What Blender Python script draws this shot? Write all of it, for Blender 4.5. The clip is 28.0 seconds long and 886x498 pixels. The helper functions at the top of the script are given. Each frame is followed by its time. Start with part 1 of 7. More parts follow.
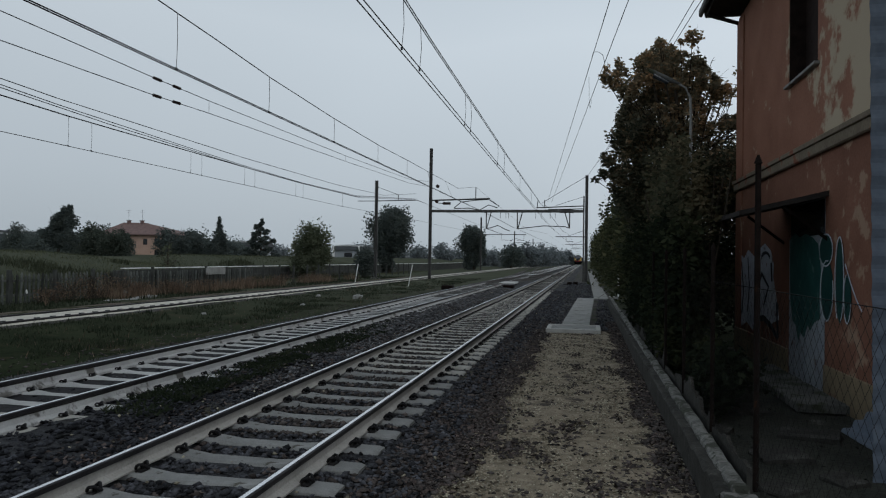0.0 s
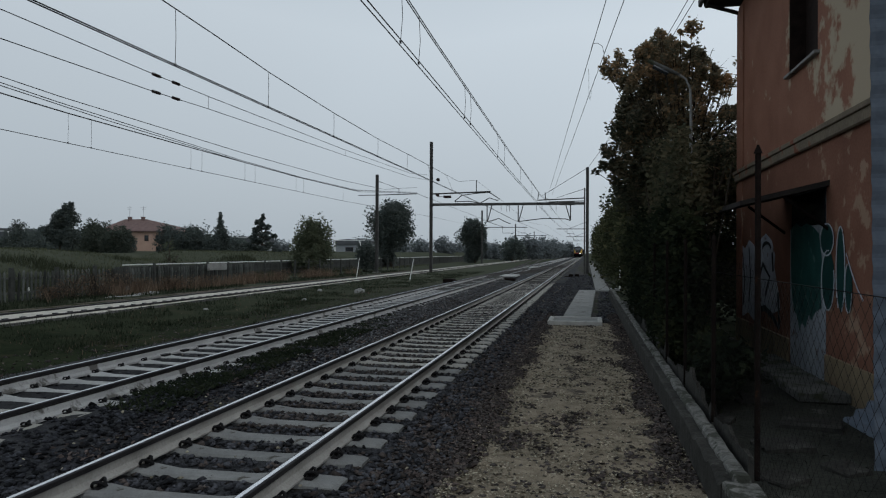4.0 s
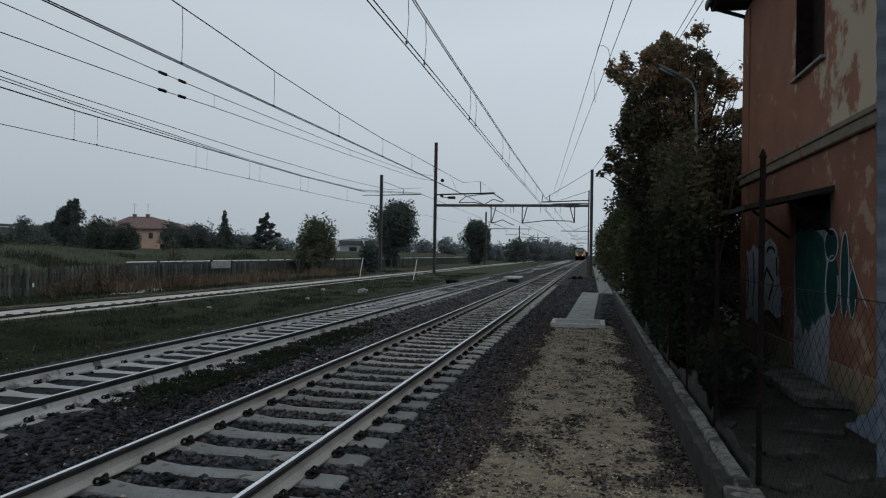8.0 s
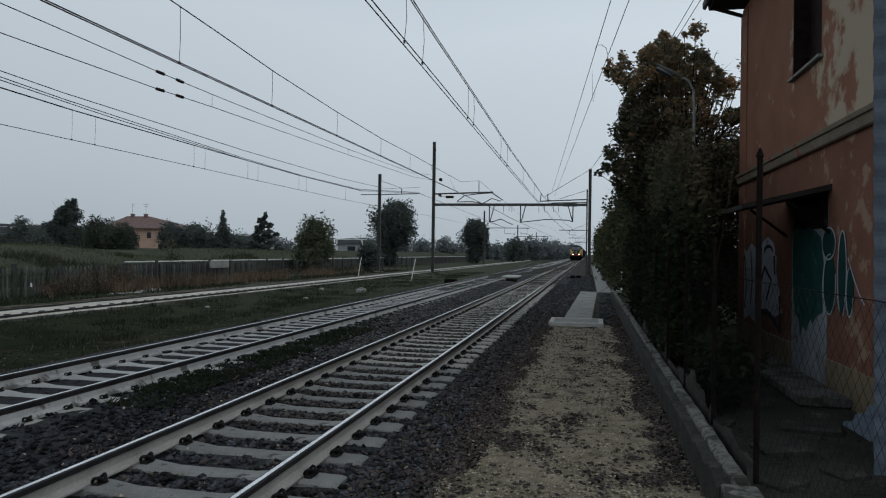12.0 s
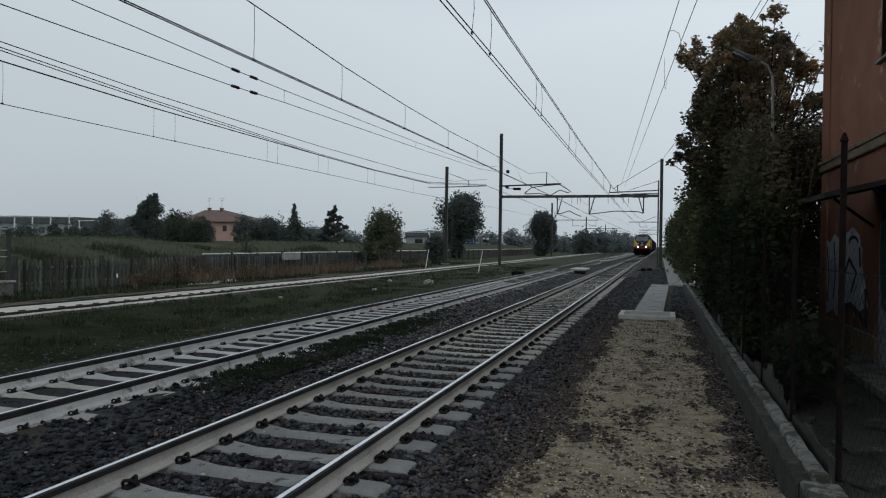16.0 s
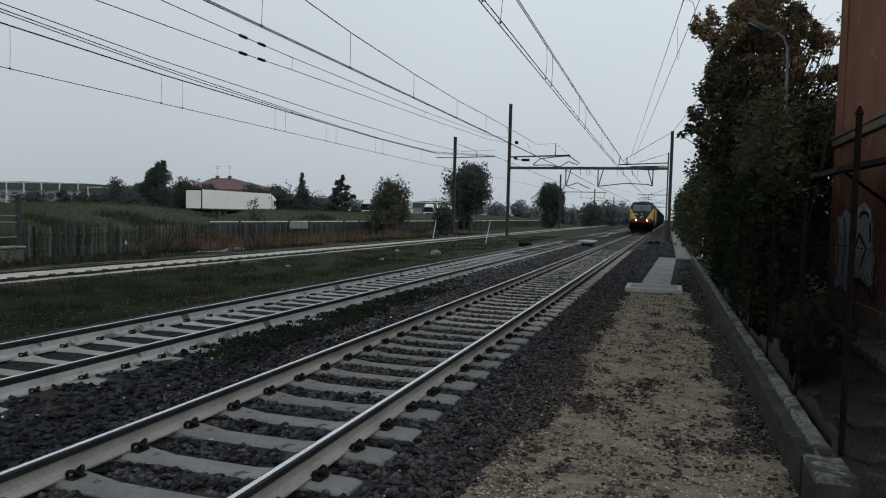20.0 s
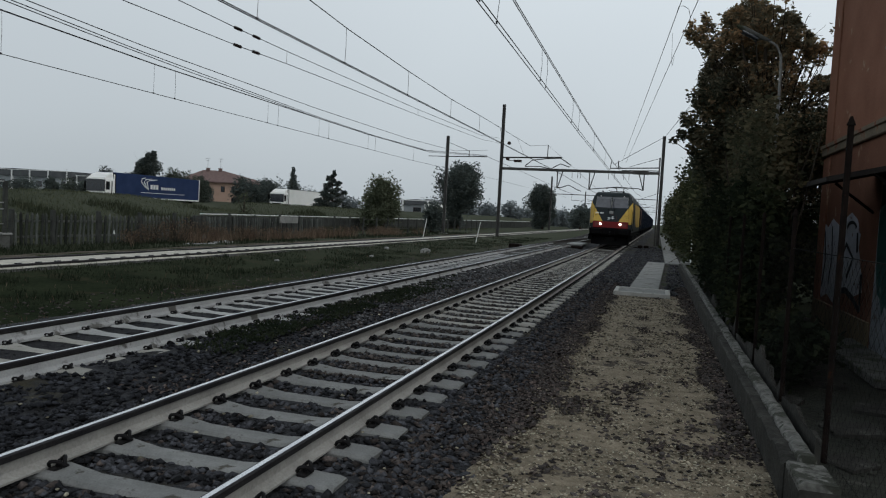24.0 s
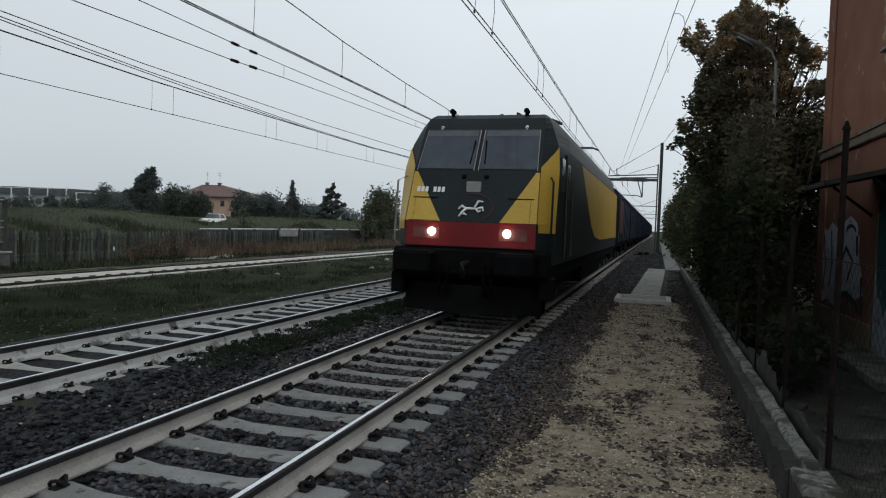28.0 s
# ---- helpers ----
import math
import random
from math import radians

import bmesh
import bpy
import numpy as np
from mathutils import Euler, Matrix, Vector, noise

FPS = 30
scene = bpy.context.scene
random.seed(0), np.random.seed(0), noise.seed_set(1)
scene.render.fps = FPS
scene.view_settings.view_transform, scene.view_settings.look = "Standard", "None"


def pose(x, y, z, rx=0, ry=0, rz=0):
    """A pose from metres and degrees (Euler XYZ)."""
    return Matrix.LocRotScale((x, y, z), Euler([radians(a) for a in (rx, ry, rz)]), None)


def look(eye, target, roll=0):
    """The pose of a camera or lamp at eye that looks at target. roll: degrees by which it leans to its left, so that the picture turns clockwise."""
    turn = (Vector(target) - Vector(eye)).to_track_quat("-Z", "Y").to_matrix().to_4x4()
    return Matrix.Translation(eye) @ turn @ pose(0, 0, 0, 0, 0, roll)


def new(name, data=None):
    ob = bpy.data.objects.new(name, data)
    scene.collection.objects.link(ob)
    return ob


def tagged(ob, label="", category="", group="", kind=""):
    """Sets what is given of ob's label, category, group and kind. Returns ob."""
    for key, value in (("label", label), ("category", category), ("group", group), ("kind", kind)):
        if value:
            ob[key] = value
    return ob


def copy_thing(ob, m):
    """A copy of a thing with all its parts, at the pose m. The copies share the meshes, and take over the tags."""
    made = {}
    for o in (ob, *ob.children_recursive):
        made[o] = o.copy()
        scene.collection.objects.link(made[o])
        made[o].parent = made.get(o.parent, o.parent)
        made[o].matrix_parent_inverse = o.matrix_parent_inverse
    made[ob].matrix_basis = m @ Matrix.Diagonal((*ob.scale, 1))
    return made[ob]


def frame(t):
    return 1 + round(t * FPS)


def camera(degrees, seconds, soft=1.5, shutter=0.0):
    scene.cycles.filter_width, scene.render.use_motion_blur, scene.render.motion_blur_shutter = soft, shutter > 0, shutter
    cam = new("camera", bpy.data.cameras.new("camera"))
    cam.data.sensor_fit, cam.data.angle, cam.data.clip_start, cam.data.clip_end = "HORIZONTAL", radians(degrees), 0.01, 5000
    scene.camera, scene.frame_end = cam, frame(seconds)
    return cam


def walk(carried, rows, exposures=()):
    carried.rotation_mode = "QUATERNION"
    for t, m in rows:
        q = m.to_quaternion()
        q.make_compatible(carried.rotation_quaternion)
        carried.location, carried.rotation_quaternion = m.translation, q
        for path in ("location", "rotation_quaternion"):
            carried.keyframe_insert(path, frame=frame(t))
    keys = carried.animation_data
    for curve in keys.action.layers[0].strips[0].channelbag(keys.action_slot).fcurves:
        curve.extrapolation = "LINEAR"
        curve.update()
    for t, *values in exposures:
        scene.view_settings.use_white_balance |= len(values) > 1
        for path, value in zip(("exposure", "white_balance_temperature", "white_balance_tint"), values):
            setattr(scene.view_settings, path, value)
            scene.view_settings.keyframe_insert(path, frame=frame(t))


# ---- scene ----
cam = camera(64.35, 28.0, soft=1.15)


def view(x, y, z, yaw, pitch, roll):
    """The camera's pose from its standing place beside the track and its angles in degrees."""
    a, b = radians(yaw), radians(pitch)
    eye = Vector((x, y, z))
    ahead = Vector((-math.sin(a) * math.cos(b), math.cos(a) * math.cos(b), math.sin(b)))
    return look(eye, eye + 10 * ahead, roll)


PATH = [
    (0, view(3.067, 0.014, 1.677, 11.46, 0.78, 0.85)),
    (0.5, view(3.070, 0.011, 1.679, 11.41, 0.79, 0.92)),
    (1, view(3.067, 0.009, 1.680, 11.45, 0.78, 1.03)),
    (1.5, view(3.074, 0.012, 1.678, 11.65, 1.04, 0.83)),
    (2, view(3.069, 0.013, 1.677, 11.41, 1.11, 0.67)),
    (2.5, view(3.075, 0.012, 1.679, 11.31, 1.45, 0.44)),
    (3, view(3.070, 0.018, 1.676, 11.07, 1.68, 0.51)),
    (3.5, view(3.072, -0.004, 1.672, 11.26, 1.62, 0.60)),
    (4, view(3.073, 0.008, 1.675, 11.55, 0.25, 0.28)),
    (4.5, view(3.072, 0.004, 1.677, 11.83, 0.10, 0.26)),
    (6.5, view(3.073, 0.006, 1.676, 11.79, 0.06, 0.74)),
    (7, view(3.073, 0.008, 1.673, 11.71, 0.24, 0.89)),
    (7.5, view(3.073, -0.003, 1.676, 11.84, 0.31, 0.91)),
    (8, view(3.074, 0.000, 1.675, 11.84, 0.31, 0.94)),
    (8.5, view(3.073, 0.002, 1.676, 11.77, 0.29, 0.95)),
    (9, view(3.075, -0.001, 1.678, 11.71, 0.28, 0.78)),
    (9.5, view(3.074, 0.003, 1.678, 11.82, 0.38, 0.63)),
    (10, view(3.076, 0.009, 1.674, 11.71, 0.35, 0.83)),
    (10.5, view(3.074, 0.012, 1.670, 11.71, 0.46, 0.93)),
    (11, view(3.075, 0.010, 1.674, 11.85, 0.24, 0.97)),
    (11.5, view(3.078, 0.002, 1.676, 11.86, 0.24, 0.93)),
    (13.5, view(3.081, -0.010, 1.671, 11.07, 0.54, 0.63)),
    (14, view(3.093, 0.017, 1.680, 11.69, 0.90, 0.26)),
    (14.5, view(3.077, -0.042, 1.666, 12.88, -0.55, 0.63)),
    (15, view(3.079, -0.027, 1.663, 15.23, -1.70, 0.39)),
    (15.5, view(3.079, -0.028, 1.664, 16.52, -2.14, 0.10)),
    (16, view(3.075, -0.035, 1.651, 17.14, -0.43, 0.82)),
    (16.5, view(3.065, -0.032, 1.650, 17.43, -2.00, 0.88)),
    (17, view(3.069, -0.034, 1.654, 18.16, -2.46, 1.20)),
    (17.5, view(3.069, -0.044, 1.651, 18.66, -2.44, 1.59)),
    (18, view(3.068, -0.039, 1.650, 18.83, -2.60, 1.60)),
    (18.5, view(3.071, -0.037, 1.651, 18.66, -2.77, 1.38)),
    (19, view(3.073, -0.028, 1.652, 18.29, -2.58, 0.90)),
    (19.5, view(3.070, -0.034, 1.652, 18.41, -2.59, 1.03)),
    (20, view(3.071, -0.027, 1.649, 17.68, -2.83, 1.48)),
    (20.5, view(3.066, -0.029, 1.649, 17.66, -2.99, 1.99)),
    (21, view(3.068, -0.037, 1.644, 17.94, -3.02, 2.32)),
    (21.5, view(3.069, -0.023, 1.649, 17.72, -2.99, 2.47)),
    (23.5, view(3.066, -0.023, 1.648, 17.07, -2.75, 2.76)),
    (24, view(3.060, -0.025, 1.647, 16.84, -2.90, 3.07)),
    (24.5, view(3.062, -0.034, 1.649, 16.69, -2.83, 2.99)),
    (25, view(3.063, -0.036, 1.652, 16.76, -2.81, 2.93)),
    (25.5, view(3.063, -0.022, 1.649, 16.66, -3.02, 2.97)),
    (26, view(3.068, -0.029, 1.650, 16.62, -2.60, 2.92)),
    (26.5, view(3.066, -0.036, 1.648, 16.73, -2.69, 2.77)),
    (27, view(3.068, -0.035, 1.653, 17.06, -2.76, 2.79)),
    (27.5, view(3.066, -0.031, 1.654, 16.98, -2.51, 2.38)),
    (28, view(3.071, -0.021, 1.657, 16.90, -2.07, 2.03)),
]
walk(cam, PATH, [(0, -0.05, 6250, 10), (14.0, -0.03, 6250, 10), (15.0, 0.06, 6300, 10), (16.5, 0.11, 6400, 10), (20.0, 0.11, 6430, 10), (24.0, 0.1, 6450, 10), (27.0, 0.15, 6450, 10), (28.0, 0.33, 6500, 10)])

# ---- world and light: a dull overcast evening ----
world = bpy.data.worlds.new("overcast_sky")
scene.world = world
world.use_nodes = True
wn, wl = world.node_tree.nodes, world.node_tree.links
wn.clear()
w_out, w_bg = wn.new("ShaderNodeOutputWorld"), wn.new("ShaderNodeBackground")
w_sky = wn.new("ShaderNodeTexSky")
w_sky.sky_type, w_sky.sun_disc = "NISHITA", False
w_sky.sun_elevation, w_sky.sun_rotation = radians(28), radians(60)
w_sky.dust_density, w_sky.ozone_density = 6.0, 1.0
w_cloud, w_noise, w_ramp, w_tc = wn.new("ShaderNodeMixRGB"), wn.new("ShaderNodeTexNoise"), wn.new("ShaderNodeValToRGB"), wn.new("ShaderNodeTexCoord")
w_noise.inputs["Scale"].default_value, w_noise.inputs["Detail"].default_value = 1.3, 3.0
# the cloud is brightest part way up, duller along the land and heavier overhead
w_ramp.color_ramp.elements[0].position, w_ramp.color_ramp.elements[1].position = 0.0, 1.0
w_ramp.color_ramp.elements[0].color = (4.75, 5.3, 5.65, 1)
w_ramp.color_ramp.elements[1].color = (2.9, 3.35, 3.75, 1)
for w_at, w_col in ((0.12, (5.6, 6.2, 6.6)), (0.32, (6.6, 7.25, 7.65)), (0.5, (5.6, 6.3, 6.8))):
    w_ramp.color_ramp.elements.new(w_at).color = (*w_col, 1)
w_sep, w_mad = wn.new("ShaderNodeSeparateXYZ"), wn.new("ShaderNodeMath")
w_mad.operation = "MULTIPLY_ADD"
w_mad.inputs[1].default_value = 0.26
w_cloud.inputs[0].default_value = 0.93
wl.new(w_tc.outputs["Generated"], w_noise.inputs["Vector"])
wl.new(w_tc.outputs["Generated"], w_sep.inputs[0])
w_add = wn.new("ShaderNodeMath")
w_add.operation = "SUBTRACT"
wl.new(w_noise.outputs["Fac"], w_mad.inputs[0])
wl.new(w_sep.outputs["Z"], w_mad.inputs[2])
wl.new(w_mad.outputs[0], w_add.inputs[0])
w_add.inputs[1].default_value = 0.13
wl.new(w_add.outputs[0], w_ramp.inputs[0])
wl.new(w_sky.outputs[0], w_cloud.inputs[1])
# the cloud thins a little towards the low sun
w_side, w_tint = wn.new("ShaderNodeMapRange"), wn.new("ShaderNodeVectorMath")
w_side.inputs["From Min"].default_value, w_side.inputs["To Min"].default_value, w_side.inputs["To Max"].default_value = -1.0, 0.82, 1.14
wl.new(w_sep.outputs["X"], w_side.inputs["Value"])
w_tint.operation = "SCALE"
wl.new(w_ramp.outputs[0], w_tint.inputs[0])
wl.new(w_side.outputs[0], w_tint.inputs["Scale"])
wl.new(w_tint.outputs[0], w_cloud.inputs[2])
wl.new(w_cloud.outputs[0], w_bg.inputs[0])
w_bg.inputs[1].default_value = 0.1
wl.new(w_bg.outputs[0], w_out.inputs[0])

sun = new("sun", bpy.data.lights.new("sun", "SUN"))
sun.data.energy, sun.data.angle, sun.data.color = 0.5, radians(60), (1.0, 0.97, 0.93)
sun.matrix_world = look((0, 0, 50), (-20, 25, 10))
scene.view_settings.exposure = 0.0


# ---- mesh helpers ----
class Shape:
    """Collects vertices and faces of one mesh."""

    def __init__(self):
        self.v, self.f, self.s = [], [], []

    def add(self, verts, faces, smooth=False):
        n = len(self.v)
        self.v += [tuple(p) for p in verts]
        self.f += [tuple(i + n for i in f) for f in faces]
        self.s += [smooth] * len(faces)
        return self

    def box(self, x0, x1, y0, y1, z0, z1, c=0.0, m=None):
        """A box, with its edges cut by c; m: a matrix laid on it."""
        if c <= 0:
            v = [(x, y, z) for x in (x0, x1) for y in (y0, y1) for z in (z0, z1)]
            f = [(0, 1, 3, 2), (4, 6, 7, 5), (0, 4, 5, 1), (2, 3, 7, 6), (0, 2, 6, 4), (1, 5, 7, 3)]
        else:
            v, f, ids = [], [], {}
            X, Y, Z = (x0, x1), (y0, y1), (z0, z1)
            for i in (0, 1):
                for j in (0, 1):
                    for k in (0, 1):
                        dx, dy, dz = (c if i == 0 else -c), (c if j == 0 else -c), (c if k == 0 else -c)
                        for a in range(3):
                            ids[i, j, k, a] = len(v)
                            v.append((X[i] + (0 if a == 0 else dx), Y[j] + (0 if a == 1 else dy), Z[k] + (0 if a == 2 else dz)))
            q = [(0, 0), (1, 0), (1, 1), (0, 1)]
            for e in (0, 1):
                f.append([ids[e, p, r, 0] for p, r in (q if e else q[::-1])])
                f.append([ids[p, e, r, 1] for p, r in (q[::-1] if e else q)])
                f.append([ids[p, r, e, 2] for p, r in (q if e else q[::-1])])
            for p in (0, 1):
                for r in (0, 1):
                    f.append([ids[p, r, 0, 0], ids[p, r, 1, 0], ids[p, r, 1, 1], ids[p, r, 0, 1]])
                    f.append([ids[p, 0, r, 0], ids[p, 1, r, 0], ids[p, 1, r, 2], ids[p, 0, r, 2]])
                    f.append([ids[0, p, r, 1], ids[1, p, r, 1], ids[1, p, r, 2], ids[0, p, r, 2]])
            for i in (0, 1):
                for j in (0, 1):
                    for k in (0, 1):
                        f.append([ids[i, j, k, a] for a in range(3)])
        if m is not None:
            v = [m @ Vector(p) for p in v]
        return self.add(v, f)

    def tube(self, pts, r, n=6, ends=True):
        """A round bar along points; r: one radius or one for each point."""
        pts = [Vector(p) for p in pts]
        rs = r if isinstance(r, (list, tuple)) else [r] * len(pts)
        v, f = [], []
        for i, p in enumerate(pts):
            d = (pts[min(i + 1, len(pts) - 1)] - pts[max(i - 1, 0)]).normalized()
            up = Vector((0, 0, 1)) if abs(d.z) < 0.9 else Vector((0, 1, 0))
            a = d.cross(up).normalized()
            b = a.cross(d).normalized()
            for k in range(n):
                w = 2 * math.pi * k / n
                v.append(p + rs[i] * (math.cos(w) * a + math.sin(w) * b))
        for i in range(len(pts) - 1):
            for k in range(n):
                f.append((i * n + k, i * n + (k + 1) % n, (i + 1) * n + (k + 1) % n, (i + 1) * n + k))
        self.add(v, f, True)
        if ends:
            self.add([v[k] for k in range(n)], [tuple(range(n))])
            self.add([v[-n + k] for k in range(n)], [tuple(range(n))[::-1]])
        return self

    def sweep(self, outline, places, m=None):
        """An outline of (x, z) carried along y places; flat caps. m: a matrix laid on it."""
        n = len(outline)
        v = [(x, y, z) for y in places for x, z in outline]
        f = []
        for i in range(len(places) - 1):
            for k in range(n):
                f.append((i * n + k, i * n + (k + 1) % n, (i + 1) * n + (k + 1) % n, (i + 1) * n + k))
        f += [tuple(range(n))[::-1], tuple((len(places) - 1) * n + k for k in range(n))]
        if m is not None:
            v = [m @ Vector(p) for p in v]
        return self.add(v, f)

    def mesh(self, name, material):
        me = bpy.data.meshes.new(name)
        me.from_pydata(self.v, [], self.f)
        me.polygons.foreach_set("use_smooth", self.s)
        bm = bmesh.new()
        bm.from_mesh(me)
        bmesh.ops.recalc_face_normals(bm, faces=bm.faces)
        bm.to_mesh(me)
        bm.free()
        me.materials.append(material)
        return me


def raw_mesh(name, verts, faces, material):
    """A mesh straight from arrays, for leaves and stones by the thousand."""
    me = bpy.data.meshes.new(name)
    verts, faces = np.asarray(verts, np.float32), np.asarray(faces, np.int32)
    k = faces.shape[1]
    me.vertices.add(len(verts))
    me.vertices.foreach_set("co", verts.ravel())
    me.loops.add(faces.size)
    me.loops.foreach_set("vertex_index", faces.ravel())
    me.polygons.add(len(faces))
    me.polygons.foreach_set("loop_start", np.arange(0, faces.size, k, dtype=np.int32))
    me.update(calc_edges=True)
    me.materials.append(material)
    return me


def part(name, shape, material, parent, label=""):
    """One mesh object under a thing or under a part."""
    ob = new(name, shape.mesh(name, material) if isinstance(shape, Shape) else shape)
    ob.parent = parent
    return tagged(ob, label)


def thing(name, label, category, at=None, group="", kind=""):
    """An Empty at the thing's base, to carry its parts."""
    ob = new(name)
    ob.empty_display_size = 0.2
    if at is not None:
        ob.matrix_world = at
    return tagged(ob, label, category, group, kind)


def solid(name, shape, material, label, category, at=None, group="", kind=""):
    """A thing of one mesh."""
    ob = new(name, shape.mesh(name, material) if isinstance(shape, Shape) else shape)
    if at is not None:
        ob.matrix_world = at
    return tagged(ob, label, category, group, kind)


# ---- materials ----
def surface(name, dark, light, scale=6.0, rough=0.85, metal=0.0, bump=0.2, fine=60.0, per_object=0.0, per_island=0.0, wear=None, wear_scale=1.2, wear_amount=0.55, spec=0.12, bump_size=0.01):
    """A procedural surface: two colours mixed by coarse and fine noise, worn spots, relief."""
    m = bpy.data.materials.new(name)
    m.use_nodes = True
    n, l = m.node_tree.nodes, m.node_tree.links
    b = n["Principled BSDF"]
    tc = n.new("ShaderNodeTexCoord")
    geo = n.new("ShaderNodeNewGeometry")
    a, c = n.new("ShaderNodeTexNoise"), n.new("ShaderNodeTexNoise")
    a.inputs["Scale"].default_value, a.inputs["Detail"].default_value = scale, 6
    c.inputs["Scale"].default_value, c.inputs["Detail"].default_value = fine, 4
    l.new(tc.outputs["Object"], a.inputs["Vector"])
    l.new(tc.outputs["Object"], c.inputs["Vector"])
    add = n.new("ShaderNodeMath")
    add.operation = "MULTIPLY_ADD"
    l.new(c.outputs["Fac"], add.inputs[0])
    add.inputs[1].default_value = 0.7
    l.new(a.outputs["Fac"], add.inputs[2])
    ramp = n.new("ShaderNodeMapRange")
    ramp.inputs["From Min"].default_value, ramp.inputs["From Max"].default_value = 0.55, 1.15
    l.new(add.outputs[0], ramp.inputs["Value"])
    mix = n.new("ShaderNodeMixRGB")
    mix.inputs[1].default_value, mix.inputs[2].default_value = (*dark, 1), (*light, 1)
    l.new(ramp.outputs[0], mix.inputs[0])
    out = mix.outputs[0]
    if wear:
        w = n.new("ShaderNodeTexNoise")
        w.inputs["Scale"].default_value, w.inputs["Detail"].default_value, w.inputs["Roughness"].default_value = wear_scale, 8, 0.62
        l.new(tc.outputs["Object"], w.inputs["Vector"])
        edge = n.new("ShaderNodeMapRange")
        edge.inputs["From Min"].default_value, edge.inputs["From Max"].default_value = wear_amount, wear_amount + 0.06
        l.new(w.outputs["Fac"], edge.inputs["Value"])
        over = n.new("ShaderNodeMixRGB")
        over.inputs[2].default_value = (*wear, 1)
        l.new(edge.outputs[0], over.inputs[0])
        l.new(out, over.inputs[1])
        out = over.outputs[0]
    if per_object or per_island:
        if per_object:
            rnd = n.new("ShaderNodeObjectInfo").outputs["Random"]
        else:
            rnd = geo.outputs["Random Per Island"]
        val = n.new("ShaderNodeMapRange")
        k = per_object or per_island
        val.inputs["To Min"].default_value, val.inputs["To Max"].default_value = 1 - k, 1 + k
        l.new(rnd, val.inputs["Value"])
        hsv = n.new("ShaderNodeHueSaturation")
        l.new(val.outputs[0], hsv.inputs["Value"])
        l.new(out, hsv.inputs["Color"])
        out = hsv.outputs[0]
    l.new(out, b.inputs["Base Color"])
    b.inputs["Roughness"].default_value, b.inputs["Metallic"].default_value = rough, metal
    b.inputs["Specular IOR Level"].default_value = spec
    if bump:
        bp = n.new("ShaderNodeBump")
        bp.inputs["Strength"].default_value, bp.inputs["Distance"].default_value = bump, bump_size
        l.new(add.outputs[0], bp.inputs["Height"])
        l.new(bp.outputs[0], b.inputs["Normal"])
    return m


def glowing(name, colour, strength):
    m = bpy.data.materials.new(name)
    m.use_nodes = True
    b = m.node_tree.nodes["Principled BSDF"]
    b.inputs["Base Color"].default_value = (*colour, 1)
    b.inputs["Emission Color"].default_value, b.inputs["Emission Strength"].default_value = (*colour, 1), strength
    return m


def leafy(name, a, b, c, rough=0.6):
    """Leaves: three colours by leaf, some light let through."""
    m = bpy.data.materials.new(name)
    m.use_nodes = True
    n, l = m.node_tree.nodes, m.node_tree.links
    p = n["Principled BSDF"]
    geo = n.new("ShaderNodeNewGeometry")
    tc = n.new("ShaderNodeTexCoord")
    big = n.new("ShaderNodeTexNoise")
    big.inputs["Scale"].default_value, big.inputs["Detail"].default_value = 0.9, 3
    l.new(tc.outputs["Object"], big.inputs["Vector"])
    mad = n.new("ShaderNodeMath")
    mad.operation = "MULTIPLY_ADD"
    l.new(geo.outputs["Random Per Island"], mad.inputs[0])
    mad.inputs[1].default_value = 0.55
    sub = n.new("ShaderNodeMath")
    sub.operation = "MULTIPLY_ADD"
    l.new(big.outputs["Fac"], sub.inputs[0])
    sub.inputs[1].default_value, sub.inputs[2].default_value = 1.7, -0.62
    l.new(sub.outputs[0], mad.inputs[2])
    r = n.new("ShaderNodeValToRGB")
    r.color_ramp.elements[0].color, r.color_ramp.elements[1].color = (*a, 1), (*c, 1)
    e = r.color_ramp.elements.new(0.55)
    e.color = (*b, 1)
    l.new(mad.outputs[0], r.inputs[0])
    l.new(r.outputs[0], p.inputs["Base Color"])
    p.inputs["Roughness"].default_value = rough
    p.inputs["Specular IOR Level"].default_value = 0.015
    tr, mx, o = n.new("ShaderNodeBsdfTranslucent"), n.new("ShaderNodeMixShader"), n["Material Output"]
    l.new(r.outputs[0], tr.inputs[0])
    mx.inputs[0].default_value = 0.42
    l.new(p.outputs[0], mx.inputs[1])
    l.new(tr.outputs[0], mx.inputs[2])
    l.new(mx.outputs[0], o.inputs[0])
    return m


M_BALLAST = surface("ballast_bed", (0.0153, 0.0155, 0.0167), (0.0585, 0.0598, 0.064), scale=9, fine=38, bump=1.0, bump_size=0.05, wear=(0.05, 0.045, 0.03), wear_scale=0.5, wear_amount=0.56)
M_STONE = surface("ballast_stone", (0.0105, 0.0108, 0.0122), (0.08, 0.082, 0.092), scale=5, fine=60, per_island=0.85, bump=0.4)
# darker stone for the near ballast between the tracks
M_STONE_DARK = surface("darker_ballast_stone", (0.005, 0.0053, 0.0062), (0.046, 0.048, 0.056), scale=5, fine=60, per_island=0.85, bump=0.4)
# ballast stone lifted in colour for the stretch beyond about 10 m
M_STONE_FAR = surface("paler_ballast_stone", (0.02, 0.0205, 0.0215), (0.13, 0.131, 0.136), scale=5, fine=60, per_island=0.85, bump=0.4)
M_STONE_RUST = surface("rusty_ballast_stone", (0.018, 0.015, 0.014), (0.108, 0.09, 0.082), scale=5, fine=60, per_island=0.8, bump=0.4)
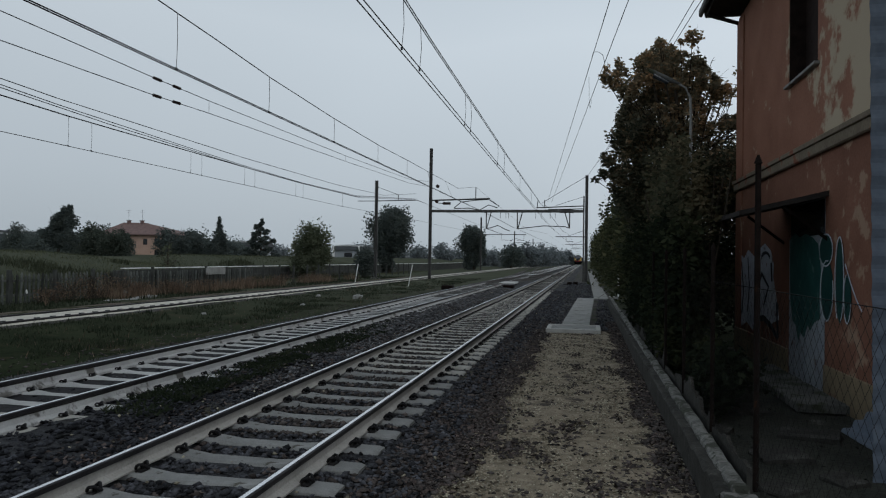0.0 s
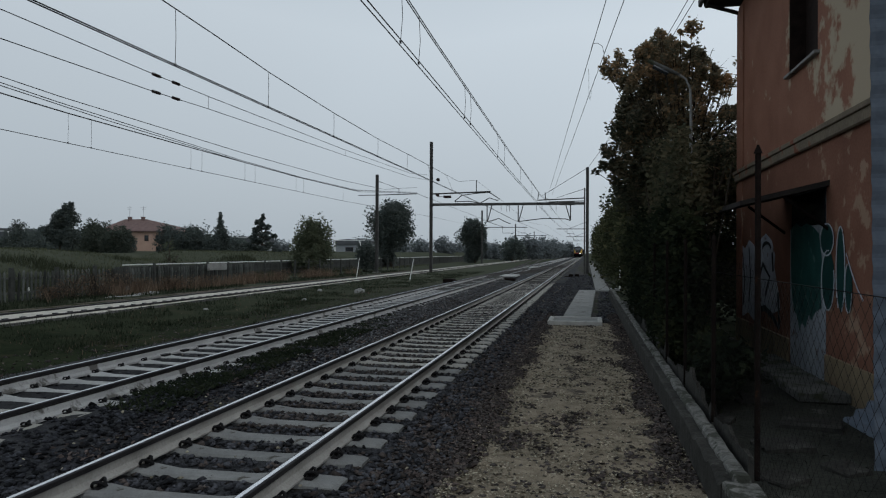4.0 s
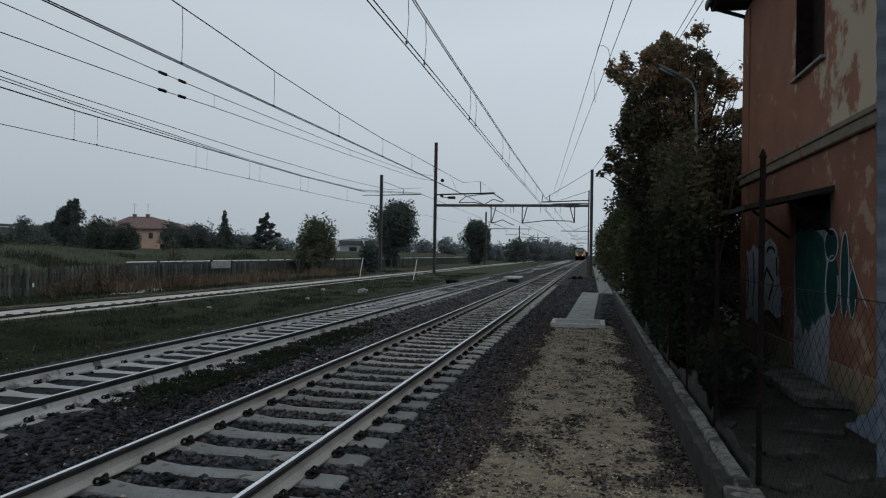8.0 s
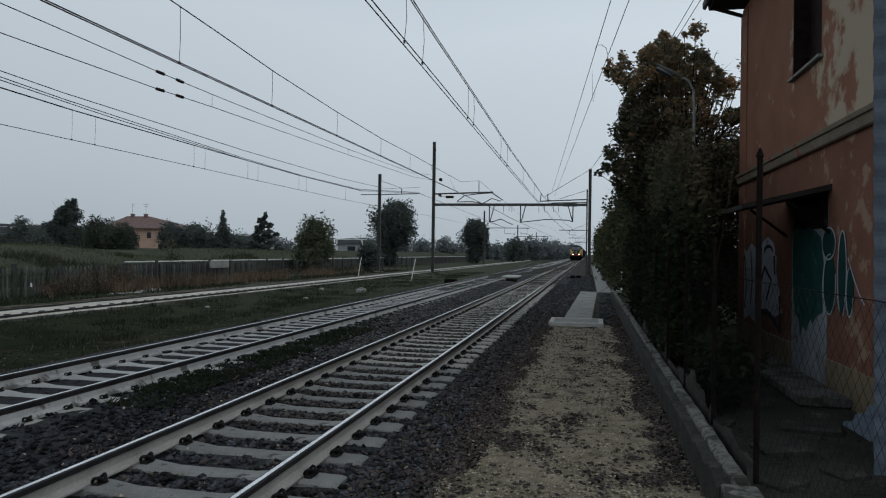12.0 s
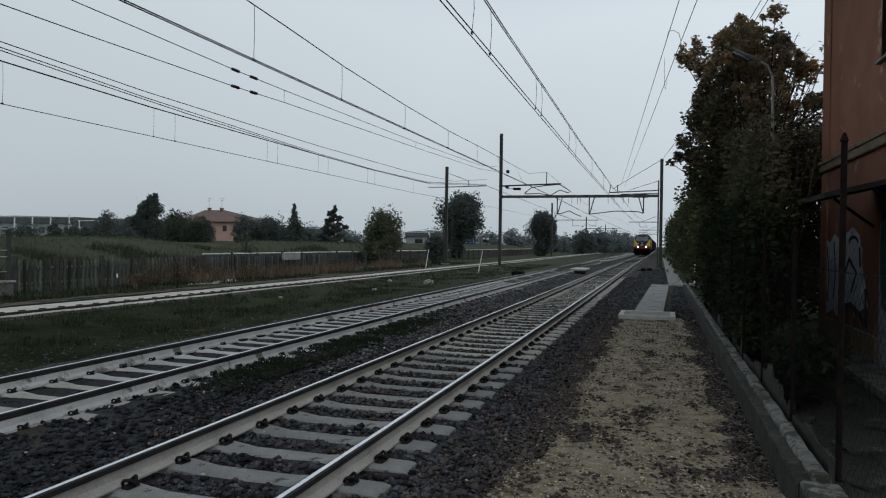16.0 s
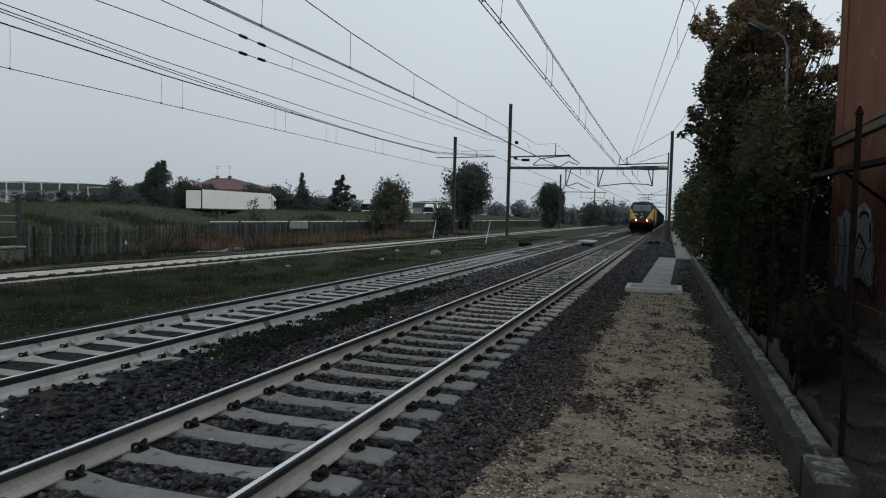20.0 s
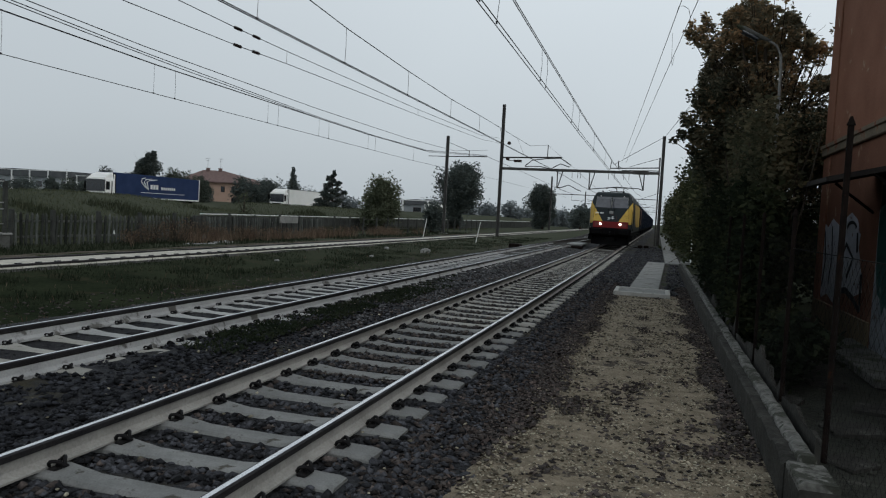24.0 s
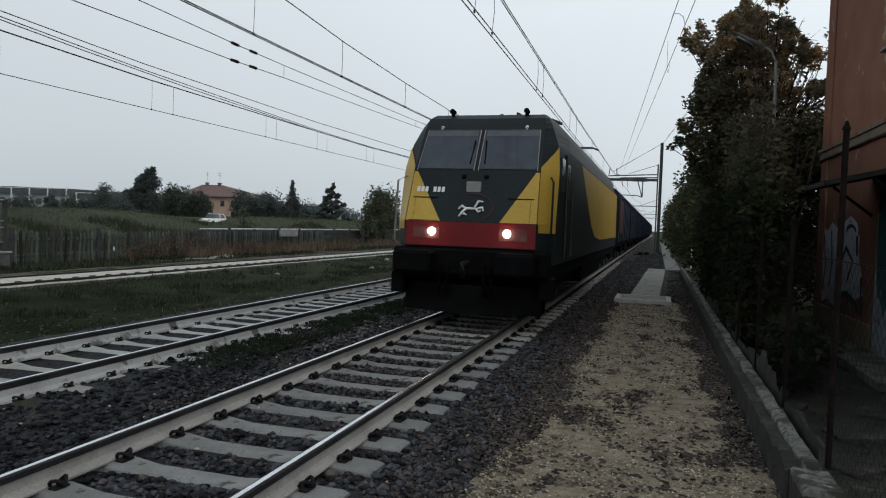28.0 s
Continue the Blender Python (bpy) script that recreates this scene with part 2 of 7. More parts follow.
M_STONE_BROWN = surface("path_stone", (0.028, 0.025, 0.0245), (0.092, 0.079, 0.072), scale=5, fine=60, per_island=0.6, bump=0.4)
M_PATH = surface("gravel_path", (0.118, 0.095, 0.067), (0.345, 0.292, 0.212), scale=7, fine=75, bump=1.0, bump_size=0.025, wear=(0.062, 0.05, 0.04), wear_scale=2.4, wear_amount=0.57)
M_WALLFACE = surface("brown_stained_concrete", (0.015, 0.0148, 0.013), (0.058, 0.056, 0.05), scale=3.5, fine=30, bump=0.8, wear=(0.085, 0.083, 0.075), wear_scale=4.0, wear_amount=0.6)
M_COPING = surface("chipped_pale_concrete", (0.06, 0.06, 0.054), (0.235, 0.232, 0.215), scale=9, fine=34, bump=1.0, bump_size=0.02, wear=(0.05, 0.052, 0.042), wear_scale=5.0, wear_amount=0.5)
M_PEBBLE = surface("pale_pebble", (0.17, 0.152, 0.113), (0.45, 0.412, 0.316), scale=5, fine=60, per_island=0.6, bump=0.3)
M_CRUMB = surface("crumbled_beige_stone", (0.07, 0.058, 0.0418), (0.36, 0.31, 0.233), scale=5, fine=60, per_island=0.85, bump=0.4)
M_LITTER = surface("dead_leaf_litter", (0.03, 0.024, 0.023), (0.106, 0.082, 0.072), scale=3, fine=30, per_island=0.8, bump=0.2)
M_EARTH = surface("trackside_earth", (0.02, 0.0185, 0.018), (0.072, 0.066, 0.06), scale=3, fine=40, bump=0.9, bump_size=0.03, wear=(0.03, 0.036, 0.016), wear_scale=0.7, wear_amount=0.52)
M_VERGE = surface("trodden_brown_verge", (0.058, 0.05, 0.042), (0.155, 0.135, 0.112), scale=2, fine=30, bump=0.8, bump_size=0.03, spec=0.0, wear=(0.03, 0.036, 0.018), wear_scale=0.9, wear_amount=0.52)
M_YARD = surface("dark_yard_earth", (0.013, 0.015, 0.012), (0.055, 0.056, 0.046), scale=1.6, fine=18, bump=0.8, bump_size=0.03, wear=(0.11, 0.106, 0.096), wear_scale=1.6, wear_amount=0.62)
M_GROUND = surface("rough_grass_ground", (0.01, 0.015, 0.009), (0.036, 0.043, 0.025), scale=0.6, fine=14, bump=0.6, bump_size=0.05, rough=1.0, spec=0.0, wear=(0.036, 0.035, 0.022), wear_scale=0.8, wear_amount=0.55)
M_SLEEPER = surface("sleeper_concrete", (0.148, 0.149, 0.143), (0.262, 0.264, 0.255), scale=4, fine=70, per_object=0.13, bump=0.3, wear=(0.075, 0.07, 0.058), wear_scale=5, wear_amount=0.6)
M_SLEEPER_PALE = surface("pale_sleeper_concrete", (0.271, 0.273, 0.266), (0.456, 0.458, 0.445), scale=4, fine=70, per_object=0.1, bump=0.3, wear=(0.2, 0.19, 0.17), wear_scale=5, wear_amount=0.64)
# brownish dust, plus the lightness of a grazing view put into the colour
M_SLEEPER_LIGHTER = surface("dusted_lightened_sleeper_concrete", (0.235, 0.228, 0.205), (0.41, 0.4, 0.362), scale=4, fine=70, per_object=0.13, bump=0.3, wear=(0.1, 0.092, 0.075), wear_scale=5, wear_amount=0.62)
M_SLEEPER_OLD = surface("dark_oiled_sleeper", (0.035, 0.034, 0.032), (0.1, 0.097, 0.09), scale=4, fine=50, bump=0.3)
M_RAIL_SIDE = surface("dusty_rail_steel", (0.27, 0.258, 0.235), (0.45, 0.432, 0.4), scale=3, fine=50, rough=0.75, bump=0.15)
M_RAIL_PALE = surface("pale_dusted_rail_steel", (0.29, 0.288, 0.282), (0.47, 0.468, 0.458), scale=3, fine=50, rough=0.8, bump=0.15, wear=(0.12, 0.115, 0.105), wear_scale=2.6, wear_amount=0.56)
M_RAIL_WEB = surface("oily_brown_rail_steel", (0.03, 0.027, 0.026), (0.085, 0.077, 0.07), scale=3, fine=50, rough=0.7, bump=0.15)
M_RAIL_TOP = surface("polished_rail_head", (0.6, 0.6, 0.62), (0.85, 0.86, 0.88), scale=2, fine=40, rough=0.22, metal=0.95, bump=0.03)
M_RAIL_EDGE = surface("dark_rail_head_side", (0.02, 0.019, 0.021), (0.055, 0.052, 0.053), scale=3, fine=50, rough=0.5, metal=0.3, bump=0.05)
M_CLIP = surface("oily_black_iron", (0.006, 0.006, 0.007), (0.028, 0.026, 0.026), rough=0.55, metal=0.4)
M_CONCRETE = surface("weathered_concrete", (0.16, 0.16, 0.152), (0.33, 0.33, 0.315), scale=1.6, fine=40, bump=0.3, wear=(0.12, 0.115, 0.1), wear_scale=1.6, wear_amount=0.58)
M_CONCRETE_DARK = surface("mossy_concrete", (0.042, 0.044, 0.04), (0.17, 0.169, 0.16), scale=2.2, fine=40, bump=0.5, wear=(0.05, 0.055, 0.035), wear_scale=2.5, wear_amount=0.54)
M_SIDING = surface("pale_siding_dust", (0.35, 0.33, 0.285), (0.58, 0.55, 0.48), scale=2, fine=30, bump=0.4, wear=(0.14, 0.13, 0.11), wear_scale=1.2, wear_amount=0.6)
M_STEEL = surface("weathered_mast_steel", (0.042, 0.041, 0.04), (0.105, 0.102, 0.098), scale=2, fine=30, rough=0.7, metal=0.3, bump=0.1)
M_WIRE = surface("overhead_wire", (0.025, 0.025, 0.028), (0.06, 0.058, 0.06), rough=0.6, metal=0.4, bump=0)
M_INSULATOR = surface("brown_insulator", (0.012, 0.008, 0.008), (0.04, 0.025, 0.02), rough=0.3, bump=0)
M_IRON = surface("rusted_black_iron", (0.005, 0.004, 0.004), (0.018, 0.013, 0.011), scale=8, rough=0.9, metal=0.0, spec=0.03, wear=(0.04, 0.02, 0.012), wear_scale=9, wear_amount=0.63)
M_WHITE = surface("white_paint", (0.62, 0.62, 0.6), (0.8, 0.8, 0.79), scale=2, fine=30, rough=0.5, bump=0.05)
M_BARK = surface("bark", (0.03, 0.024, 0.018), (0.09, 0.072, 0.055), scale=6, fine=40, bump=0.6)
# dark foliage, paled bluish: haze over the distant trees is in the colour
L_DARK = leafy("hazed_dark_leaves", (0.074, 0.09, 0.087), (0.098, 0.116, 0.107), (0.125, 0.14, 0.12))
L_AUTUMN = leafy("turning_leaves", (0.084, 0.092, 0.071), (0.215, 0.187, 0.124), (0.52, 0.325, 0.175))
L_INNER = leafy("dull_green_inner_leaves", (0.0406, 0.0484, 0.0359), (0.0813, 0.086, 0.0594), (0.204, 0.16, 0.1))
# ivy kept darker than real leaves: shade under the trees is in its colour
L_IVY = leafy("shaded_ivy_leaves", (0.0117, 0.0166, 0.0117), (0.0254, 0.0331, 0.0195), (0.0624, 0.0683, 0.0351))
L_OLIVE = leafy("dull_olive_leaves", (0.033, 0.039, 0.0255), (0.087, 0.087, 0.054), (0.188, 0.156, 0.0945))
# green paled bluish in the same way for the hazy bushes
L_MID = leafy("hazed_green_leaves", (0.056, 0.068, 0.058), (0.08, 0.094, 0.076), (0.112, 0.124, 0.094))
L_GRASS = leafy("rough_grass", (0.014, 0.02, 0.0125), (0.031, 0.039, 0.024), (0.075, 0.08, 0.052))
L_SCRUB = leafy("dark_scrub", (0.026, 0.033, 0.02), (0.05, 0.058, 0.035), (0.085, 0.085, 0.054))
L_MOSS = leafy("dark_moss", (0.016, 0.022, 0.014), (0.026, 0.034, 0.02), (0.045, 0.05, 0.03))
L_BANK = leafy("bank_grass", (0.0504, 0.0576, 0.036), (0.0864, 0.0954, 0.0594), (0.133, 0.135, 0.0846))
L_SHRUB = leafy("olive_shrub_leaves", (0.062, 0.074, 0.05), (0.11, 0.124, 0.08), (0.165, 0.175, 0.115))
# palest set: haze of distance put into the colour of the farthest trees
L_HAZE = leafy("hazed_far_leaves", (0.14, 0.16, 0.168), (0.17, 0.19, 0.195), (0.2, 0.217, 0.215))
L_WEED = leafy("dry_weeds", (0.062, 0.043, 0.031), (0.15, 0.104, 0.074), (0.26, 0.2, 0.145))


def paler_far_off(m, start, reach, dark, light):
    """Mixes in a paler grass colour, with the haze of distance in it, farther along the line."""
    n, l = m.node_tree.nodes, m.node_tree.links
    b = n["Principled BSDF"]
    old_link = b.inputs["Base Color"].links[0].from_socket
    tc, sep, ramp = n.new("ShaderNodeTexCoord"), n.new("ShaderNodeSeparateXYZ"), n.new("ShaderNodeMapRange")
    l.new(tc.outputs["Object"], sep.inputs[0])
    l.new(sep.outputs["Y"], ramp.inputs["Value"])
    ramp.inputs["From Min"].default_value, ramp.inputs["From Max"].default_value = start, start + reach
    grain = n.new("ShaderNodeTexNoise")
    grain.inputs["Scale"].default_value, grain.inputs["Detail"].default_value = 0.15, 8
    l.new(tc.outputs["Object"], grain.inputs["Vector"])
    far_tone, over = n.new("ShaderNodeMixRGB"), n.new("ShaderNodeMixRGB")
    far_tone.inputs[1].default_value, far_tone.inputs[2].default_value = (*dark, 1), (*light, 1)
    l.new(grain.outputs["Fac"], far_tone.inputs[0])
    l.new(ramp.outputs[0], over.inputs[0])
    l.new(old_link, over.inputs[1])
    l.new(far_tone.outputs[0], over.inputs[2])
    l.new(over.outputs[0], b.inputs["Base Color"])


# distant ground: paler grass, with haze put into its colour
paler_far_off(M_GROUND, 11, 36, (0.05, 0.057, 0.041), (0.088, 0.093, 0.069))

# ---- ground, one sheet to the horizon ----
def smooth(a, b, v):
    u = min(max((v - a) / (b - a), 0.0), 1.0)
    return u * u * (3 - 2 * u)


def ground_z(x, y):
    """Height of the ground: flat by the tracks, a bank before the road."""
    z = -0.32
    if x > 1.9:
        z = -0.37 + 0.12 * smooth(6.6, 7.5, x)
    if x < -14:
        far = smooth(35, 90, y)
        z += -0.12 * smooth(-14, -20, x)
        crest = 1.8 - 0.95 * smooth(52, 65, y) + 1.1 * smooth(67, 76, y) - 0.75 * smooth(46, 29, y)
        z += (crest + 0.45) * smooth(-27, -43, x) * (1 - 0.15 * far)
        z -= (crest - 0.16) * smooth(-45, -49, x)
        z += 1.4 * smooth(-61.2, -66, x) + 0.4 * smooth(-66, -110, x)
    if -13.7 < x < -11.3:
        z -= 0.2 * smooth(-11.3, -11.6, x) * smooth(-13.7, -13.4, x)
    z += 0.1 * smooth(-9.3, -10.6, x) * smooth(-14.8, -13.6, x)
    z += 0.05 * noise.noise(Vector((x * 0.35, y * 0.35, 0))) * (1 if x < -15 or -10 < x < -6 or x > 5 else 0.2)
    return z


xs = sorted(set([-2500, -1200, -600, -300, -200, -150, -120, -100, -90, -80, -72] + [-68 + 1.5 * i for i in range(14)] + [-47 + 1.0 * i for i in range(34)]
                + [-13 + 0.8 * i for i in range(24)] + [6.5, 8, 10, 14, 20, 30, 50, 80, 120, 200, 400, 900, 2500]))
ys = sorted(set([-900, -400, -150, -60, -30, -15, -8] + [-4 + 1.2 * i for i in range(80)] + [93 + 4 * i for i in range(22)] + [190, 210, 240, 280, 330, 400, 500, 700, 1000, 1600, 3000]))
gv = [(x, y, ground_z(x, y)) for y in ys for x in xs]
nx = len(xs)
gf = [(j * nx + i, j * nx + i + 1, (j + 1) * nx + i + 1, (j + 1) * nx + i) for j in range(len(ys) - 1) for i in range(nx - 1)]
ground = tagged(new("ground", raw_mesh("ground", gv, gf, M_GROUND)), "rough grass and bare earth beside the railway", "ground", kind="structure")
for poly in ground.data.polygons:
    poly.use_smooth = True


def strip(name, material, label, category, outline, y0, y1, step, rough=0.0):
    """A long bed of a given cross outline (x, z) along the track, lightly uneven."""
    v, f = [], []
    n = len(outline)
    count = int((y1 - y0) / step) + 1
    for j in range(count + 1):
        y = y0 + (y1 - y0) * j / count
        for x, z in outline:
            k = rough * noise.noise(Vector((x * 2.1, y * 2.1, 3)))
            w = 0.12 * noise.noise(Vector((x, y * 0.6, 9))) if rough else 0
            v.append((x + w, y, z + k))
    for j in range(count):
        for i in range(n - 1):
            f.append((j * n + i, j * n + i + 1, (j + 1) * n + i + 1, (j + 1) * n + i))
    ob = tagged(new(name, raw_mesh(name, v, f, material)), label, category, kind="structure")
    for poly in ob.data.polygons:
        poly.use_smooth = True
    return ob


bed = [(-6.3, -0.38), (-5.6, -0.26), (-5.1, -0.225)] + [(-5.0 + 0.2 * i, -0.182 if -2.7 < -5.0 + 0.2 * i < -1.9 else -0.222) for i in range(33)] + [(1.6, -0.225), (1.9, -0.24), (2.4, -0.30)]
strip("ballast_bed", M_BALLAST, "dark grey crushed stone ballast under two tracks", "ballast", bed, -12, 330, 0.4, 0.03)
strip("gravel_path", M_PATH, "pale trodden gravel path beside the ballast", "path", [(1.5, -0.33), (1.9, -0.222), (2.2, -0.205)] + [(2.4 + 0.15 * i, -0.20) for i in range(12)] + [(4.25, -0.21)], -8, 19.3, 0.25, 0.025)


strip("trackside_earth", M_EARTH, "brown trackside earth with stones and dead leaves", "earth", [(1.7, -0.34), (2.0, -0.25)] + [(2.2 + 0.2 * i, -0.225) for i in range(10)] + [(4.4, -0.25)], 19.2, 160, 0.5, 0.03)
strip("dark_yard", M_YARD, "dark littered earth yard before the old house", "yard", [(4.3, -0.3)] + [(4.5 + 0.25 * i, -0.27) for i in range(8)] + [(6.5, -0.27)], -8.0, 30, 0.3, 0.04)
strip("siding_verge", M_VERGE, "brown trodden earth verge beyond the siding", "earth", [(-16.2, -0.5), (-15.6, -0.36), (-15.2, -0.27), (-14.7, -0.235), (-14.2, -0.2), (-13.9, -0.175), (-13.5, -0.175), (-13.34, -0.3)], -10, 75, 0.6, 0.02)
strip("siding_fill", M_SIDING, "pale dusty stone fill between the siding rails", "ballast", [(-13.3, -0.5), (-13.22, -0.33), (-13.2, -0.33), (-13.19, -0.185), (-13.0, -0.172), (-12.5, -0.168), (-12.0, -0.176), (-11.81, -0.19), (-11.7, -0.205), (-11.64, -0.225), (-11.58, -0.26), (-11.56, -0.3), (-11.55, -0.5)], -12, 240, 0.8, 0.012)

strip("siding_shoulder", M_EARTH, "dark mossy earth shoulder beside the siding", "earth", [(-11.66, -0.5), (-11.65, -0.232), (-11.45, -0.235), (-11.1, -0.27), (-10.7, -0.33), (-10.6, -0.5)], -12, 200, 0.6, 0.02)

# ---- tracks ----
RAIL = [(-0.075, -0.172), (0.075, -0.172), (0.075, -0.158), (0.03, -0.142), (0.012, -0.125), (0.01, -0.06), (0.034, -0.05), (-0.034, -0.05), (-0.01, -0.06), (-0.012, -0.125), (-0.03, -0.142), (-0.075, -0.158)]
HEAD = [(-0.034, -0.05), (0.034, -0.05), (0.036, -0.01), (0.026, -0.0015), (-0.026, -0.0015), (-0.036, -0.01)]
CROWN = [(-0.019, -0.0015), (0.019, -0.0015), (0.013, 0.0), (-0.013, 0.0)]


def sleeper_mesh(name, material):
    """A prestressed sleeper of 2.3 m, waisted in its middle, with sloped ends."""
    s = Shape()
    rows = [(-1.15, 0.125, 0.0), (-1.1, 0.13, 0.012), (-0.62, 0.13, 0.02), (-0.35, 0.11, -0.005), (0.35, 0.11, -0.005), (0.62, 0.13, 0.02), (1.1, 0.13, 0.012), (1.15, 0.125, 0.0)]
    v, f = [], []
    for x, w, z in rows:
        v += [(x, -w - 0.02, -0.14), (x, -w, z - 0.025), (x, -w + 0.025, z), (x, w - 0.025, z), (x, w, z - 0.025), (x, w + 0.02, -0.14)]
    for i in range(len(rows) - 1):
        for k in range(5):
            f.append((6 * i + k, 6 * i + k + 1, 6 * i + k + 7, 6 * i + k + 6))
    f += [tuple(range(6)), tuple(6 * (len(rows) - 1) + k for k in range(6))[::-1]]
    s.add(v, f)
    return s.mesh(name, material)


def clip_shape(s, x, y, z, side):
    """A base plate with two sprung coils and a bolt that hold a rail foot."""
    s.box(x - 0.035, x + 0.035, y - 0.065, y + 0.065, z - 0.01, z + 0.016, 0.008)
    for k in (-1, 1):
        arc = [(x - side * 0.045 + side * 0.02 * i, y + k * (0.03 + 0.03 * math.sin(i * 0.9)), z + 0.02 + 0.045 * math.sin(math.pi * i / 5)) for i in range(6)]
        s.tube(arc, 0.014, 5)
    s.tube([(x, y, z), (x, y, z + 0.05)], 0.018, 6)


clip_mesh = {}
for side in (-1, 1):
    s = Shape()
    clip_shape(s, 0, 0, 0, side)
    clip_mesh[side] = s.mesh("rail_clip", M_CLIP)


def railway_track(label, x0, z0, y0, y1, first, pitch, material, near, clips_to, clip_z=0.0, flank=None, crown=None, dark_from=1e9):
    """A thing of two rails (with head and running surface), sleepers and clips."""
    t = thing("railway_track", label, "railway track", pose(x0, 0, z0), group="parallel tracks")
    places = list(np.arange(y0, y1 + 1, 20.0))
    for side in (-1, 1):
        dusty = flank is M_RAIL_PALE
        r = part("rail", Shape().sweep(RAIL, places), M_RAIL_WEB if dusty else flank or M_RAIL_SIDE, t, "rail with dark flanks" if crown or dusty else "rail with dusty pale flanks")
        if dusty:
            part("rail_foot", Shape().sweep([(-0.1, -0.19), (0.1, -0.19), (0.095, -0.162), (0.045, -0.13), (0.027, -0.072), (-0.027, -0.072), (-0.045, -0.13), (-0.095, -0.162)], places), flank, r, "pale dust caked on the rail web and foot")
        part("rail_head", Shape().sweep(HEAD, places), M_RAIL_EDGE, r)
        part("running_surface", Shape().sweep([(a, b + 0.0005) for a, b in CROWN], places), crown or M_RAIL_TOP, r, "dull rusted running surface" if crown else "bright polished running surface")
        r.location = (side * 0.75, 0, 0)
    sm = sleeper_mesh("sleeper", material)
    sm_dark = sleeper_mesh("sleeper", M_SLEEPER_OLD)
    sm_lighter = sleeper_mesh("sleeper", M_SLEEPER_LIGHTER)
    rest_v, rest_f = [], []
    base_v = np.array([v.co for v in sm.vertices])
    base_f = [tuple(p.vertices) for p in sm.polygons]
    far = Shape()
    far_clip = Shape()
    k = 0
    y = first
    while y < y1:
        if k < near:
            ob = new("sleeper", sm_dark if y > dark_from and k % 7 else sm_lighter if y > 9.5 + 3 * random.random() and material is M_SLEEPER or y < 7.5 and dusty else sm)
            ob.parent, ob.location = t, (random.uniform(-0.01, 0.01), y + random.uniform(-0.012, 0.012), -0.19 + random.uniform(-0.006, 0.004))
            ob.rotation_euler = (0, 0, radians(random.uniform(-0.5, 0.5)))
        else:
            far.add(base_v + (0, y, -0.19), base_f)
        for rail in (-0.75, 0.75):
            for side in (-1, 1):
                x = rail + side * (0.3 if crown and rail * side < 0 else 0.12)
                if y < clips_to:
                    ob = new("rail_clip", clip_mesh[side])
                    ob.parent, ob.location = t, (x, y, -0.175)
                    if dusty:
                        ob.scale = (0.8, 0.85, 0.7)
                elif crown:
                    if y < 110 and rail > 0 > side:
                        far_clip.box(x - 0.04, x + 0.04, y - 0.075, y + 0.075, clip_z - 0.18, clip_z - 0.145)
                elif y < 110:
                    far_clip.box(x - 0.05, x + 0.05, y - 0.09, y + 0.09, clip_z - 0.18, clip_z - (0.135 if dusty else 0.12))
        y += pitch
        k += 1
    if far.v:
        tagged(part("sleeper_run", far, material, t), kind="stuff")
    if far_clip.v:
        tagged(part("clip_run", far_clip, M_CLIP, t), kind="stuff")
    return t


# ---- concrete slabs of the cable way ----
def slab(label, x0, x1, y0, y1, z, h, c=0.012, group="", mat=M_CONCRETE):
    return solid("concrete_slab", Shape().box(x0, x1, y0, y1, z - h, z, c), mat, label, "concrete slab", group=group)


# ---- overhead line: masts, gantry, wires ----
def mast_shape(h, w=0.24):
    """A rolled steel mast: two flanges and a web."""
    s = Shape()
    for k in (-1, 1):
        s.box(k * w / 2 - 0.014, k * w / 2 + 0.014, -w / 2, w / 2, 0, h, 0.004)
    s.box(-w / 2, w / 2, -0.01, 0.01, 0, h)
    return s


def mast(label, x, y, z, h, group="overhead line masts"):
    t = thing("catenary_mast", label, "catenary mast", pose(x, y, z), group=group)
    part("footing", Shape().box(-0.4, 0.4, -0.4, 0.4, -0.6, 0.12, 0.03), M_CONCRETE, t, "concrete footing")
    part("pole", mast_shape(h), M_STEEL, t)
    return t


def arm_insulator(s, p, q, n=6):
    """A string of discs between two points."""
    p, q = Vector(p), Vector(q)
    for i in range(n):
        a, b = p.lerp(q, (i + 0.2) / n), p.lerp(q, (i + 0.8) / n)
        s.tube([a, b], [0.045, 0.032], 8)


GY = 64.0  # the gantry's place along the track
mast("tall grey steel mast carrying a crossbeam and brackets", -11.15, GY, -0.46, 12.4)
mast_right = mast("grey steel mast with stays beside the concrete path", 3.1, GY, -0.75, 10.05)
part("second_pole", Shape().box(-0.3, -0.18, -0.06, 0.06, 0, 8.2, 0.01), M_STEEL, mast_right)
gantry = thing("gantry_beam", "dark steel crossbeam with hanging frames between two masts", "gantry beam", pose(0, GY, -0.12))
part("beam", Shape().box(-11.0, 2.9, -0.1, 0.1, 6.08, 6.32, 0.015).box(0.7, 2.0, -0.12, 0.12, 6.05, 6.35, 0.01), M_STEEL, gantry)
for a, b, za, zb in ((-5.9, -3.75, 4.62, 4.45), (-3.05, 1.62, 4.6, 4.72)):
    fr = part("hanging_frame", Shape().tube([(a, 0, 6.1), (a, 0, za)], 0.05).tube([(a + 0.45, 0, 6.1), (a + 0.05, 0, za)], 0.045), M_STEEL, gantry)
    mid = (a + b) / 2
    part("registration_bar", Shape().tube([(a, 0, za), (a + 0.4, 0, za + 0.05), (mid, 0, za + 0.28), (b - 0.4, 0, zb + 0.1), (b, 0, zb - 0.05)], 0.045), M_STEEL, fr)
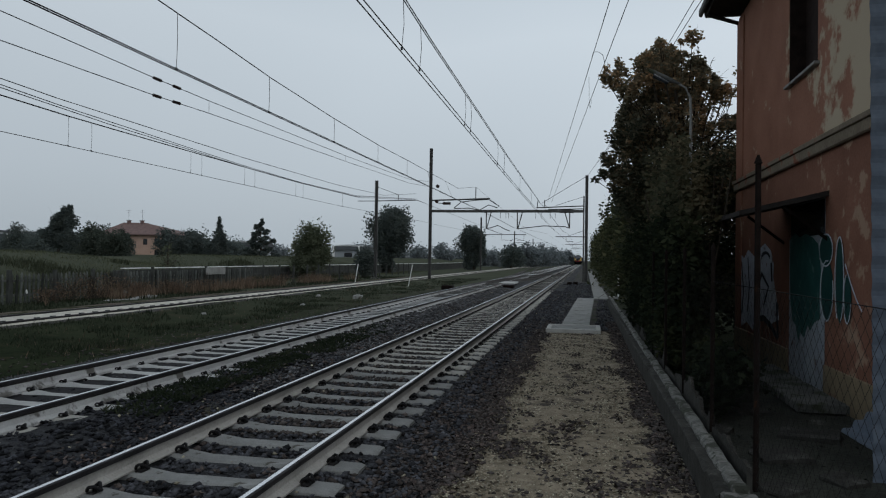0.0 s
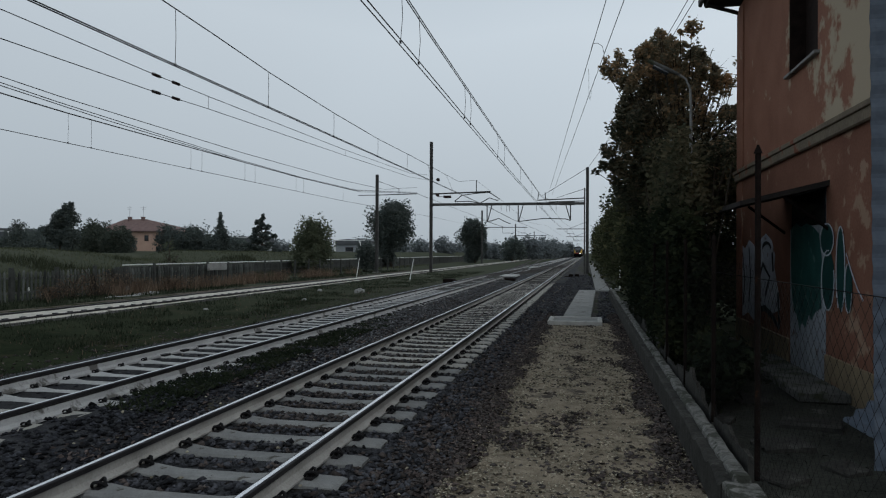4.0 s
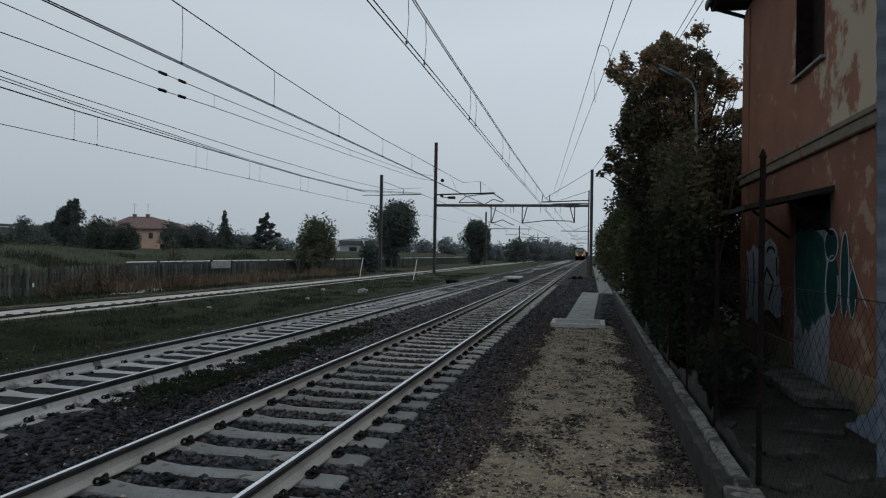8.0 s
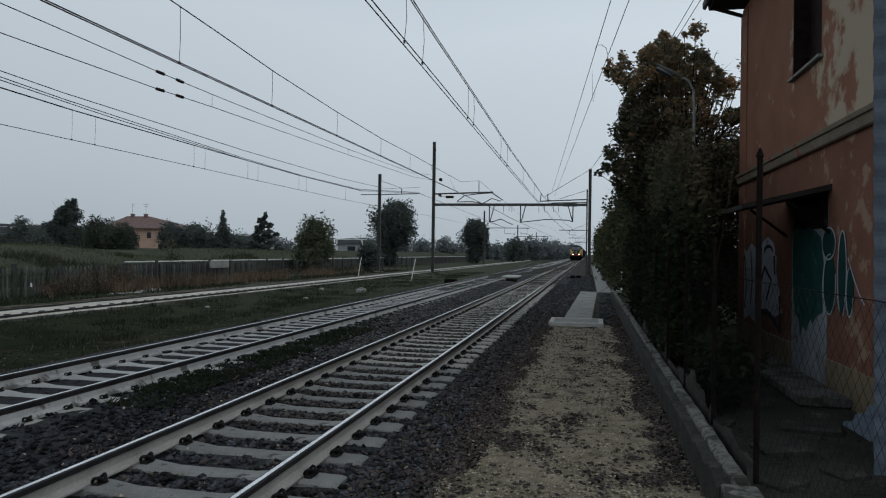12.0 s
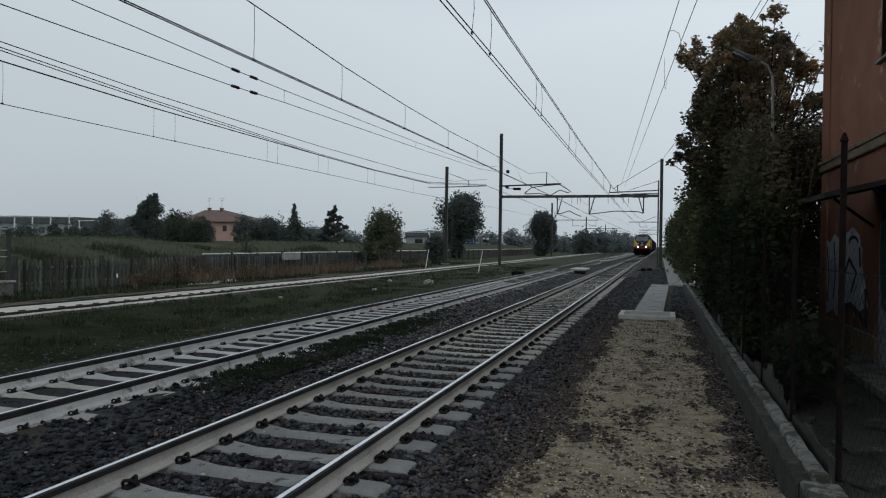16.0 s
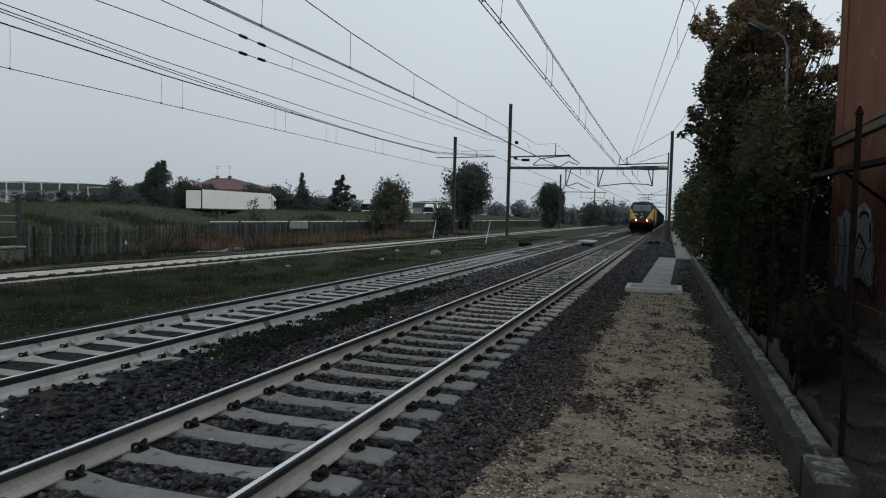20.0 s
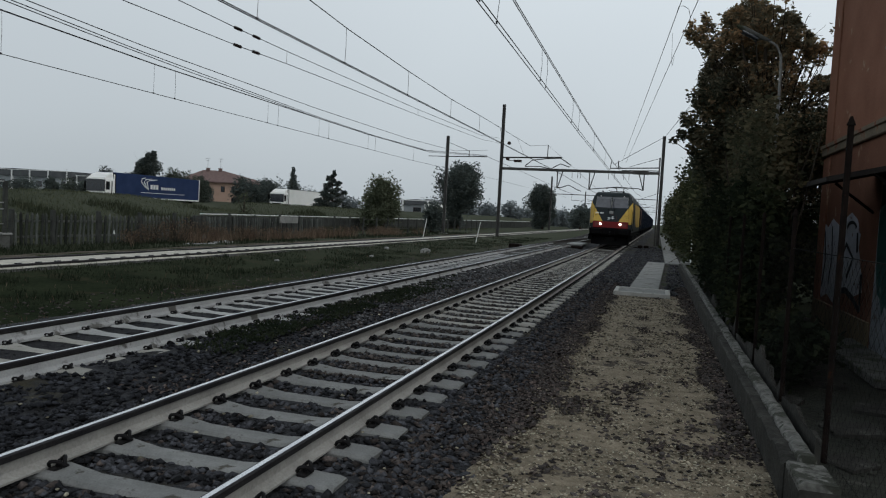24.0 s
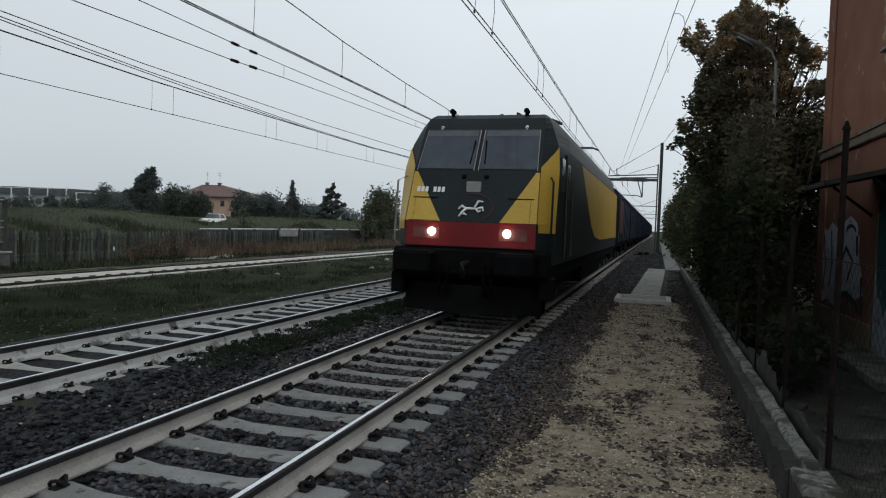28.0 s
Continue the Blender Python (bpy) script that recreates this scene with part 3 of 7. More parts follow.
part("drop_bracket", Shape().tube([(1.63, 0, 6.1), (1.62, 0, 4.68)], 0.05).tube([(1.2, 0, 6.1), (1.6, 0, 4.72)], 0.045), M_STEEL, gantry)
for x in (-4.6, -4.1, -3.85, -1.4, -0.9, -0.1, 0.35):
    part("hanger", Shape().tube([(x, 0, 6.1), (x, 0, 5.55)], 0.018), M_STEEL, gantry)
bracket = part("upper_bracket", Shape().tube([(-1.3, 0, 6.52), (2.9, 0, 6.68)], 0.055).tube([(-0.3, 0, 6.36), (2.9, 0, 6.42)], 0.045).tube([(-1.3, 0, 6.5), (-1.2, 0, 7.25)], 0.035).tube([(-0.6, 0, 6.5), (-0.62, 0, 7.2)], 0.04), M_STEEL, gantry)
ins = Shape()
arm_insulator(ins, (-0.6, 0, 6.72), (-0.2, 0, 6.5))
part("insulator", ins, M_INSULATOR, bracket)
cant = part("left_bracket", Shape().tube([(-11.0, 0, 7.2), (-5.6, 0, 7.35)], 0.075).tube([(-6.9, 0, 7.3), (-6.9, 0, 8.4)], 0.04), M_STEEL, gantry)
part("bow", Shape().tube([(-8.91, 0, 6.5), (-8.26, 0, 7.04), (-7.0, 0, 7.2), (-5.71, 0, 7.28), (-4.73, 0, 6.66), (-4.93, 0, 6.52), (-5.69, 0, 6.78), (-6.54, 0, 6.3), (-7.52, 0, 6.48), (-8.91, 0, 6.45)], 0.045), M_STEEL, cant)
part("tension_box", Shape().box(-9.97, -9.25, -0.12, 0.12, 6.8, 7.03, 0.03).tube([(-10.5, 0, 6.95), (-9.9, 0, 6.92)], 0.03), M_INSULATOR, cant)
for x, z in ((-10.5, 8.52), (-10.55, 7.1)):
    s = Shape()
    s.tube([(x, -0.1, z), (x, 0.1, z)], 0.16, 12)
    part("pulley", s, M_INSULATOR, cant)

side_mast = mast("grey steel mast with a single bracket beside the siding", -17.0, 66, -0.4, 9.6)
part("cantilever", Shape().tube([(0, 0, 7.6), (4.0, 0, 7.68)], 0.05).tube([(-1.9, 0, 7.6), (0, 0, 7.6)], 0.04).tube([(2.2, 0, 7.6), (2.2, 0, 8.2)], 0.035).tube([(0, 0, 9.0), (2.2, 0, 8.2)], 0.025), M_STEEL, side_mast)
for y, dx in ((124, 0), (184, 0), (250, 0)):
    m = mast("distant grey steel mast with cantilever arms", 3.1, y, -0.5, 9.3)
    part("cantilever", Shape().tube([(-0.1, 0, 6.3), (-5.2, 0, 6.3)], 0.07).tube([(-0.1, 0, 7.5), (-3.2, 0, 6.3)], 0.035).tube([(-3.4, 0, 6.3), (-3.4, 0, 5.5), (-2.2, 0, 5.45)], 0.04), M_STEEL, m)
    m = mast("distant grey steel mast with cantilever arms", -15.2, y, -0.5, 9.6)
    part("cantilever", Shape().tube([(0, 0, 6.6), (8.0, 0, 6.6)], 0.07).tube([(0, 0, 7.9), (4.0, 0, 6.6)], 0.035).tube([(3.6, 0, 6.6), (3.6, 0, 5.6), (5.0, 0, 5.6)], 0.04).tube([(7.6, 0, 6.6), (7.6, 0, 5.6), (6.4, 0, 5.6)], 0.04), M_STEEL, m)


def at_y(pts, y):
    """The point of a polyline of rising y at y."""
    for p, q in zip(pts, pts[1:]):
        if p[1] <= y <= q[1]:
            return Vector(p).lerp(Vector(q), (y - p[1]) / (q[1] - p[1]))
    return Vector(pts[-1])


def overhead_line(label, low, high, droppers, r=0.0105, double=0.0, double_high=0.0, bend=0.006):
    """Contact wire, carrying wire and the droppers between them."""
    t = thing("overhead_wires", label, "overhead wires", group="overhead wires")
    for k in ((-double, double) if double else (0,)):
        part("contact_wire", Shape().tube([(x + k, y, z) for x, y, z in low], r, 5), M_WIRE, t)
    for k in ((-double_high, double_high) if double_high else (0,)):
        part("carrying_wire", Shape().tube([(x + k, y, z) for x, y, z in high], r, 5), M_WIRE, t)
    for y in droppers:
        a, b = at_y(low, y), at_y(high, y)
        part("dropper", Shape().tube([a, a.lerp(b, 0.5) + Vector((bend, 1.5 * bend, 0)), b], 0.0055, 4).box(a.x - 0.013, a.x + 0.013, a.y - 0.025, a.y + 0.025, a.z - 0.012, a.z + 0.03), M_WIRE, t)
    return t


overhead_line("paired black contact and carrying wires over the near track",
              [(0.05, -12, 5.24), (0.0, 9.5, 5.2), (0.0, 12.5, 5.17), (0.0, 18.9, 5.08), (0.0, 28, 4.95), (0.0, 41.6, 4.84), (-0.1, GY, 4.72), (0.1, 124, 4.8), (0.0, 250, 4.8)],
              [(0.1, -12, 6.4), (0.03, 9, 6.1), (0.0, 13.75, 6.0), (0.0, 22.7, 5.84), (0.0, 27.8, 5.74), (0.0, 43.5, 5.6), (-0.3, 53.6, 5.9), (-0.9, GY, 6.75), (0.0, 94, 5.6), (0.0, 124, 6.3), (0.0, 250, 6.2)],
              (11.4, 12.7, 17.7, 18.6, 24.5, 26.5, 33.0, 40.0), double=0.045, double_high=0.02, bend=0.02)
overhead_line("black contact and carrying wires over the second track",
              [(-3.55, -12, 4.68), (-3.57, 10, 4.72), (-3.57, 25, 4.77), (-3.6, 50, 4.8), (-3.6, GY, 4.7), (-3.6, 124, 4.8), (-3.6, 250, 4.8)],
              [(-3.55, -12, 6.4), (-3.57, 8, 5.76), (-3.57, 11.7, 5.6), (-3.57, 14, 5.48), (-3.57, 17.8, 5.38), (-3.57, 22, 5.33), (-3.57, 26, 5.37), (-4.2, 40, 5.75), (-6.9, GY, 8.3), (-4.6, 94, 5.7), (-3.6, 124, 6.3), (-3.6, 250, 6.2)],
              (10.45, 13.9, 17.85, 21.9, 25.7, 30.0, 35.0), double=0.03)
overhead_line("bundle of black wires over the siding with short droppers",
              [(-12.0, -5, 4.82), (-12.0, 15, 4.84), (-12.0, 42, 4.87), (-12.3, 66, 5.2), (-12.6, 124, 5.6)],
              [(-12.0, -5, 6.3), (-12.0, 12.2, 5.87), (-12.0, 18.2, 5.73), (-12.0, 24.7, 5.68), (-12.0, 35, 5.62), (-12.0, 45.5, 5.72), (-13.0, 66, 7.3), (-12.6, 124, 6.6)],
              (12.95, 18.2, 19.2, 24.8, 25.6, 29.2, 30.2, 34.9, 35.9, 42.2), double_high=0.03)
for label, line in (("single black wire above the siding wires", [(-12.0, -5, 6.85), (-12.0, 12.2, 6.2), (-12.0, 17.8, 5.98), (-12.0, 29, 5.71), (-12.0, 35.6, 5.66), (-12.2, 45.5, 5.85), (-13.0, 66, 7.4)]),
                    ("thin black wire close under the one above it", [(-12.0, -5, 6.74), (-12.0, 12.2, 6.13), (-12.0, 15.5, 5.99), (-12.0, 19.92, 5.84), (-12.0, 29, 5.66), (-12.0, 36, 5.63), (-12.2, 45.5, 5.8), (-13.0, 66, 7.35)]),
                    ("highest black wire above the siding wires", [(-12.0, -5, 6.8), (-12.0, 12.5, 6.32), (-12.0, 17.8, 6.16), (-12.0, 29, 6.06), (-12.0, 41, 6.12), (-12.3, 52.4, 6.5), (-13.0, 66, 7.9)])):
    solid("feeder_wire", Shape().tube(line, 0.0135, 5), M_WIRE, label, "overhead wire", group="overhead wires")
anchor = thing("anchor_wires", "two slanting anchor wires with dark strain insulators", "overhead wires", group="overhead wires")
LOWA = [(-8.0, -6, 5.6), (-8.0, 11.2, 5.74), (-8.0, 16.5, 5.82), (-8.0, 19.2, 5.91), (-8.0, 31.3, 6.16), (-8.0, 43.6, 6.46), (-11.0, GY, 8.3)]
HIGHA = [(-8.0, -6, 6.4), (-8.0, 13.1, 6.3), (-8.0, 16.5, 6.27), (-8.0, 19.2, 6.28), (-8.0, 31.3, 6.42), (-8.0, 43.6, 6.7), (-11.0, GY, 8.8)]
for line in (LOWA, HIGHA):
    part("wire", Shape().tube(line, 0.011, 5), M_WIRE, anchor)
    for y0, y1 in ((16.4, 16.75), (17.3, 17.65)):
        s = Shape()
        arm_insulator(s, at_y(line, y0), at_y(line, y1), 5)
        part("strain_insulator", s, M_INSULATOR, anchor)
for y in (19.15, 31.3):
    part("dropper", Shape().tube([at_y(LOWA, y), at_y(HIGHA, y)], 0.006, 4), M_WIRE, anchor)
for line in ([(4.7, -1.7, 6.86), (3.45, 14.7, 6.87), (-0.35, GY, 6.9)], [(5.1, -1.7, 6.84), (3.81, 14.7, 6.85), (0.0, GY, 6.9)]):
    solid("feeder_wire", Shape().tube(line, 0.009, 5), M_WIRE, "black wire crossing above the gravel path", "overhead wire", group="overhead wires")
solid("jumper_loop", Shape().tube([(3.16, 18.4, 6.88), (3.2, 18.5, 7.06), (3.32, 18.6, 7.09), (3.44, 18.7, 7.04), (3.5, 18.9, 6.87)], 0.007, 5).tube([(3.1, 20.3, 6.87), (3.12, 21.3, 6.3), (3.15, 22.0, 6.35), (3.2, 23.0, 6.86)], 0.004, 4), M_WIRE, "thin jumper wire bent over two feeder wires", "overhead wire", group="overhead wires")
for dx in (0.0, 0.15):
    a, b = Vector((3.1, GY, 9.2)), Vector((5.23 + dx, 16, 7.23))
    solid("stay_wire", Shape().tube([a, a.lerp(b, 0.5) - Vector((0, 0, 0.3)), b, b + (b - a) * 0.4 + Vector((0, 0, 0.1))], 0.009, 5), M_WIRE, "black wire leading from the mast over the trees", "overhead wire", group="overhead wires")
for a, b in (((3.05, GY, 9.2), (-0.9, GY, 6.8)), ((2.9, GY, 7.4), (0.4, GY, 6.6))):
    solid("bracket_stay", Shape().tube([a, b], 0.02, 5), M_WIRE, "slanting stay rod from the mast to the bracket", "stay rod", group="bracket stays")

# ---- slabs and small things of the line ----
plate = thing("concrete_slab", "pale-rimmed concrete slab lying across the start of the cable way", "concrete slab", pose(2.775, 19.2, -0.12))
part("plate", Shape().box(-0.66, 0.66, -0.68, 0.68, -0.14, 0.0, 0.02), M_CONCRETE, plate)
M_RIM = surface("pale_concrete_rim", (0.34, 0.335, 0.31), (0.5, 0.49, 0.46), scale=3, fine=40, bump=0.3, wear=(0.2, 0.19, 0.16), wear_scale=4, wear_amount=0.6)
for x0, x1, y0, y1 in ((-0.7, 0.7, -0.71, -0.6), (-0.7, 0.7, 0.6, 0.71), (-0.7, -0.58, -0.598, 0.598), (0.58, 0.7, -0.598, 0.598)):
    part("rim", Shape().box(x0, x1, y0, y1, -0.15, 0.025, 0.012), M_RIM, plate, "pale concrete rim")
for i in range(15):
    y = 20.15 + i * 0.98
    slab("grey concrete cover slab of the cable way", 2.42 + 0.02 * i, 3.2 + 0.02 * i, y, y + 0.965, -0.13 + random.uniform(-0.008, 0.008), 0.12, group="cable way slabs")
for i in range(45):
    y = 35.3 + i * 2.0
    slab("grey concrete cover slab of the cable way", 3.5, 4.2, y, y + 1.985, -0.16 + random.uniform(-0.008, 0.008), 0.14, group="cable way slabs")


# ---- plants ----
def leaves(centres, radii, count, size, rng, flat=0.5, shell=0.35, squash=None):
    """Bent leaves in a cloud of ellipsoid clumps: vertices and faces."""
    centres, radii = np.asarray(centres, float), np.asarray(radii, float)
    if radii.ndim == 1:
        radii = np.repeat(radii[:, None], 3, 1)
    vol = radii.prod(1) ** (2 / 3)
    pick = rng.choice(len(centres), count, p=vol / vol.sum())
    d = rng.normal(size=(count, 3))
    d /= np.linalg.norm(d, axis=1)[:, None]
    rad = (shell + (1 - shell) * rng.random(count)) ** 0.6
    lump = 0.8 + 0.35 * np.sin(d[:, 0] * 5 + pick) * np.sin(d[:, 1] * 4 + 2 * pick) + 0.06 * rng.normal(size=count)
    p = centres[pick] + d * radii[pick] * (rad * lump)[:, None]
    a = rng.normal(size=(count, 3))
    a[:, 2] *= flat
    a /= np.linalg.norm(a, axis=1)[:, None]
    b = np.cross(a, rng.normal(size=(count, 3)))
    b /= np.linalg.norm(b, axis=1)[:, None] + 1e-9
    n = np.cross(a, b)
    s = size * (0.6 + 0.8 * rng.random(count))[:, None]
    v = np.stack([p - a * s, p + b * s * 0.55 + n * s * 0.12, p + a * s, p - b * s * 0.55 + n * s * 0.12], 1)
    base = np.arange(count)[:, None] * 4
    f = np.concatenate([base + [0, 1, 2], base + [0, 2, 3]])
    return v.reshape(-1, 3), f


def tree(label, x, y, z, clumps, count, leaf, size, seed, trunk=0.16, top=None, category="tree", name="tree", group="", low=None):
    """A tapered trunk, limbs into each clump, and a crown of leaves. clumps: (dx, dy, dz, r) from the foot."""
    rng = np.random.default_rng(seed)
    t = thing(name, label, category, pose(x, y, z), group=group)
    zt = top or 0.6 * max(c[2] for c in clumps)
    bend = [(0, 0, -0.2), (0.05 * zt * rng.normal() * 0.3, 0.02 * zt, zt * 0.5), (0.1 * rng.normal(), 0.1 * rng.normal(), zt)]
    part("trunk", Shape().tube(bend, [trunk * 1.3, trunk, trunk * 0.55], 8), M_BARK, t)
    limbs = Shape()
    for c in clumps:
        lo = Vector(bend[1]).lerp(Vector(bend[2]), float(rng.random()))
        hi = Vector(c[:3])
        limbs.tube([lo, lo.lerp(hi, 0.5) + Vector((0, 0, 0.06 * c[3])), hi], [trunk * 0.4, trunk * 0.25, trunk * 0.1], 5)
        for k in range(3):
            d = Vector(rng.normal(size=3)) * c[3] * 0.55
            limbs.tube([hi, hi + d], [trunk * 0.1, trunk * 0.03], 4)
    tagged(part("branchwork", limbs, M_BARK, t), kind="stuff")
    v, f = leaves([c[:3] for c in clumps], [(c[3],) * 3 if len(c) == 4 else c[3:] for c in clumps], count, size, rng)
    if low:  # darker, greener leaves in the lower, inner part of the crown
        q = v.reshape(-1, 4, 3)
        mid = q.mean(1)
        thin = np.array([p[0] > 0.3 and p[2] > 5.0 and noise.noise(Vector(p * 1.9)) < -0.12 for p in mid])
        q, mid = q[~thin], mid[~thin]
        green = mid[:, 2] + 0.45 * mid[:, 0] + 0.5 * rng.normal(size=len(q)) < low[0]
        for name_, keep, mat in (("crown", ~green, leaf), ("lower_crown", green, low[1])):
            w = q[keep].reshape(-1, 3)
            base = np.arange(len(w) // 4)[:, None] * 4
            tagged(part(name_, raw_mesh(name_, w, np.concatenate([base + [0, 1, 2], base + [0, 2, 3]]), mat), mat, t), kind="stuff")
        return t
    tagged(part("crown", raw_mesh("crown", v, f, leaf), leaf, t), kind="stuff")
    return t


def clumps_round(w, h, n, seed, base=0.0, core=0.45):
    """n clumps that fill a crown w wide from base to h high, unevenly."""
    rng = np.random.default_rng(seed)
    out = []
    for i in range(n):
        u = (i + rng.random()) / n
        zz = base + (h - base) * (0.12 + 0.8 * u)
        k = math.sin(math.pi * (0.16 + 0.76 * u)) ** 0.7
        a = rng.random() * 2 * math.pi
        r = w / 2 * k * (0.15 + 0.5 * rng.random())
        out.append((r * math.cos(a), r * math.sin(a), zz, w * core * 0.62 * (0.6 + 0.6 * rng.random())))
    return out


def clumps_cone(w, h, n, seed, base=0.0):
    """n clumps for a conifer that narrows upwards."""
    rng = np.random.default_rng(seed)
    out = []
    for i in range(n):
        u = i / (n - 1)
        a = rng.random() * 2 * math.pi
        r = w / 2 * (1 - u) * 0.5 * rng.random()
        k = w / 2 * (1 - 0.8 * u) * 0.72
        out.append((r * math.cos(a), r * math.sin(a), base + (h - base) * (0.06 + 0.86 * u), k, k, k * 1.1 + 0.25))
    return out


# The big tree and the ivy over the fence.
rng = np.random.default_rng(21)
CROWN_CLUMPS = [(-0.8, 0.2, 5.5, 0.95), (0.2, -0.4, 5.5, 0.75), (0.8, 0, 4.8, 0.6), (-0.7, 0, 4.4, 1.1), (0.5, -0.5, 4.1, 1.0), (-1.25, 0.5, 3.6, 0.8), (0.9, 0.3, 3.6, 1.2), (1.6, 0.3, 4.4, 0.8), (-0.4, 0.1, 6.3, 0.7)]
for i in range(84):  # loose sprays of twigs round the top
    a, k = 2 * math.pi * rng.random(), rng.random()
    CROWN_CLUMPS.append((-0.25 + (1.15 + 0.75 * rng.random()) * math.cos(a) * (1 - 0.45 * k), 0.9 * math.sin(a), 5.25 + 2.25 * k * (1.0 if math.cos(a) < 0.45 else 0.6), 0.1 + 0.18 * rng.random()))
CROWN_CLUMPS += [(-0.84, 0, 7.45, 0.13), (-0.7, 0, 7.3, 0.22), (-1.2, 0, 7.15, 0.24), (-0.3, 0, 7.2, 0.24), (-0.45, 0.1, 7.4, 0.12), (0.1, 0, 7.05, 0.2), (0.35, 0, 6.9, 0.25), (-0.6, 0, 6.9, 0.6), (-1.1, 0, 6.4, 0.62), (0.0, 0, 6.6, 0.55), (-1.2, 0.1, 5.3, 0.7), (0.75, 0.1, 6.7, 0.3), (1.15, 0.1, 6.5, 0.28)]
CROWN_CLUMPS += [(-1.5, 0.1, 6.4, 0.35), (-1.1, 0.1, 6.9, 0.4), (-0.6, 0, 7.2, 0.35), (0.2, 0, 7.0, 0.4), (0.9, 0.1, 6.5, 0.45), (-2.05, 0.2, 6.75, 0.2), (-1.7, 0.2, 6.95, 0.25), (-2.1, 0.1, 4.25, 0.2), (-2.3, 0.1, 4.1, 0.14), (-2.0, 0.3, 4.6, 0.2), (-1.5, 0.2, 5.9, 0.3), (-1.45, 0, 5.2, 0.35), (-1.75, 0.3, 4.3, 0.26), (-1.82, 0.2, 3.9, 0.24), (-1.65, 0.2, 3.6, 0.2), (-1.85, 0.1, 6.6, 0.22), (1.9, 0.3, 6.3, 0.3), (1.5, 0.2, 6.1, 0.28), (1.75, 0.3, 5.7, 0.3), (1.3, 0.2, 5.6, 0.3)]
CROWN_CLUMPS += [(-1.75, 0.1, 5.2, 0.32), (-1.6, 0.1, 4.9, 0.38), (-1.95, 0, 4.6, 0.24), (-1.55, 0.1, 5.5, 0.3), (-1.5, 0, 4.2, 0.4), (-1.8, 0.1, 4.25, 0.26), (-1.3, 0, 5.1, 0.5), (-1.3, 0.1, 4.6, 0.5), (-2.1, 0.1, 4.74, 0.13), (-2.05, 0.1, 7.0, 0.14), (-1.9, 0, 6.75, 0.2), (-1.75, 0, 7.15, 0.16), (-2.15, 0.1, 6.85, 0.12)]
CROWN_CLUMPS += [(-0.1, 0, 7.3, 0.13), (0.31, 0, 6.95, 0.2), (0.64, 0, 6.71, 0.16), (0.55, 0, 7.1, 0.11), (0.29, 0, 6.4, 0.22), (0.72, 0, 6.35, 0.15)]
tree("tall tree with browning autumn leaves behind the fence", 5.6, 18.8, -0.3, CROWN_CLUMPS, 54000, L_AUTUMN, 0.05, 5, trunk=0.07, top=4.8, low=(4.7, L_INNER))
rng = np.random.default_rng(8)
ivy_c, ivy_r, over_c, over_r = [], [], [], []
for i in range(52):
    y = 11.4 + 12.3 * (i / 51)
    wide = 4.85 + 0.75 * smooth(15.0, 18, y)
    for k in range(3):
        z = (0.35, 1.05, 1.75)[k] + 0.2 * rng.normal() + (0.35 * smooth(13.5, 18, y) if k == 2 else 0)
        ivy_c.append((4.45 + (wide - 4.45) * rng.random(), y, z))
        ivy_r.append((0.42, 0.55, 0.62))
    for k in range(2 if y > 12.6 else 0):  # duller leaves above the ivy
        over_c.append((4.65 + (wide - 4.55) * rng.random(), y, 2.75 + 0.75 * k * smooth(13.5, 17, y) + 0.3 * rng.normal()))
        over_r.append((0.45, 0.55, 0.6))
for i in range(22):  # low dark growth added to darken the foot of the fence
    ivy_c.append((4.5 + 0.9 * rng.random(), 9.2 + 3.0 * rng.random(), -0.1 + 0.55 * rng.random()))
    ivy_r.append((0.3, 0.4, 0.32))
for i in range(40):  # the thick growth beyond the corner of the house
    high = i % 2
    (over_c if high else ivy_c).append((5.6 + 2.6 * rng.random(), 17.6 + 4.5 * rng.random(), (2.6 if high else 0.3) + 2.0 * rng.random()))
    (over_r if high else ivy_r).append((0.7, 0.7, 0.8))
v, f = leaves(ivy_c, ivy_r, 66000, 0.06, rng, shell=0.45)
ov, of = leaves(over_c, over_r, 30000, 0.055, rng, shell=0.3)
ivy = thing("ivy_hedge", "dense ivy over the fence, coloured dark for shade", "hedge", pose(0, 0, 0))
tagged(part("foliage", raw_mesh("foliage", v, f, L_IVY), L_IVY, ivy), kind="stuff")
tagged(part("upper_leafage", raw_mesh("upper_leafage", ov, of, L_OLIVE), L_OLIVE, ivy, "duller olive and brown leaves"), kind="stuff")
stems = Shape()
for i in range(40):
    x, y = 4.5 + 0.7 * rng.random(), 12.0 + 11 * rng.random()
    stems.tube([(x, y, -0.3), (x + 0.1 * rng.normal(), y + 0.15 * rng.normal(), 1.4), (x + 0.25 * rng.normal(), y + 0.3 * rng.normal(), 3.2)], [0.03, 0.02, 0.01], 5)
tagged(part("stemwork", stems, M_BARK, ivy), kind="stuff")
L_HEDGE = leafy("hedge_leaves", (0.024, 0.03, 0.018), (0.056, 0.064, 0.034), (0.135, 0.128, 0.066))
for i in range(24):
    y = 27 + i * 7.5
    h = (4.3, 5.0, 4.7, 5.4, 4.8)[i % 5] + 0.015 * y
    tree("green hedge tree in a row along the path", 5.8 + (i % 3) * 0.35, y, -0.3, clumps_round(4.1, h, 16, 40 + i, base=0.0, core=0.6), 6500 if i < 8 else 3500, L_HEDGE, 0.13, 40 + i, name="hedge_tree", category="tree", group="trees along the path")

# ---- the far side: fence, road, bank, trees, houses ----
road = Shape()
road.box(-60.5, -49.5, -480, 700, 0.2, 0.38)
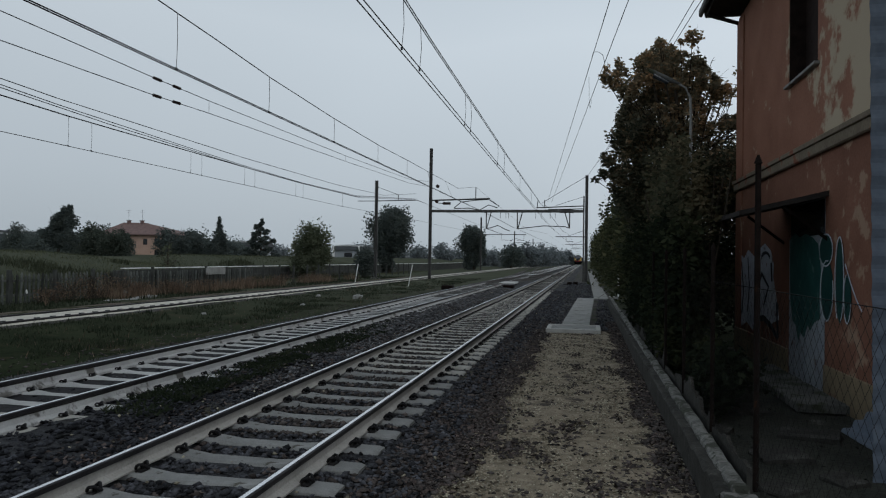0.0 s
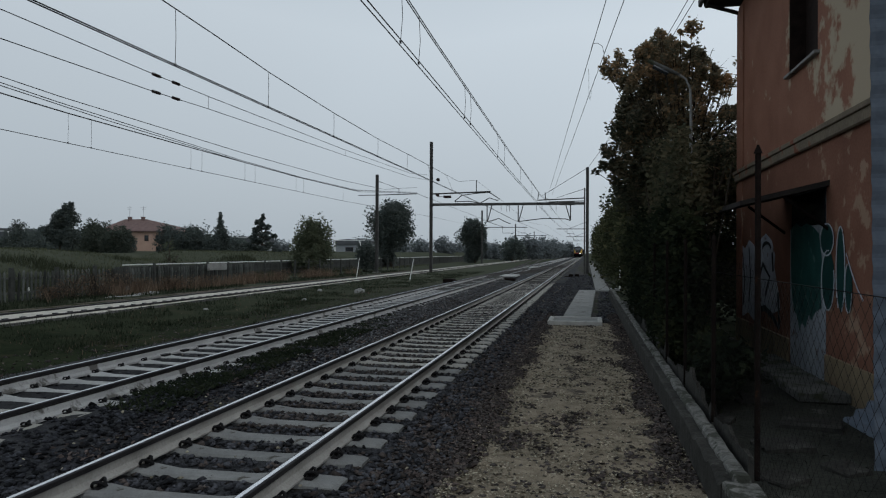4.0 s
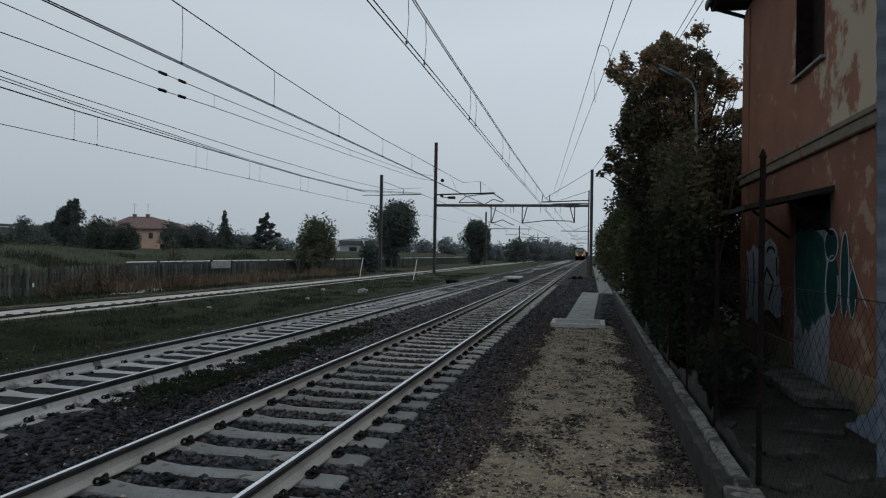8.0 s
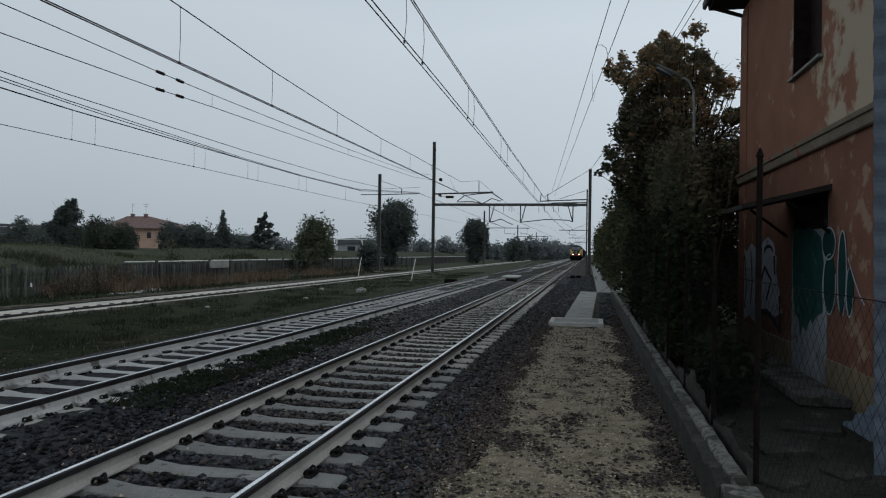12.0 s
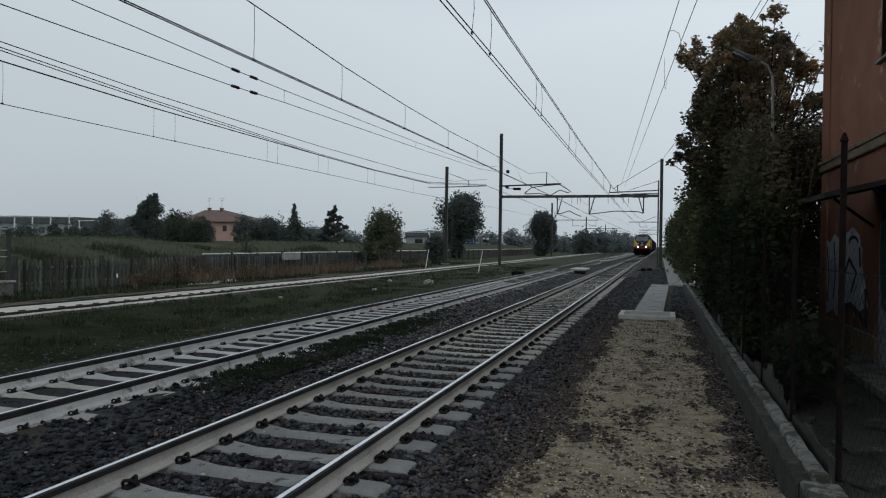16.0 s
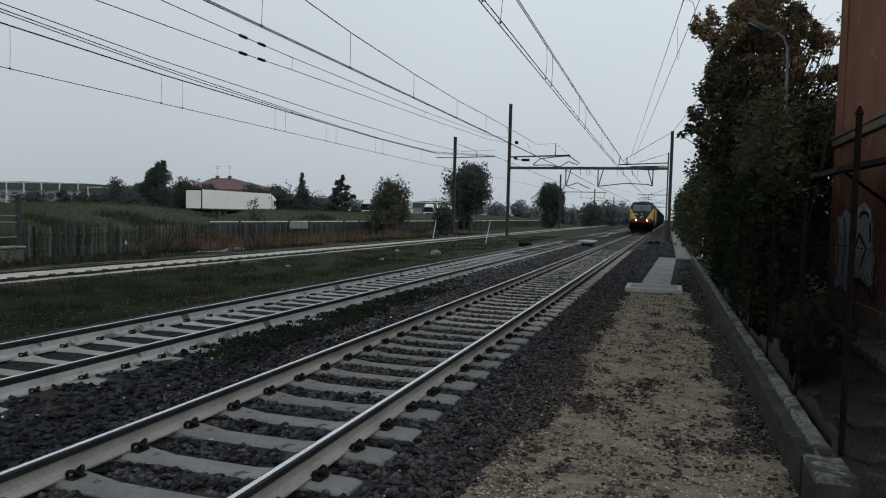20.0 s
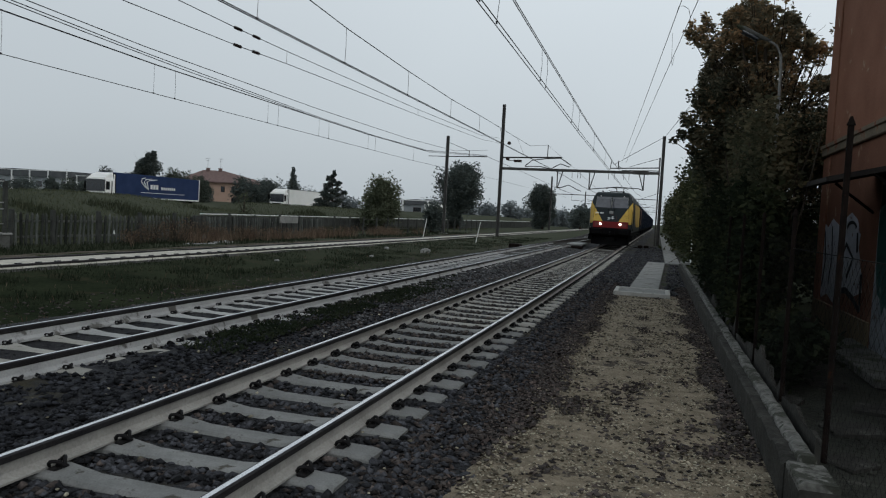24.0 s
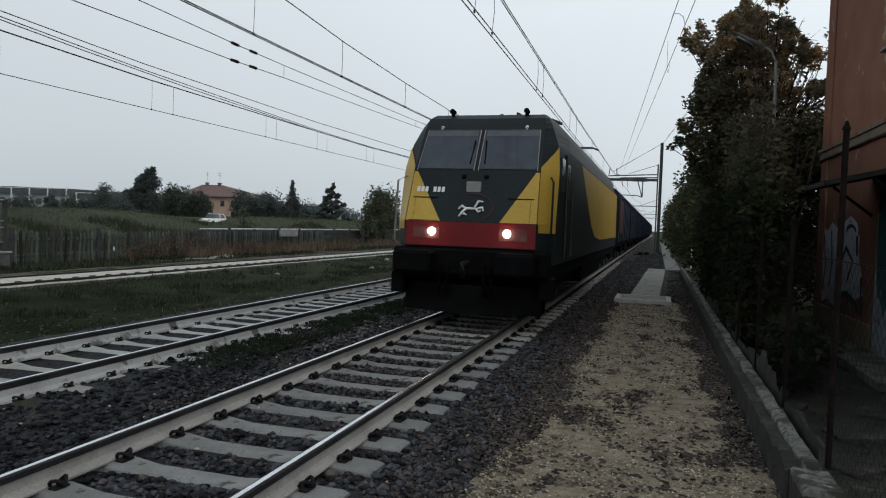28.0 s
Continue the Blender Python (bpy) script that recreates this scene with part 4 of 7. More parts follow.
M_ROAD = surface("road_asphalt", (0.035, 0.035, 0.037), (0.075, 0.075, 0.077), scale=1, fine=20)
solid("road", road, M_ROAD, "grey asphalt road behind the grass bank", "road", kind="structure")

picket_fence = thing("picket_fence", "old grey concrete picket fence along the siding", "fence", pose(-20.0, 0, 0))
M_PICKET = surface("grey_picket_concrete", (0.032, 0.0352, 0.032), (0.1, 0.106, 0.0976), scale=3, fine=30, per_object=0.7)
picket = Shape().box(-0.03, 0.03, -0.052, 0.052, -0.5, 0.74, 0.01).add([(-0.02, -0.042, 0.74), (-0.02, 0.042, 0.74), (0.02, 0.042, 0.74), (0.02, -0.042, 0.74), (0, 0, 0.83)], [(0, 1, 4), (1, 2, 4), (2, 3, 4), (3, 0, 4)]).mesh("picket", M_PICKET)
M_DARKPOST = surface("blackened_fence_post", (0.026, 0.028, 0.026), (0.075, 0.077, 0.071), scale=3, fine=30)
post = Shape().box(-0.07, 0.07, -0.08, 0.08, -0.6, 0.92, 0.015).mesh("fence_post", M_DARKPOST)
for y in (20.41, 22.32, 24.69, 27.24, 29.7):
    ob = new("fence_post", post)
    ob.parent, ob.location = picket_fence, (0.0, y, random.uniform(-0.01, 0.05))
    ob.rotation_euler = (radians(random.uniform(-1.5, 1.5)), radians(random.uniform(-2, 2)), 0)
y = 20.62
while y < 46:
    if min(abs(y - a) for a in (22.32, 24.69, 27.24, 29.7)) > 0.12:
        ob = new("picket", picket)
        ob.parent, ob.location = picket_fence, (random.uniform(-0.015, 0.015), y, random.uniform(-0.05, 0.04))
        ob.rotation_euler = (radians(random.uniform(-3, 3)), radians(random.uniform(-2, 2)), 0)
    y += 0.235
post_far = Shape().box(-0.06, 0.06, -0.07, 0.07, -0.6, 1.0, 0.015).mesh("fence_post", M_DARKPOST)
y = 34.4
while y < 92:  # taller posts with strained wires farther on
    ob = new("fence_post", post_far)
    ob.parent, ob.location = picket_fence, (random.uniform(-0.03, 0.03), y, random.uniform(-0.08, 0.04))
    ob.rotation_euler = (radians(random.uniform(-2, 2)), radians(random.uniform(-2, 2)), 0)
    y += 2.7
for z in (0.0, 0.4, 0.8):
    part("strained_wire", Shape().tube([(0, 46, z), (0, 92, z)], 0.012, 4), M_WIRE, picket_fence)
for z in (-0.15, 0.45):
    part("fence_rail", Shape().box(-0.09, -0.04, 20.3, 46.0, z, z + 0.09, 0.01), M_CONCRETE_DARK, picket_fence)

guard = thing("guardrail", "long white guardrail behind the picket fence", "guardrail", pose(-24.0, 0, 0))
part("rail", Shape().sweep([(-0.04, 0.77), (0.0, 0.785), (-0.03, 0.805), (0.0, 0.825), (-0.04, 0.84), (-0.06, 0.84), (-0.06, 0.77)], [37.3, 60, 90, 125, 170]), M_WHITE, guard, "white painted rail")
gp = Shape().box(-0.1, -0.06, -0.05, 0.05, -0.5, 0.8, 0.005).mesh("guard_post", M_STEEL)
for i in range(34):
    ob = new("guard_post", gp)
    ob.parent, ob.location = guard, (0, 37.6 + i * 4, 0)
low = Shape().box(-0.35, -0.15, 37, 171, -0.6, 0.7, 0.02)
solid("low_wall", low, M_DARKPOST, "dark low concrete wall below the guardrail", "wall", pose(-24.0, 0, 0), kind="structure")

board = thing("pale_board", "small weathered pale grey board on two posts beside the fence", "sign", pose(-19.6, 40.4, -0.4))
part("panel", Shape().box(-0.03, 0.03, -1.15, 1.15, 0.88, 1.3, 0.01), M_CONCRETE, board)
for y in (-0.9, 0.9):
    part("post", Shape().box(-0.04, 0.0, y - 0.03, y + 0.03, -0.1, 0.9), M_STEEL, board)

abut = thing("culvert_bridge", "small concrete bridge end with a rusty railing", "bridge", pose(-18.0, 18.4, -0.4))
part("deck", Shape().box(-2.6, 0.1, -9, 0.15, 0, 0.52, 0.03), M_CONCRETE_DARK, abut)
for y in (0.0, -0.5, -1.0):
    part("kerb_block", Shape().box(-0.25, 0.15, y - 0.2, y + 0.2, 0.52, 0.6, 0.02), M_CONCRETE, abut)
for y in (0, -2.0, -4.0, -6.0):
    part("railing_post", Shape().box(-0.06, 0.06, y - 0.06, y + 0.06, 0.5, 2.35 if y == 0 else 1.66, 0.01), M_DARKPOST, abut)
for z in (0.9, 1.4, 1.62, 2.33):
    part("railing_bar", Shape().tube([(0, 0, z), (0, -8.5, z + 0.05)], 0.025, 6), M_CONCRETE, abut)

for x, y, lean in ((-13.75, 50, 0.28), (-9.0, 47.4, 0.32)):
    s = thing("leaning_stake", "white stake leaning beside the tracks", "stake", pose(x, y, -0.35), group="leaning stakes")
    part("stake", Shape().tube([(0, 0, -0.2), (lean, 0, 1.55)], 0.028, 6), M_WHITE, s)
    part("foot", Shape().box(-0.12, 0.12, -0.12, 0.12, -0.1, 0.06, 0.02), M_CONCRETE, s)
solid("junction_box", Shape().box(-0.22, 0.22, -0.3, 0.3, 0.0, 0.2, 0.03).box(-0.1, 0.1, -0.12, 0.12, 0.2, 0.26, 0.02), M_CONCRETE, "low concrete junction box in the grass", "junction box", pose(-7.6, 32.3, -0.34, 0, 0, 12))
for x0, x1, y in ((-3.0, -1.9, 50.5), (-3.4, -2.6, 81)):
    solid("crossing_board", Shape().box(x0, x1, y - 0.5, y + 3.0, -0.1, 0.02, 0.02), M_SLEEPER_PALE, "pale concrete crossing board between the tracks", "crossing board", group="crossing boards")
for x, y in ((1.85, 56.5), (2.3, 57)):
    solid("point_box", Shape().box(-0.18, 0.18, -0.25, 0.25, 0, 0.3, 0.04).box(-0.5, 0.1, -0.04, 0.04, 0.08, 0.14, 0.01), M_IRON, "small dark iron signal box beside the rail", "signal box", pose(x, y, -0.32), group="signal boxes")
for x, y, a, l in ((-17.2, 27.3, 30, 0.8), (-17.5, 29.4, 8, 2.2), (-17.0, 28.2, -25, 0.7)):
    solid("broken_slab", Shape().box(-l / 2, l / 2, -0.25, 0.25, -0.1, 0.0, 0.015), M_CONCRETE, "broken pale concrete slab lying in weeds", "concrete slab", pose(x, y, -0.36, 3, -4, a + 70), group="broken slabs")

def clumps_boughs(w, h, seed):
    """Flat drooping boughs in uneven tiers round a conifer's stem."""
    rng = np.random.default_rng(seed)
    out = [(0.15, 0, h - 0.3, 0.3, 0.3, 0.5)]
    for i in range(34):
        u = (i / 34) ** 0.9
        a = rng.random() * 2 * math.pi
        r = w / 2 * (1 - u) ** 0.7 * (0.4 + 0.6 * rng.random())
        k = 0.35 + 0.85 * (1 - u) * (0.5 + 0.6 * rng.random())
        out.append((r * math.cos(a), r * math.sin(a), 0.4 + (h - 0.7) * u, k, k, 0.22 + 0.25 * (1 - u)))
    return out


def leaning_rag():
    """A crumpled bag of a few folded, closed faces."""
    rb = np.random.default_rng(12)
    v = [(0.07 * math.cos(a) * k + 0.015 * rb.normal(), 0.07 * math.sin(a) * k + 0.015 * rb.normal(), z) for z, k in ((0, 0.5), (0.09, 1.0), (0.2, 0.8), (0.29, 0.2)) for a in (0, 1.05, 2.1, 3.14, 4.2, 5.24)]
    f = [(6 * i + j, 6 * i + (j + 1) % 6, 6 * i + 6 + (j + 1) % 6, 6 * i + 6 + j) for i in range(3) for j in range(6)]
    return Shape().add(v, f + [tuple(range(6)), tuple(range(18, 24))]).mesh("plastic_bag", M_WHITE)


upright = thing("white_stake", "upright white stake at the foot of the hedge", "stake", pose(4.9, 41, -0.4))
part("stake", Shape().box(-0.04, 0.04, -0.04, 0.04, -0.1, 1.5, 0.01), M_WHITE, upright)
part("cap", Shape().box(-0.05, 0.05, -0.05, 0.05, 1.5, 1.54, 0.01), M_CONCRETE, upright)
slab("small pale concrete slab at the foot of the hedge", 4.28, 4.75, 37.5, 38.3, -0.18, 0.12)
rag = tagged(new("plastic_bag", leaning_rag()), "white plastic bag caught on the lower rail of the picket fence", "plastic bag")
rag.matrix_world = pose(-19.94, 25.57, -0.062) @ Matrix.Scale(0.62, 4)
for x, y, k in ((-9.4, 21.5, 0.09), (-8.2, 27.0, 0.1), (-9.9, 33.0, 0.12)):
    solid("pale_stone", Shape().box(-k, k, -0.8 * k, 0.7 * k, -0.05, 0.9 * k, 0.35 * k), M_CONCRETE, "single pale stone lying in the grass", "stone", pose(x, y, ground_z(x, y), 8, -6, 37 * k * 100), group="pale stones in the grass")

TREES = [
    ("round dark tree on a slim trunk behind the siding", -23.2, 93, clumps_round(8.6, 7.9, 18, 1, base=3.9, core=0.42) + clumps_round(4.0, 4.2, 7, 2, base=0.2, core=0.7), 14000, L_DARK, 0.2),
    ("dark round tree beside the distant masts", -18.0, 134, clumps_round(7.4, 7.9, 14, 3, base=3.4, core=0.42) + clumps_round(4.6, 4.4, 7, 33, base=0.2, core=0.7), 11000, L_DARK, 0.24),
    ("light green shrub behind the fence", -21.8, 62, clumps_round(5.0, 4.9, 14, 4, base=0.0, core=0.5), 7000, L_SHRUB, 0.14),
    ("dark conifer with drooping boughs beyond the bank", -44.7, 98, clumps_boughs(6.6, 6.5, 5), 9500, L_DARK, 0.2),
    ("slender dark cypress beside the road", -58.2, 110, clumps_cone(5.2, 8.8, 12, 6, base=0.0) + clumps_round(4.6, 4.8, 6, 16, core=0.7), 8500, L_DARK, 0.2),
    ("dark clipped bush beside a cypress", -61.8, 109, clumps_round(4.6, 5.6, 8, 7, core=0.65), 3000, L_DARK, 0.2),
    ("tall dark tree with a leaning crown behind the road", -76.2, 94, [(1.5, 0, 7.9, 1.2), (1.4, 0, 6.5, 1.8), (0.2, 0, 5.6, 1.9), (-1.3, 0, 4.4, 1.8), (-2.6, 0, 2.8, 1.9), (1.4, 0, 3.8, 2.2), (2.0, 0, 8.7, 0.5), (0.4, 0, 7.2, 1.0)], 12000, L_DARK, 0.2),
    ("thin half-bare tree behind the road", -99.4, 112, clumps_round(7.2, 6.5, 16, 9, base=2.6, core=0.3), 1400, L_DARK, 0.2),
    ("dull green bushes before the yellow house", -82.6, 110, clumps_round(6.4, 6.6, 9, 10, core=0.6), 3500, L_MID, 0.22),
    ("dull green bushes before the yellow house", -75.5, 106, clumps_round(5.4, 5.0, 9, 11, core=0.6), 3500, L_MID, 0.22),
    ("dark bushes before the yellow house", -67.2, 110, clumps_round(5.6, 4.6, 9, 12, core=0.65), 3200, L_DARK, 0.22),
    ("dark bushes before the yellow house", -83.0, 118, clumps_round(5.0, 4.6, 7, 13, core=0.65), 2500, L_DARK, 0.22),
    ("small dark tree near the far masts", -12.5, 150, clumps_round(2.7, 4.5, 8, 14, base=0.4, core=0.6), 2000, L_DARK, 0.24),
    ("low dark bush behind the fence", -19.9, 71, clumps_round(2.5, 2.7, 6, 15, core=0.7), 2000, L_DARK, 0.16),
    ("yellowing bush before the yellow house", -26.5, 46, clumps_round(2.2, 2.9, 9, 25, core=0.5), 420, L_SHRUB, 0.1),
]
for i in (0, 1, 2, 3, 4, 5, 6, 7, 8, 9):  # a broken belt of bushes behind the road
    TREES.append(("dark bush in a belt behind the road", (-112 if i < 8 else -100) + i * 4.3 + 1.5 * math.sin(i * 2.1), 116 + 6 * math.sin(i * 1.3), clumps_round(6.0, 2.9 + 0.7 * math.sin(i * 2.7), 8, 60 + i, core=0.75), 2600, L_DARK if i % 3 else L_MID, 0.22))
for i in range(14):  # a fuller row behind it
    x = -116 + 3.9 * i
    if abs((x - 3.07) / 127 + 0.676) > 0.05:
        TREES.append(("hazy dark bush in the row by the yellow house", x, 127 + 4 * math.sin(i * 1.9), clumps_round(5.6, 3.9 + 0.6 * math.sin(i * 2.2), 8, 90 + i, core=0.8), 2600, L_DARK, 0.26))
for i in range(9):  # a low hazy hedgerow farther back that closes the gaps
    x, y = -118 + 5.6 * i, 141 + 5 * math.sin(i * 2.4)
    if abs((x - 3.07) / y + 0.676) > 0.045:
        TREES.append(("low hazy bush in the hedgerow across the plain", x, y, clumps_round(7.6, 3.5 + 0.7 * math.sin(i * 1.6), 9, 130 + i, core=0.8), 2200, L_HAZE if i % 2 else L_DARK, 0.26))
TREES += [("dark low bush before the industrial shed", x, y, clumps_round(w, h, 7, 170 + k, core=0.65), 2200, L_DARK, 0.17) for k, (x, y, w, h) in enumerate(((-66.0, 62.3, 4.2, 2.5), (-66.0, 66.4, 1.8, 3.2), (-66.5, 72.2, 2.2, 3.0), (-66.5, 77.6, 4.6, 3.2)))]
TREES += [("dull olive bush close before the yellow house", -83.0, 112, clumps_round(5.4, 6.4, 9, 161, core=0.65), 3200, L_MID, 0.2),
          ("dull olive bush close before the yellow house", -79.0, 113, clumps_round(4.2, 5.9, 8, 162, core=0.65), 2600, L_MID, 0.2),
          ("dark round bush beside the yellow house", -69.6, 112, clumps_round(4.4, 5.8, 8, 163, core=0.7), 3000, L_DARK, 0.2),
          ("dark round bush beside the yellow house", -65.4, 112, clumps_round(4.4, 5.9, 8, 164, core=0.7), 3000, L_DARK, 0.2)]
for i, (label, x, y, cl, count, leaf, size) in enumerate(TREES):
    if "belt" in label and abs((x - 3.07) / y + 0.676) < 0.05:
        continue  # a gap in the belt before the house
    tree(label, x, y, ground_z(x, y) - (1.3 if x < -63 else 1.0 if -48 < x < -40 else 0), cl, int(count * 1.5), leaf, size * 0.82, 100 + i, trunk=0.17)
for i in range(16):
    y = 165 + 9 * i
    x = -13.5 + 0.062 * (y - 165) * 1.1 - 1.5 * (i % 3)
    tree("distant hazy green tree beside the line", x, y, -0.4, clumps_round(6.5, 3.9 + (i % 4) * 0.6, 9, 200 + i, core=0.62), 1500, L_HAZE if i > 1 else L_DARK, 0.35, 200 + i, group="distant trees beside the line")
for i in range(26):
    x = -150 + i * 5.2
    y = 240 + 30 * math.sin(i * 2.3)
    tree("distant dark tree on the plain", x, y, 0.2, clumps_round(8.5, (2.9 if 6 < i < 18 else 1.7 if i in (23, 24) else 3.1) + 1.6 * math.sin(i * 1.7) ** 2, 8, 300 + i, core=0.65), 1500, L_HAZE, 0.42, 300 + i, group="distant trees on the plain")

# Grass and weeds.
rng = np.random.default_rng(77)


def blades(xs_, ys_, zs_, h, w, rng, lean=0.35):
    """Blades of grass: one bent triangle pair each."""
    n = len(xs_)
    a = rng.random(n) * 2 * np.pi
    hh = h * (0.5 + rng.random(n))
    p = np.stack([xs_, ys_, zs_], 1)
    side = np.stack([np.cos(a), np.sin(a), 0 * a], 1) * (w * (0.6 + 0.8 * rng.random(n)))[:, None]
    b = rng.random(n) * 2 * np.pi
    off = np.stack([np.cos(b) * hh * lean, np.sin(b) * hh * lean, hh], 1)
    v = np.stack([p - side, p + side, p + off * 0.55 + side * 0.7, p + off], 1)
    base = np.arange(n)[:, None] * 4
    return v.reshape(-1, 3), np.concatenate([base + [0, 1, 2], base + [0, 2, 3]])


def scatter(n, x0, x1, y0, y1, patch, keep, rng):
    """Random places kept where a noise is high, on the ground."""
    out = []
    while len(out) < n:
        x, y = rng.uniform(x0, x1), y0 + (y1 - y0) * rng.random() ** 1.35
        if noise.noise(Vector((x * patch, y * patch, 1.7))) > keep:
            out.append((x, y, ground_z(x, y)))
    return np.array(out).T


for label, n, box, h, w, leaf, patch, keep in (
        ("low rough grass between the second track and the siding", 27000, (-11.2, -6.9, 4, 70), 0.06, 0.008, L_GRASS, 0.45, -0.12),
        ("taller grass tufts between the second track and the siding", 5000, (-10.9, -6.6, 5, 60), 0.13, 0.012, L_GRASS, 1.1, 0.22),
        ("pale dead stalks in the grass between the tracks", 900, (-11.0, -5.8, 6, 60), 0.09, 0.007, L_WEED, 1.4, 0.1),
        ("rough grass beyond the siding", 8000, (-19.6, -15.3, 9, 75), 0.15, 0.02, L_GRASS, 0.4, -0.3),
        ("coarse dark scrub on the slope of the bank", 16000, (-37, -21.5, 20, 80), 0.42, 0.03, L_SCRUB, 0.2, 0.05),
        ("tall grass on the bank", 40000, (-46, -21, 22, 110), 0.16, 0.022, L_BANK, 0.25, -0.6),
        ("reddish dry weeds along the picket fence", 2600, (-19.8, -17.2, 23.5, 62), 0.55, 0.014, L_WEED, 0.3, 0.02),
        ("thin grass tufts on the ballast shoulder", 1500, (-5.9, -4.7, 4, 40), 0.1, 0.012, L_GRASS, 0.9, 0.1)):
    g = scatter(n, *box, patch, keep, rng)
    v, f = blades(*g, h, w, rng)
    tagged(new("grass", raw_mesh("grass", v, f, leaf)), label, "grass", kind="stuff")

g = np.concatenate([scatter(1200, -2.6, -1.75, 6, 20, 0.8, 0.05, rng), scatter(4200, -2.6, -1.85, 6.8, 16, 0.7, -0.2, rng)], 1)
v, f = blades(g[0], g[1], np.full(len(g[0]), -0.18), 0.055, 0.016, rng, 1.2)
tagged(new("grass", raw_mesh("grass", v, f, L_MOSS)), "dark moss and grass tufts in the ballast between the tracks", "grass", kind="stuff")

# Dry brambles before the picket fence.
for i, (x, y, w_, h_) in enumerate(((-18.9, 25.6, 1.3, 0.8), (-18.9, 26.9, 1.6, 1.15), (-18.7, 28.3, 1.9, 1.35), (-19.0, 30.2, 1.6, 1.2), (-19.2, 32.0, 1.4, 0.9), (-18.6, 33.8, 1.6, 0.95), (-19.3, 35.4, 1.5, 0.8), (-19.0, 37.4, 1.8, 0.9), (-18.8, 43.0, 1.8, 0.9), (-18.9, 48.5, 2.0, 0.9), (-19.1, 54.0, 2.0, 0.9))):
    rb = np.random.default_rng(500 + i)
    b = thing("bramble_bush", "dry reddish bramble bush before the picket fence", "bush", pose(x, y, ground_z(x, y)), group="brambles along the fence")
    stalks = Shape()
    for k in range(30):
        a = rb.random() * 6.28
        stalks.tube([(0.2 * rb.normal(), 0.25 * rb.normal(), 0), (w_ * 0.3 * math.cos(a), w_ * 0.4 * math.sin(a), h_ * 0.7), (w_ * 0.45 * math.cos(a), w_ * 0.6 * math.sin(a), h_ * (0.5 + 0.5 * rb.random()))], [0.012, 0.009, 0.004], 4)
    tagged(part("stalkwork", stalks, M_BARK, b), kind="stuff")
    v, f = leaves([(0, 0, h_ * 0.4), (0.1, w_ * 0.25, h_ * 0.5), (0, -w_ * 0.25, h_ * 0.45)], [(w_ * 0.38, w_ * 0.45, h_ * 0.5)] * 3, 620, 0.035, rb)
    tagged(part("dry_leafage", raw_mesh("dry_leafage", v, f, L_WEED), L_WEED, b), kind="stuff")

# Ballast and path stones.
ICO = np.array([(0, 0, 1), (0.9, 0, 0.25), (0.2, 0.9, 0.3), (-0.8, 0.45, 0.2), (-0.6, -0.7, 0.3), (0.4, -0.85, 0.2), (0, 0, -0.6)])
ICOF = np.array([(0, 1, 2), (0, 2, 3), (0, 3, 4), (0, 4, 5), (0, 5, 1), (6, 2, 1), (6, 3, 2), (6, 4, 3), (6, 5, 4), (6, 1, 5)])


def stones(label, pts, size, material, rng, squash=0.7):
    n = len(pts)
    a = rng.random(n) * 2 * np.pi
    c, s = np.cos(a), np.sin(a)
    sc = size * (0.55 + 0.9 * rng.random((n, 1))) * (0.75 + 0.5 * rng.random((n, 3)))
    sc[:, 2] *= squash
    v = ICO[None] * sc[:, None, :] + 0.18 * sc[:, None, :] * rng.normal(size=(n, 7, 3))
    x, y = v[..., 0] * c[:, None] - v[..., 1] * s[:, None], v[..., 0] * s[:, None] + v[..., 1] * c[:, None]
    v = np.stack([x, y, v[..., 2]], -1) + pts[:, None, :]
    f = (ICOF[None] + 7 * np.arange(n)[:, None, None]).reshape(-1, 3)
    return tagged(new("loose_stones", raw_mesh("loose_stones", v.reshape(-1, 3), f, material)), label, "stones", kind="stuff")


# near-black fill in the gaps between the second track's sleepers
M_DARKBED = surface("dark_packed_ballast", (0.01, 0.01, 0.011), (0.034, 0.034, 0.036), scale=8, fine=40, bump=0.9, bump_size=0.03)
strip("dark_bed", M_DARKBED, "very dark packed ballast between the rails of the second track", "ballast", [(-4.22, -0.31), (-4.2, -0.203), (-3.9, -0.203), (-3.57, -0.204), (-3.24, -0.203), (-2.94, -0.203), (-2.92, -0.31)], -11, 320, 0.5, 0.008)


def flakes(label, pts, size, material, rng):
    """Curled dead leaves lying on the ground."""
    n = len(pts)
    a = rng.random(n) * 2 * np.pi
    u = np.stack([np.cos(a), np.sin(a), 0.35 * rng.normal(size=n)], 1)
    w = np.stack([-np.sin(a), np.cos(a), 0.35 * rng.normal(size=n)], 1)
    s = (size * (0.5 + rng.random(n)))[:, None]
    up = np.array([0, 0, 1.0])
    v = np.stack([pts - u * s, pts + w * s * 0.6 + up * s * 0.4, pts + u * s + up * s * 0.2, pts - w * s * 0.6 + up * s * 0.35], 1)
    base = np.arange(n)[:, None] * 4
    return tagged(new("leaf_litter", raw_mesh("leaf_litter", v.reshape(-1, 3), np.concatenate([base + [0, 1, 2], base + [0, 2, 3]]), material)), label, "leaf litter", kind="stuff")


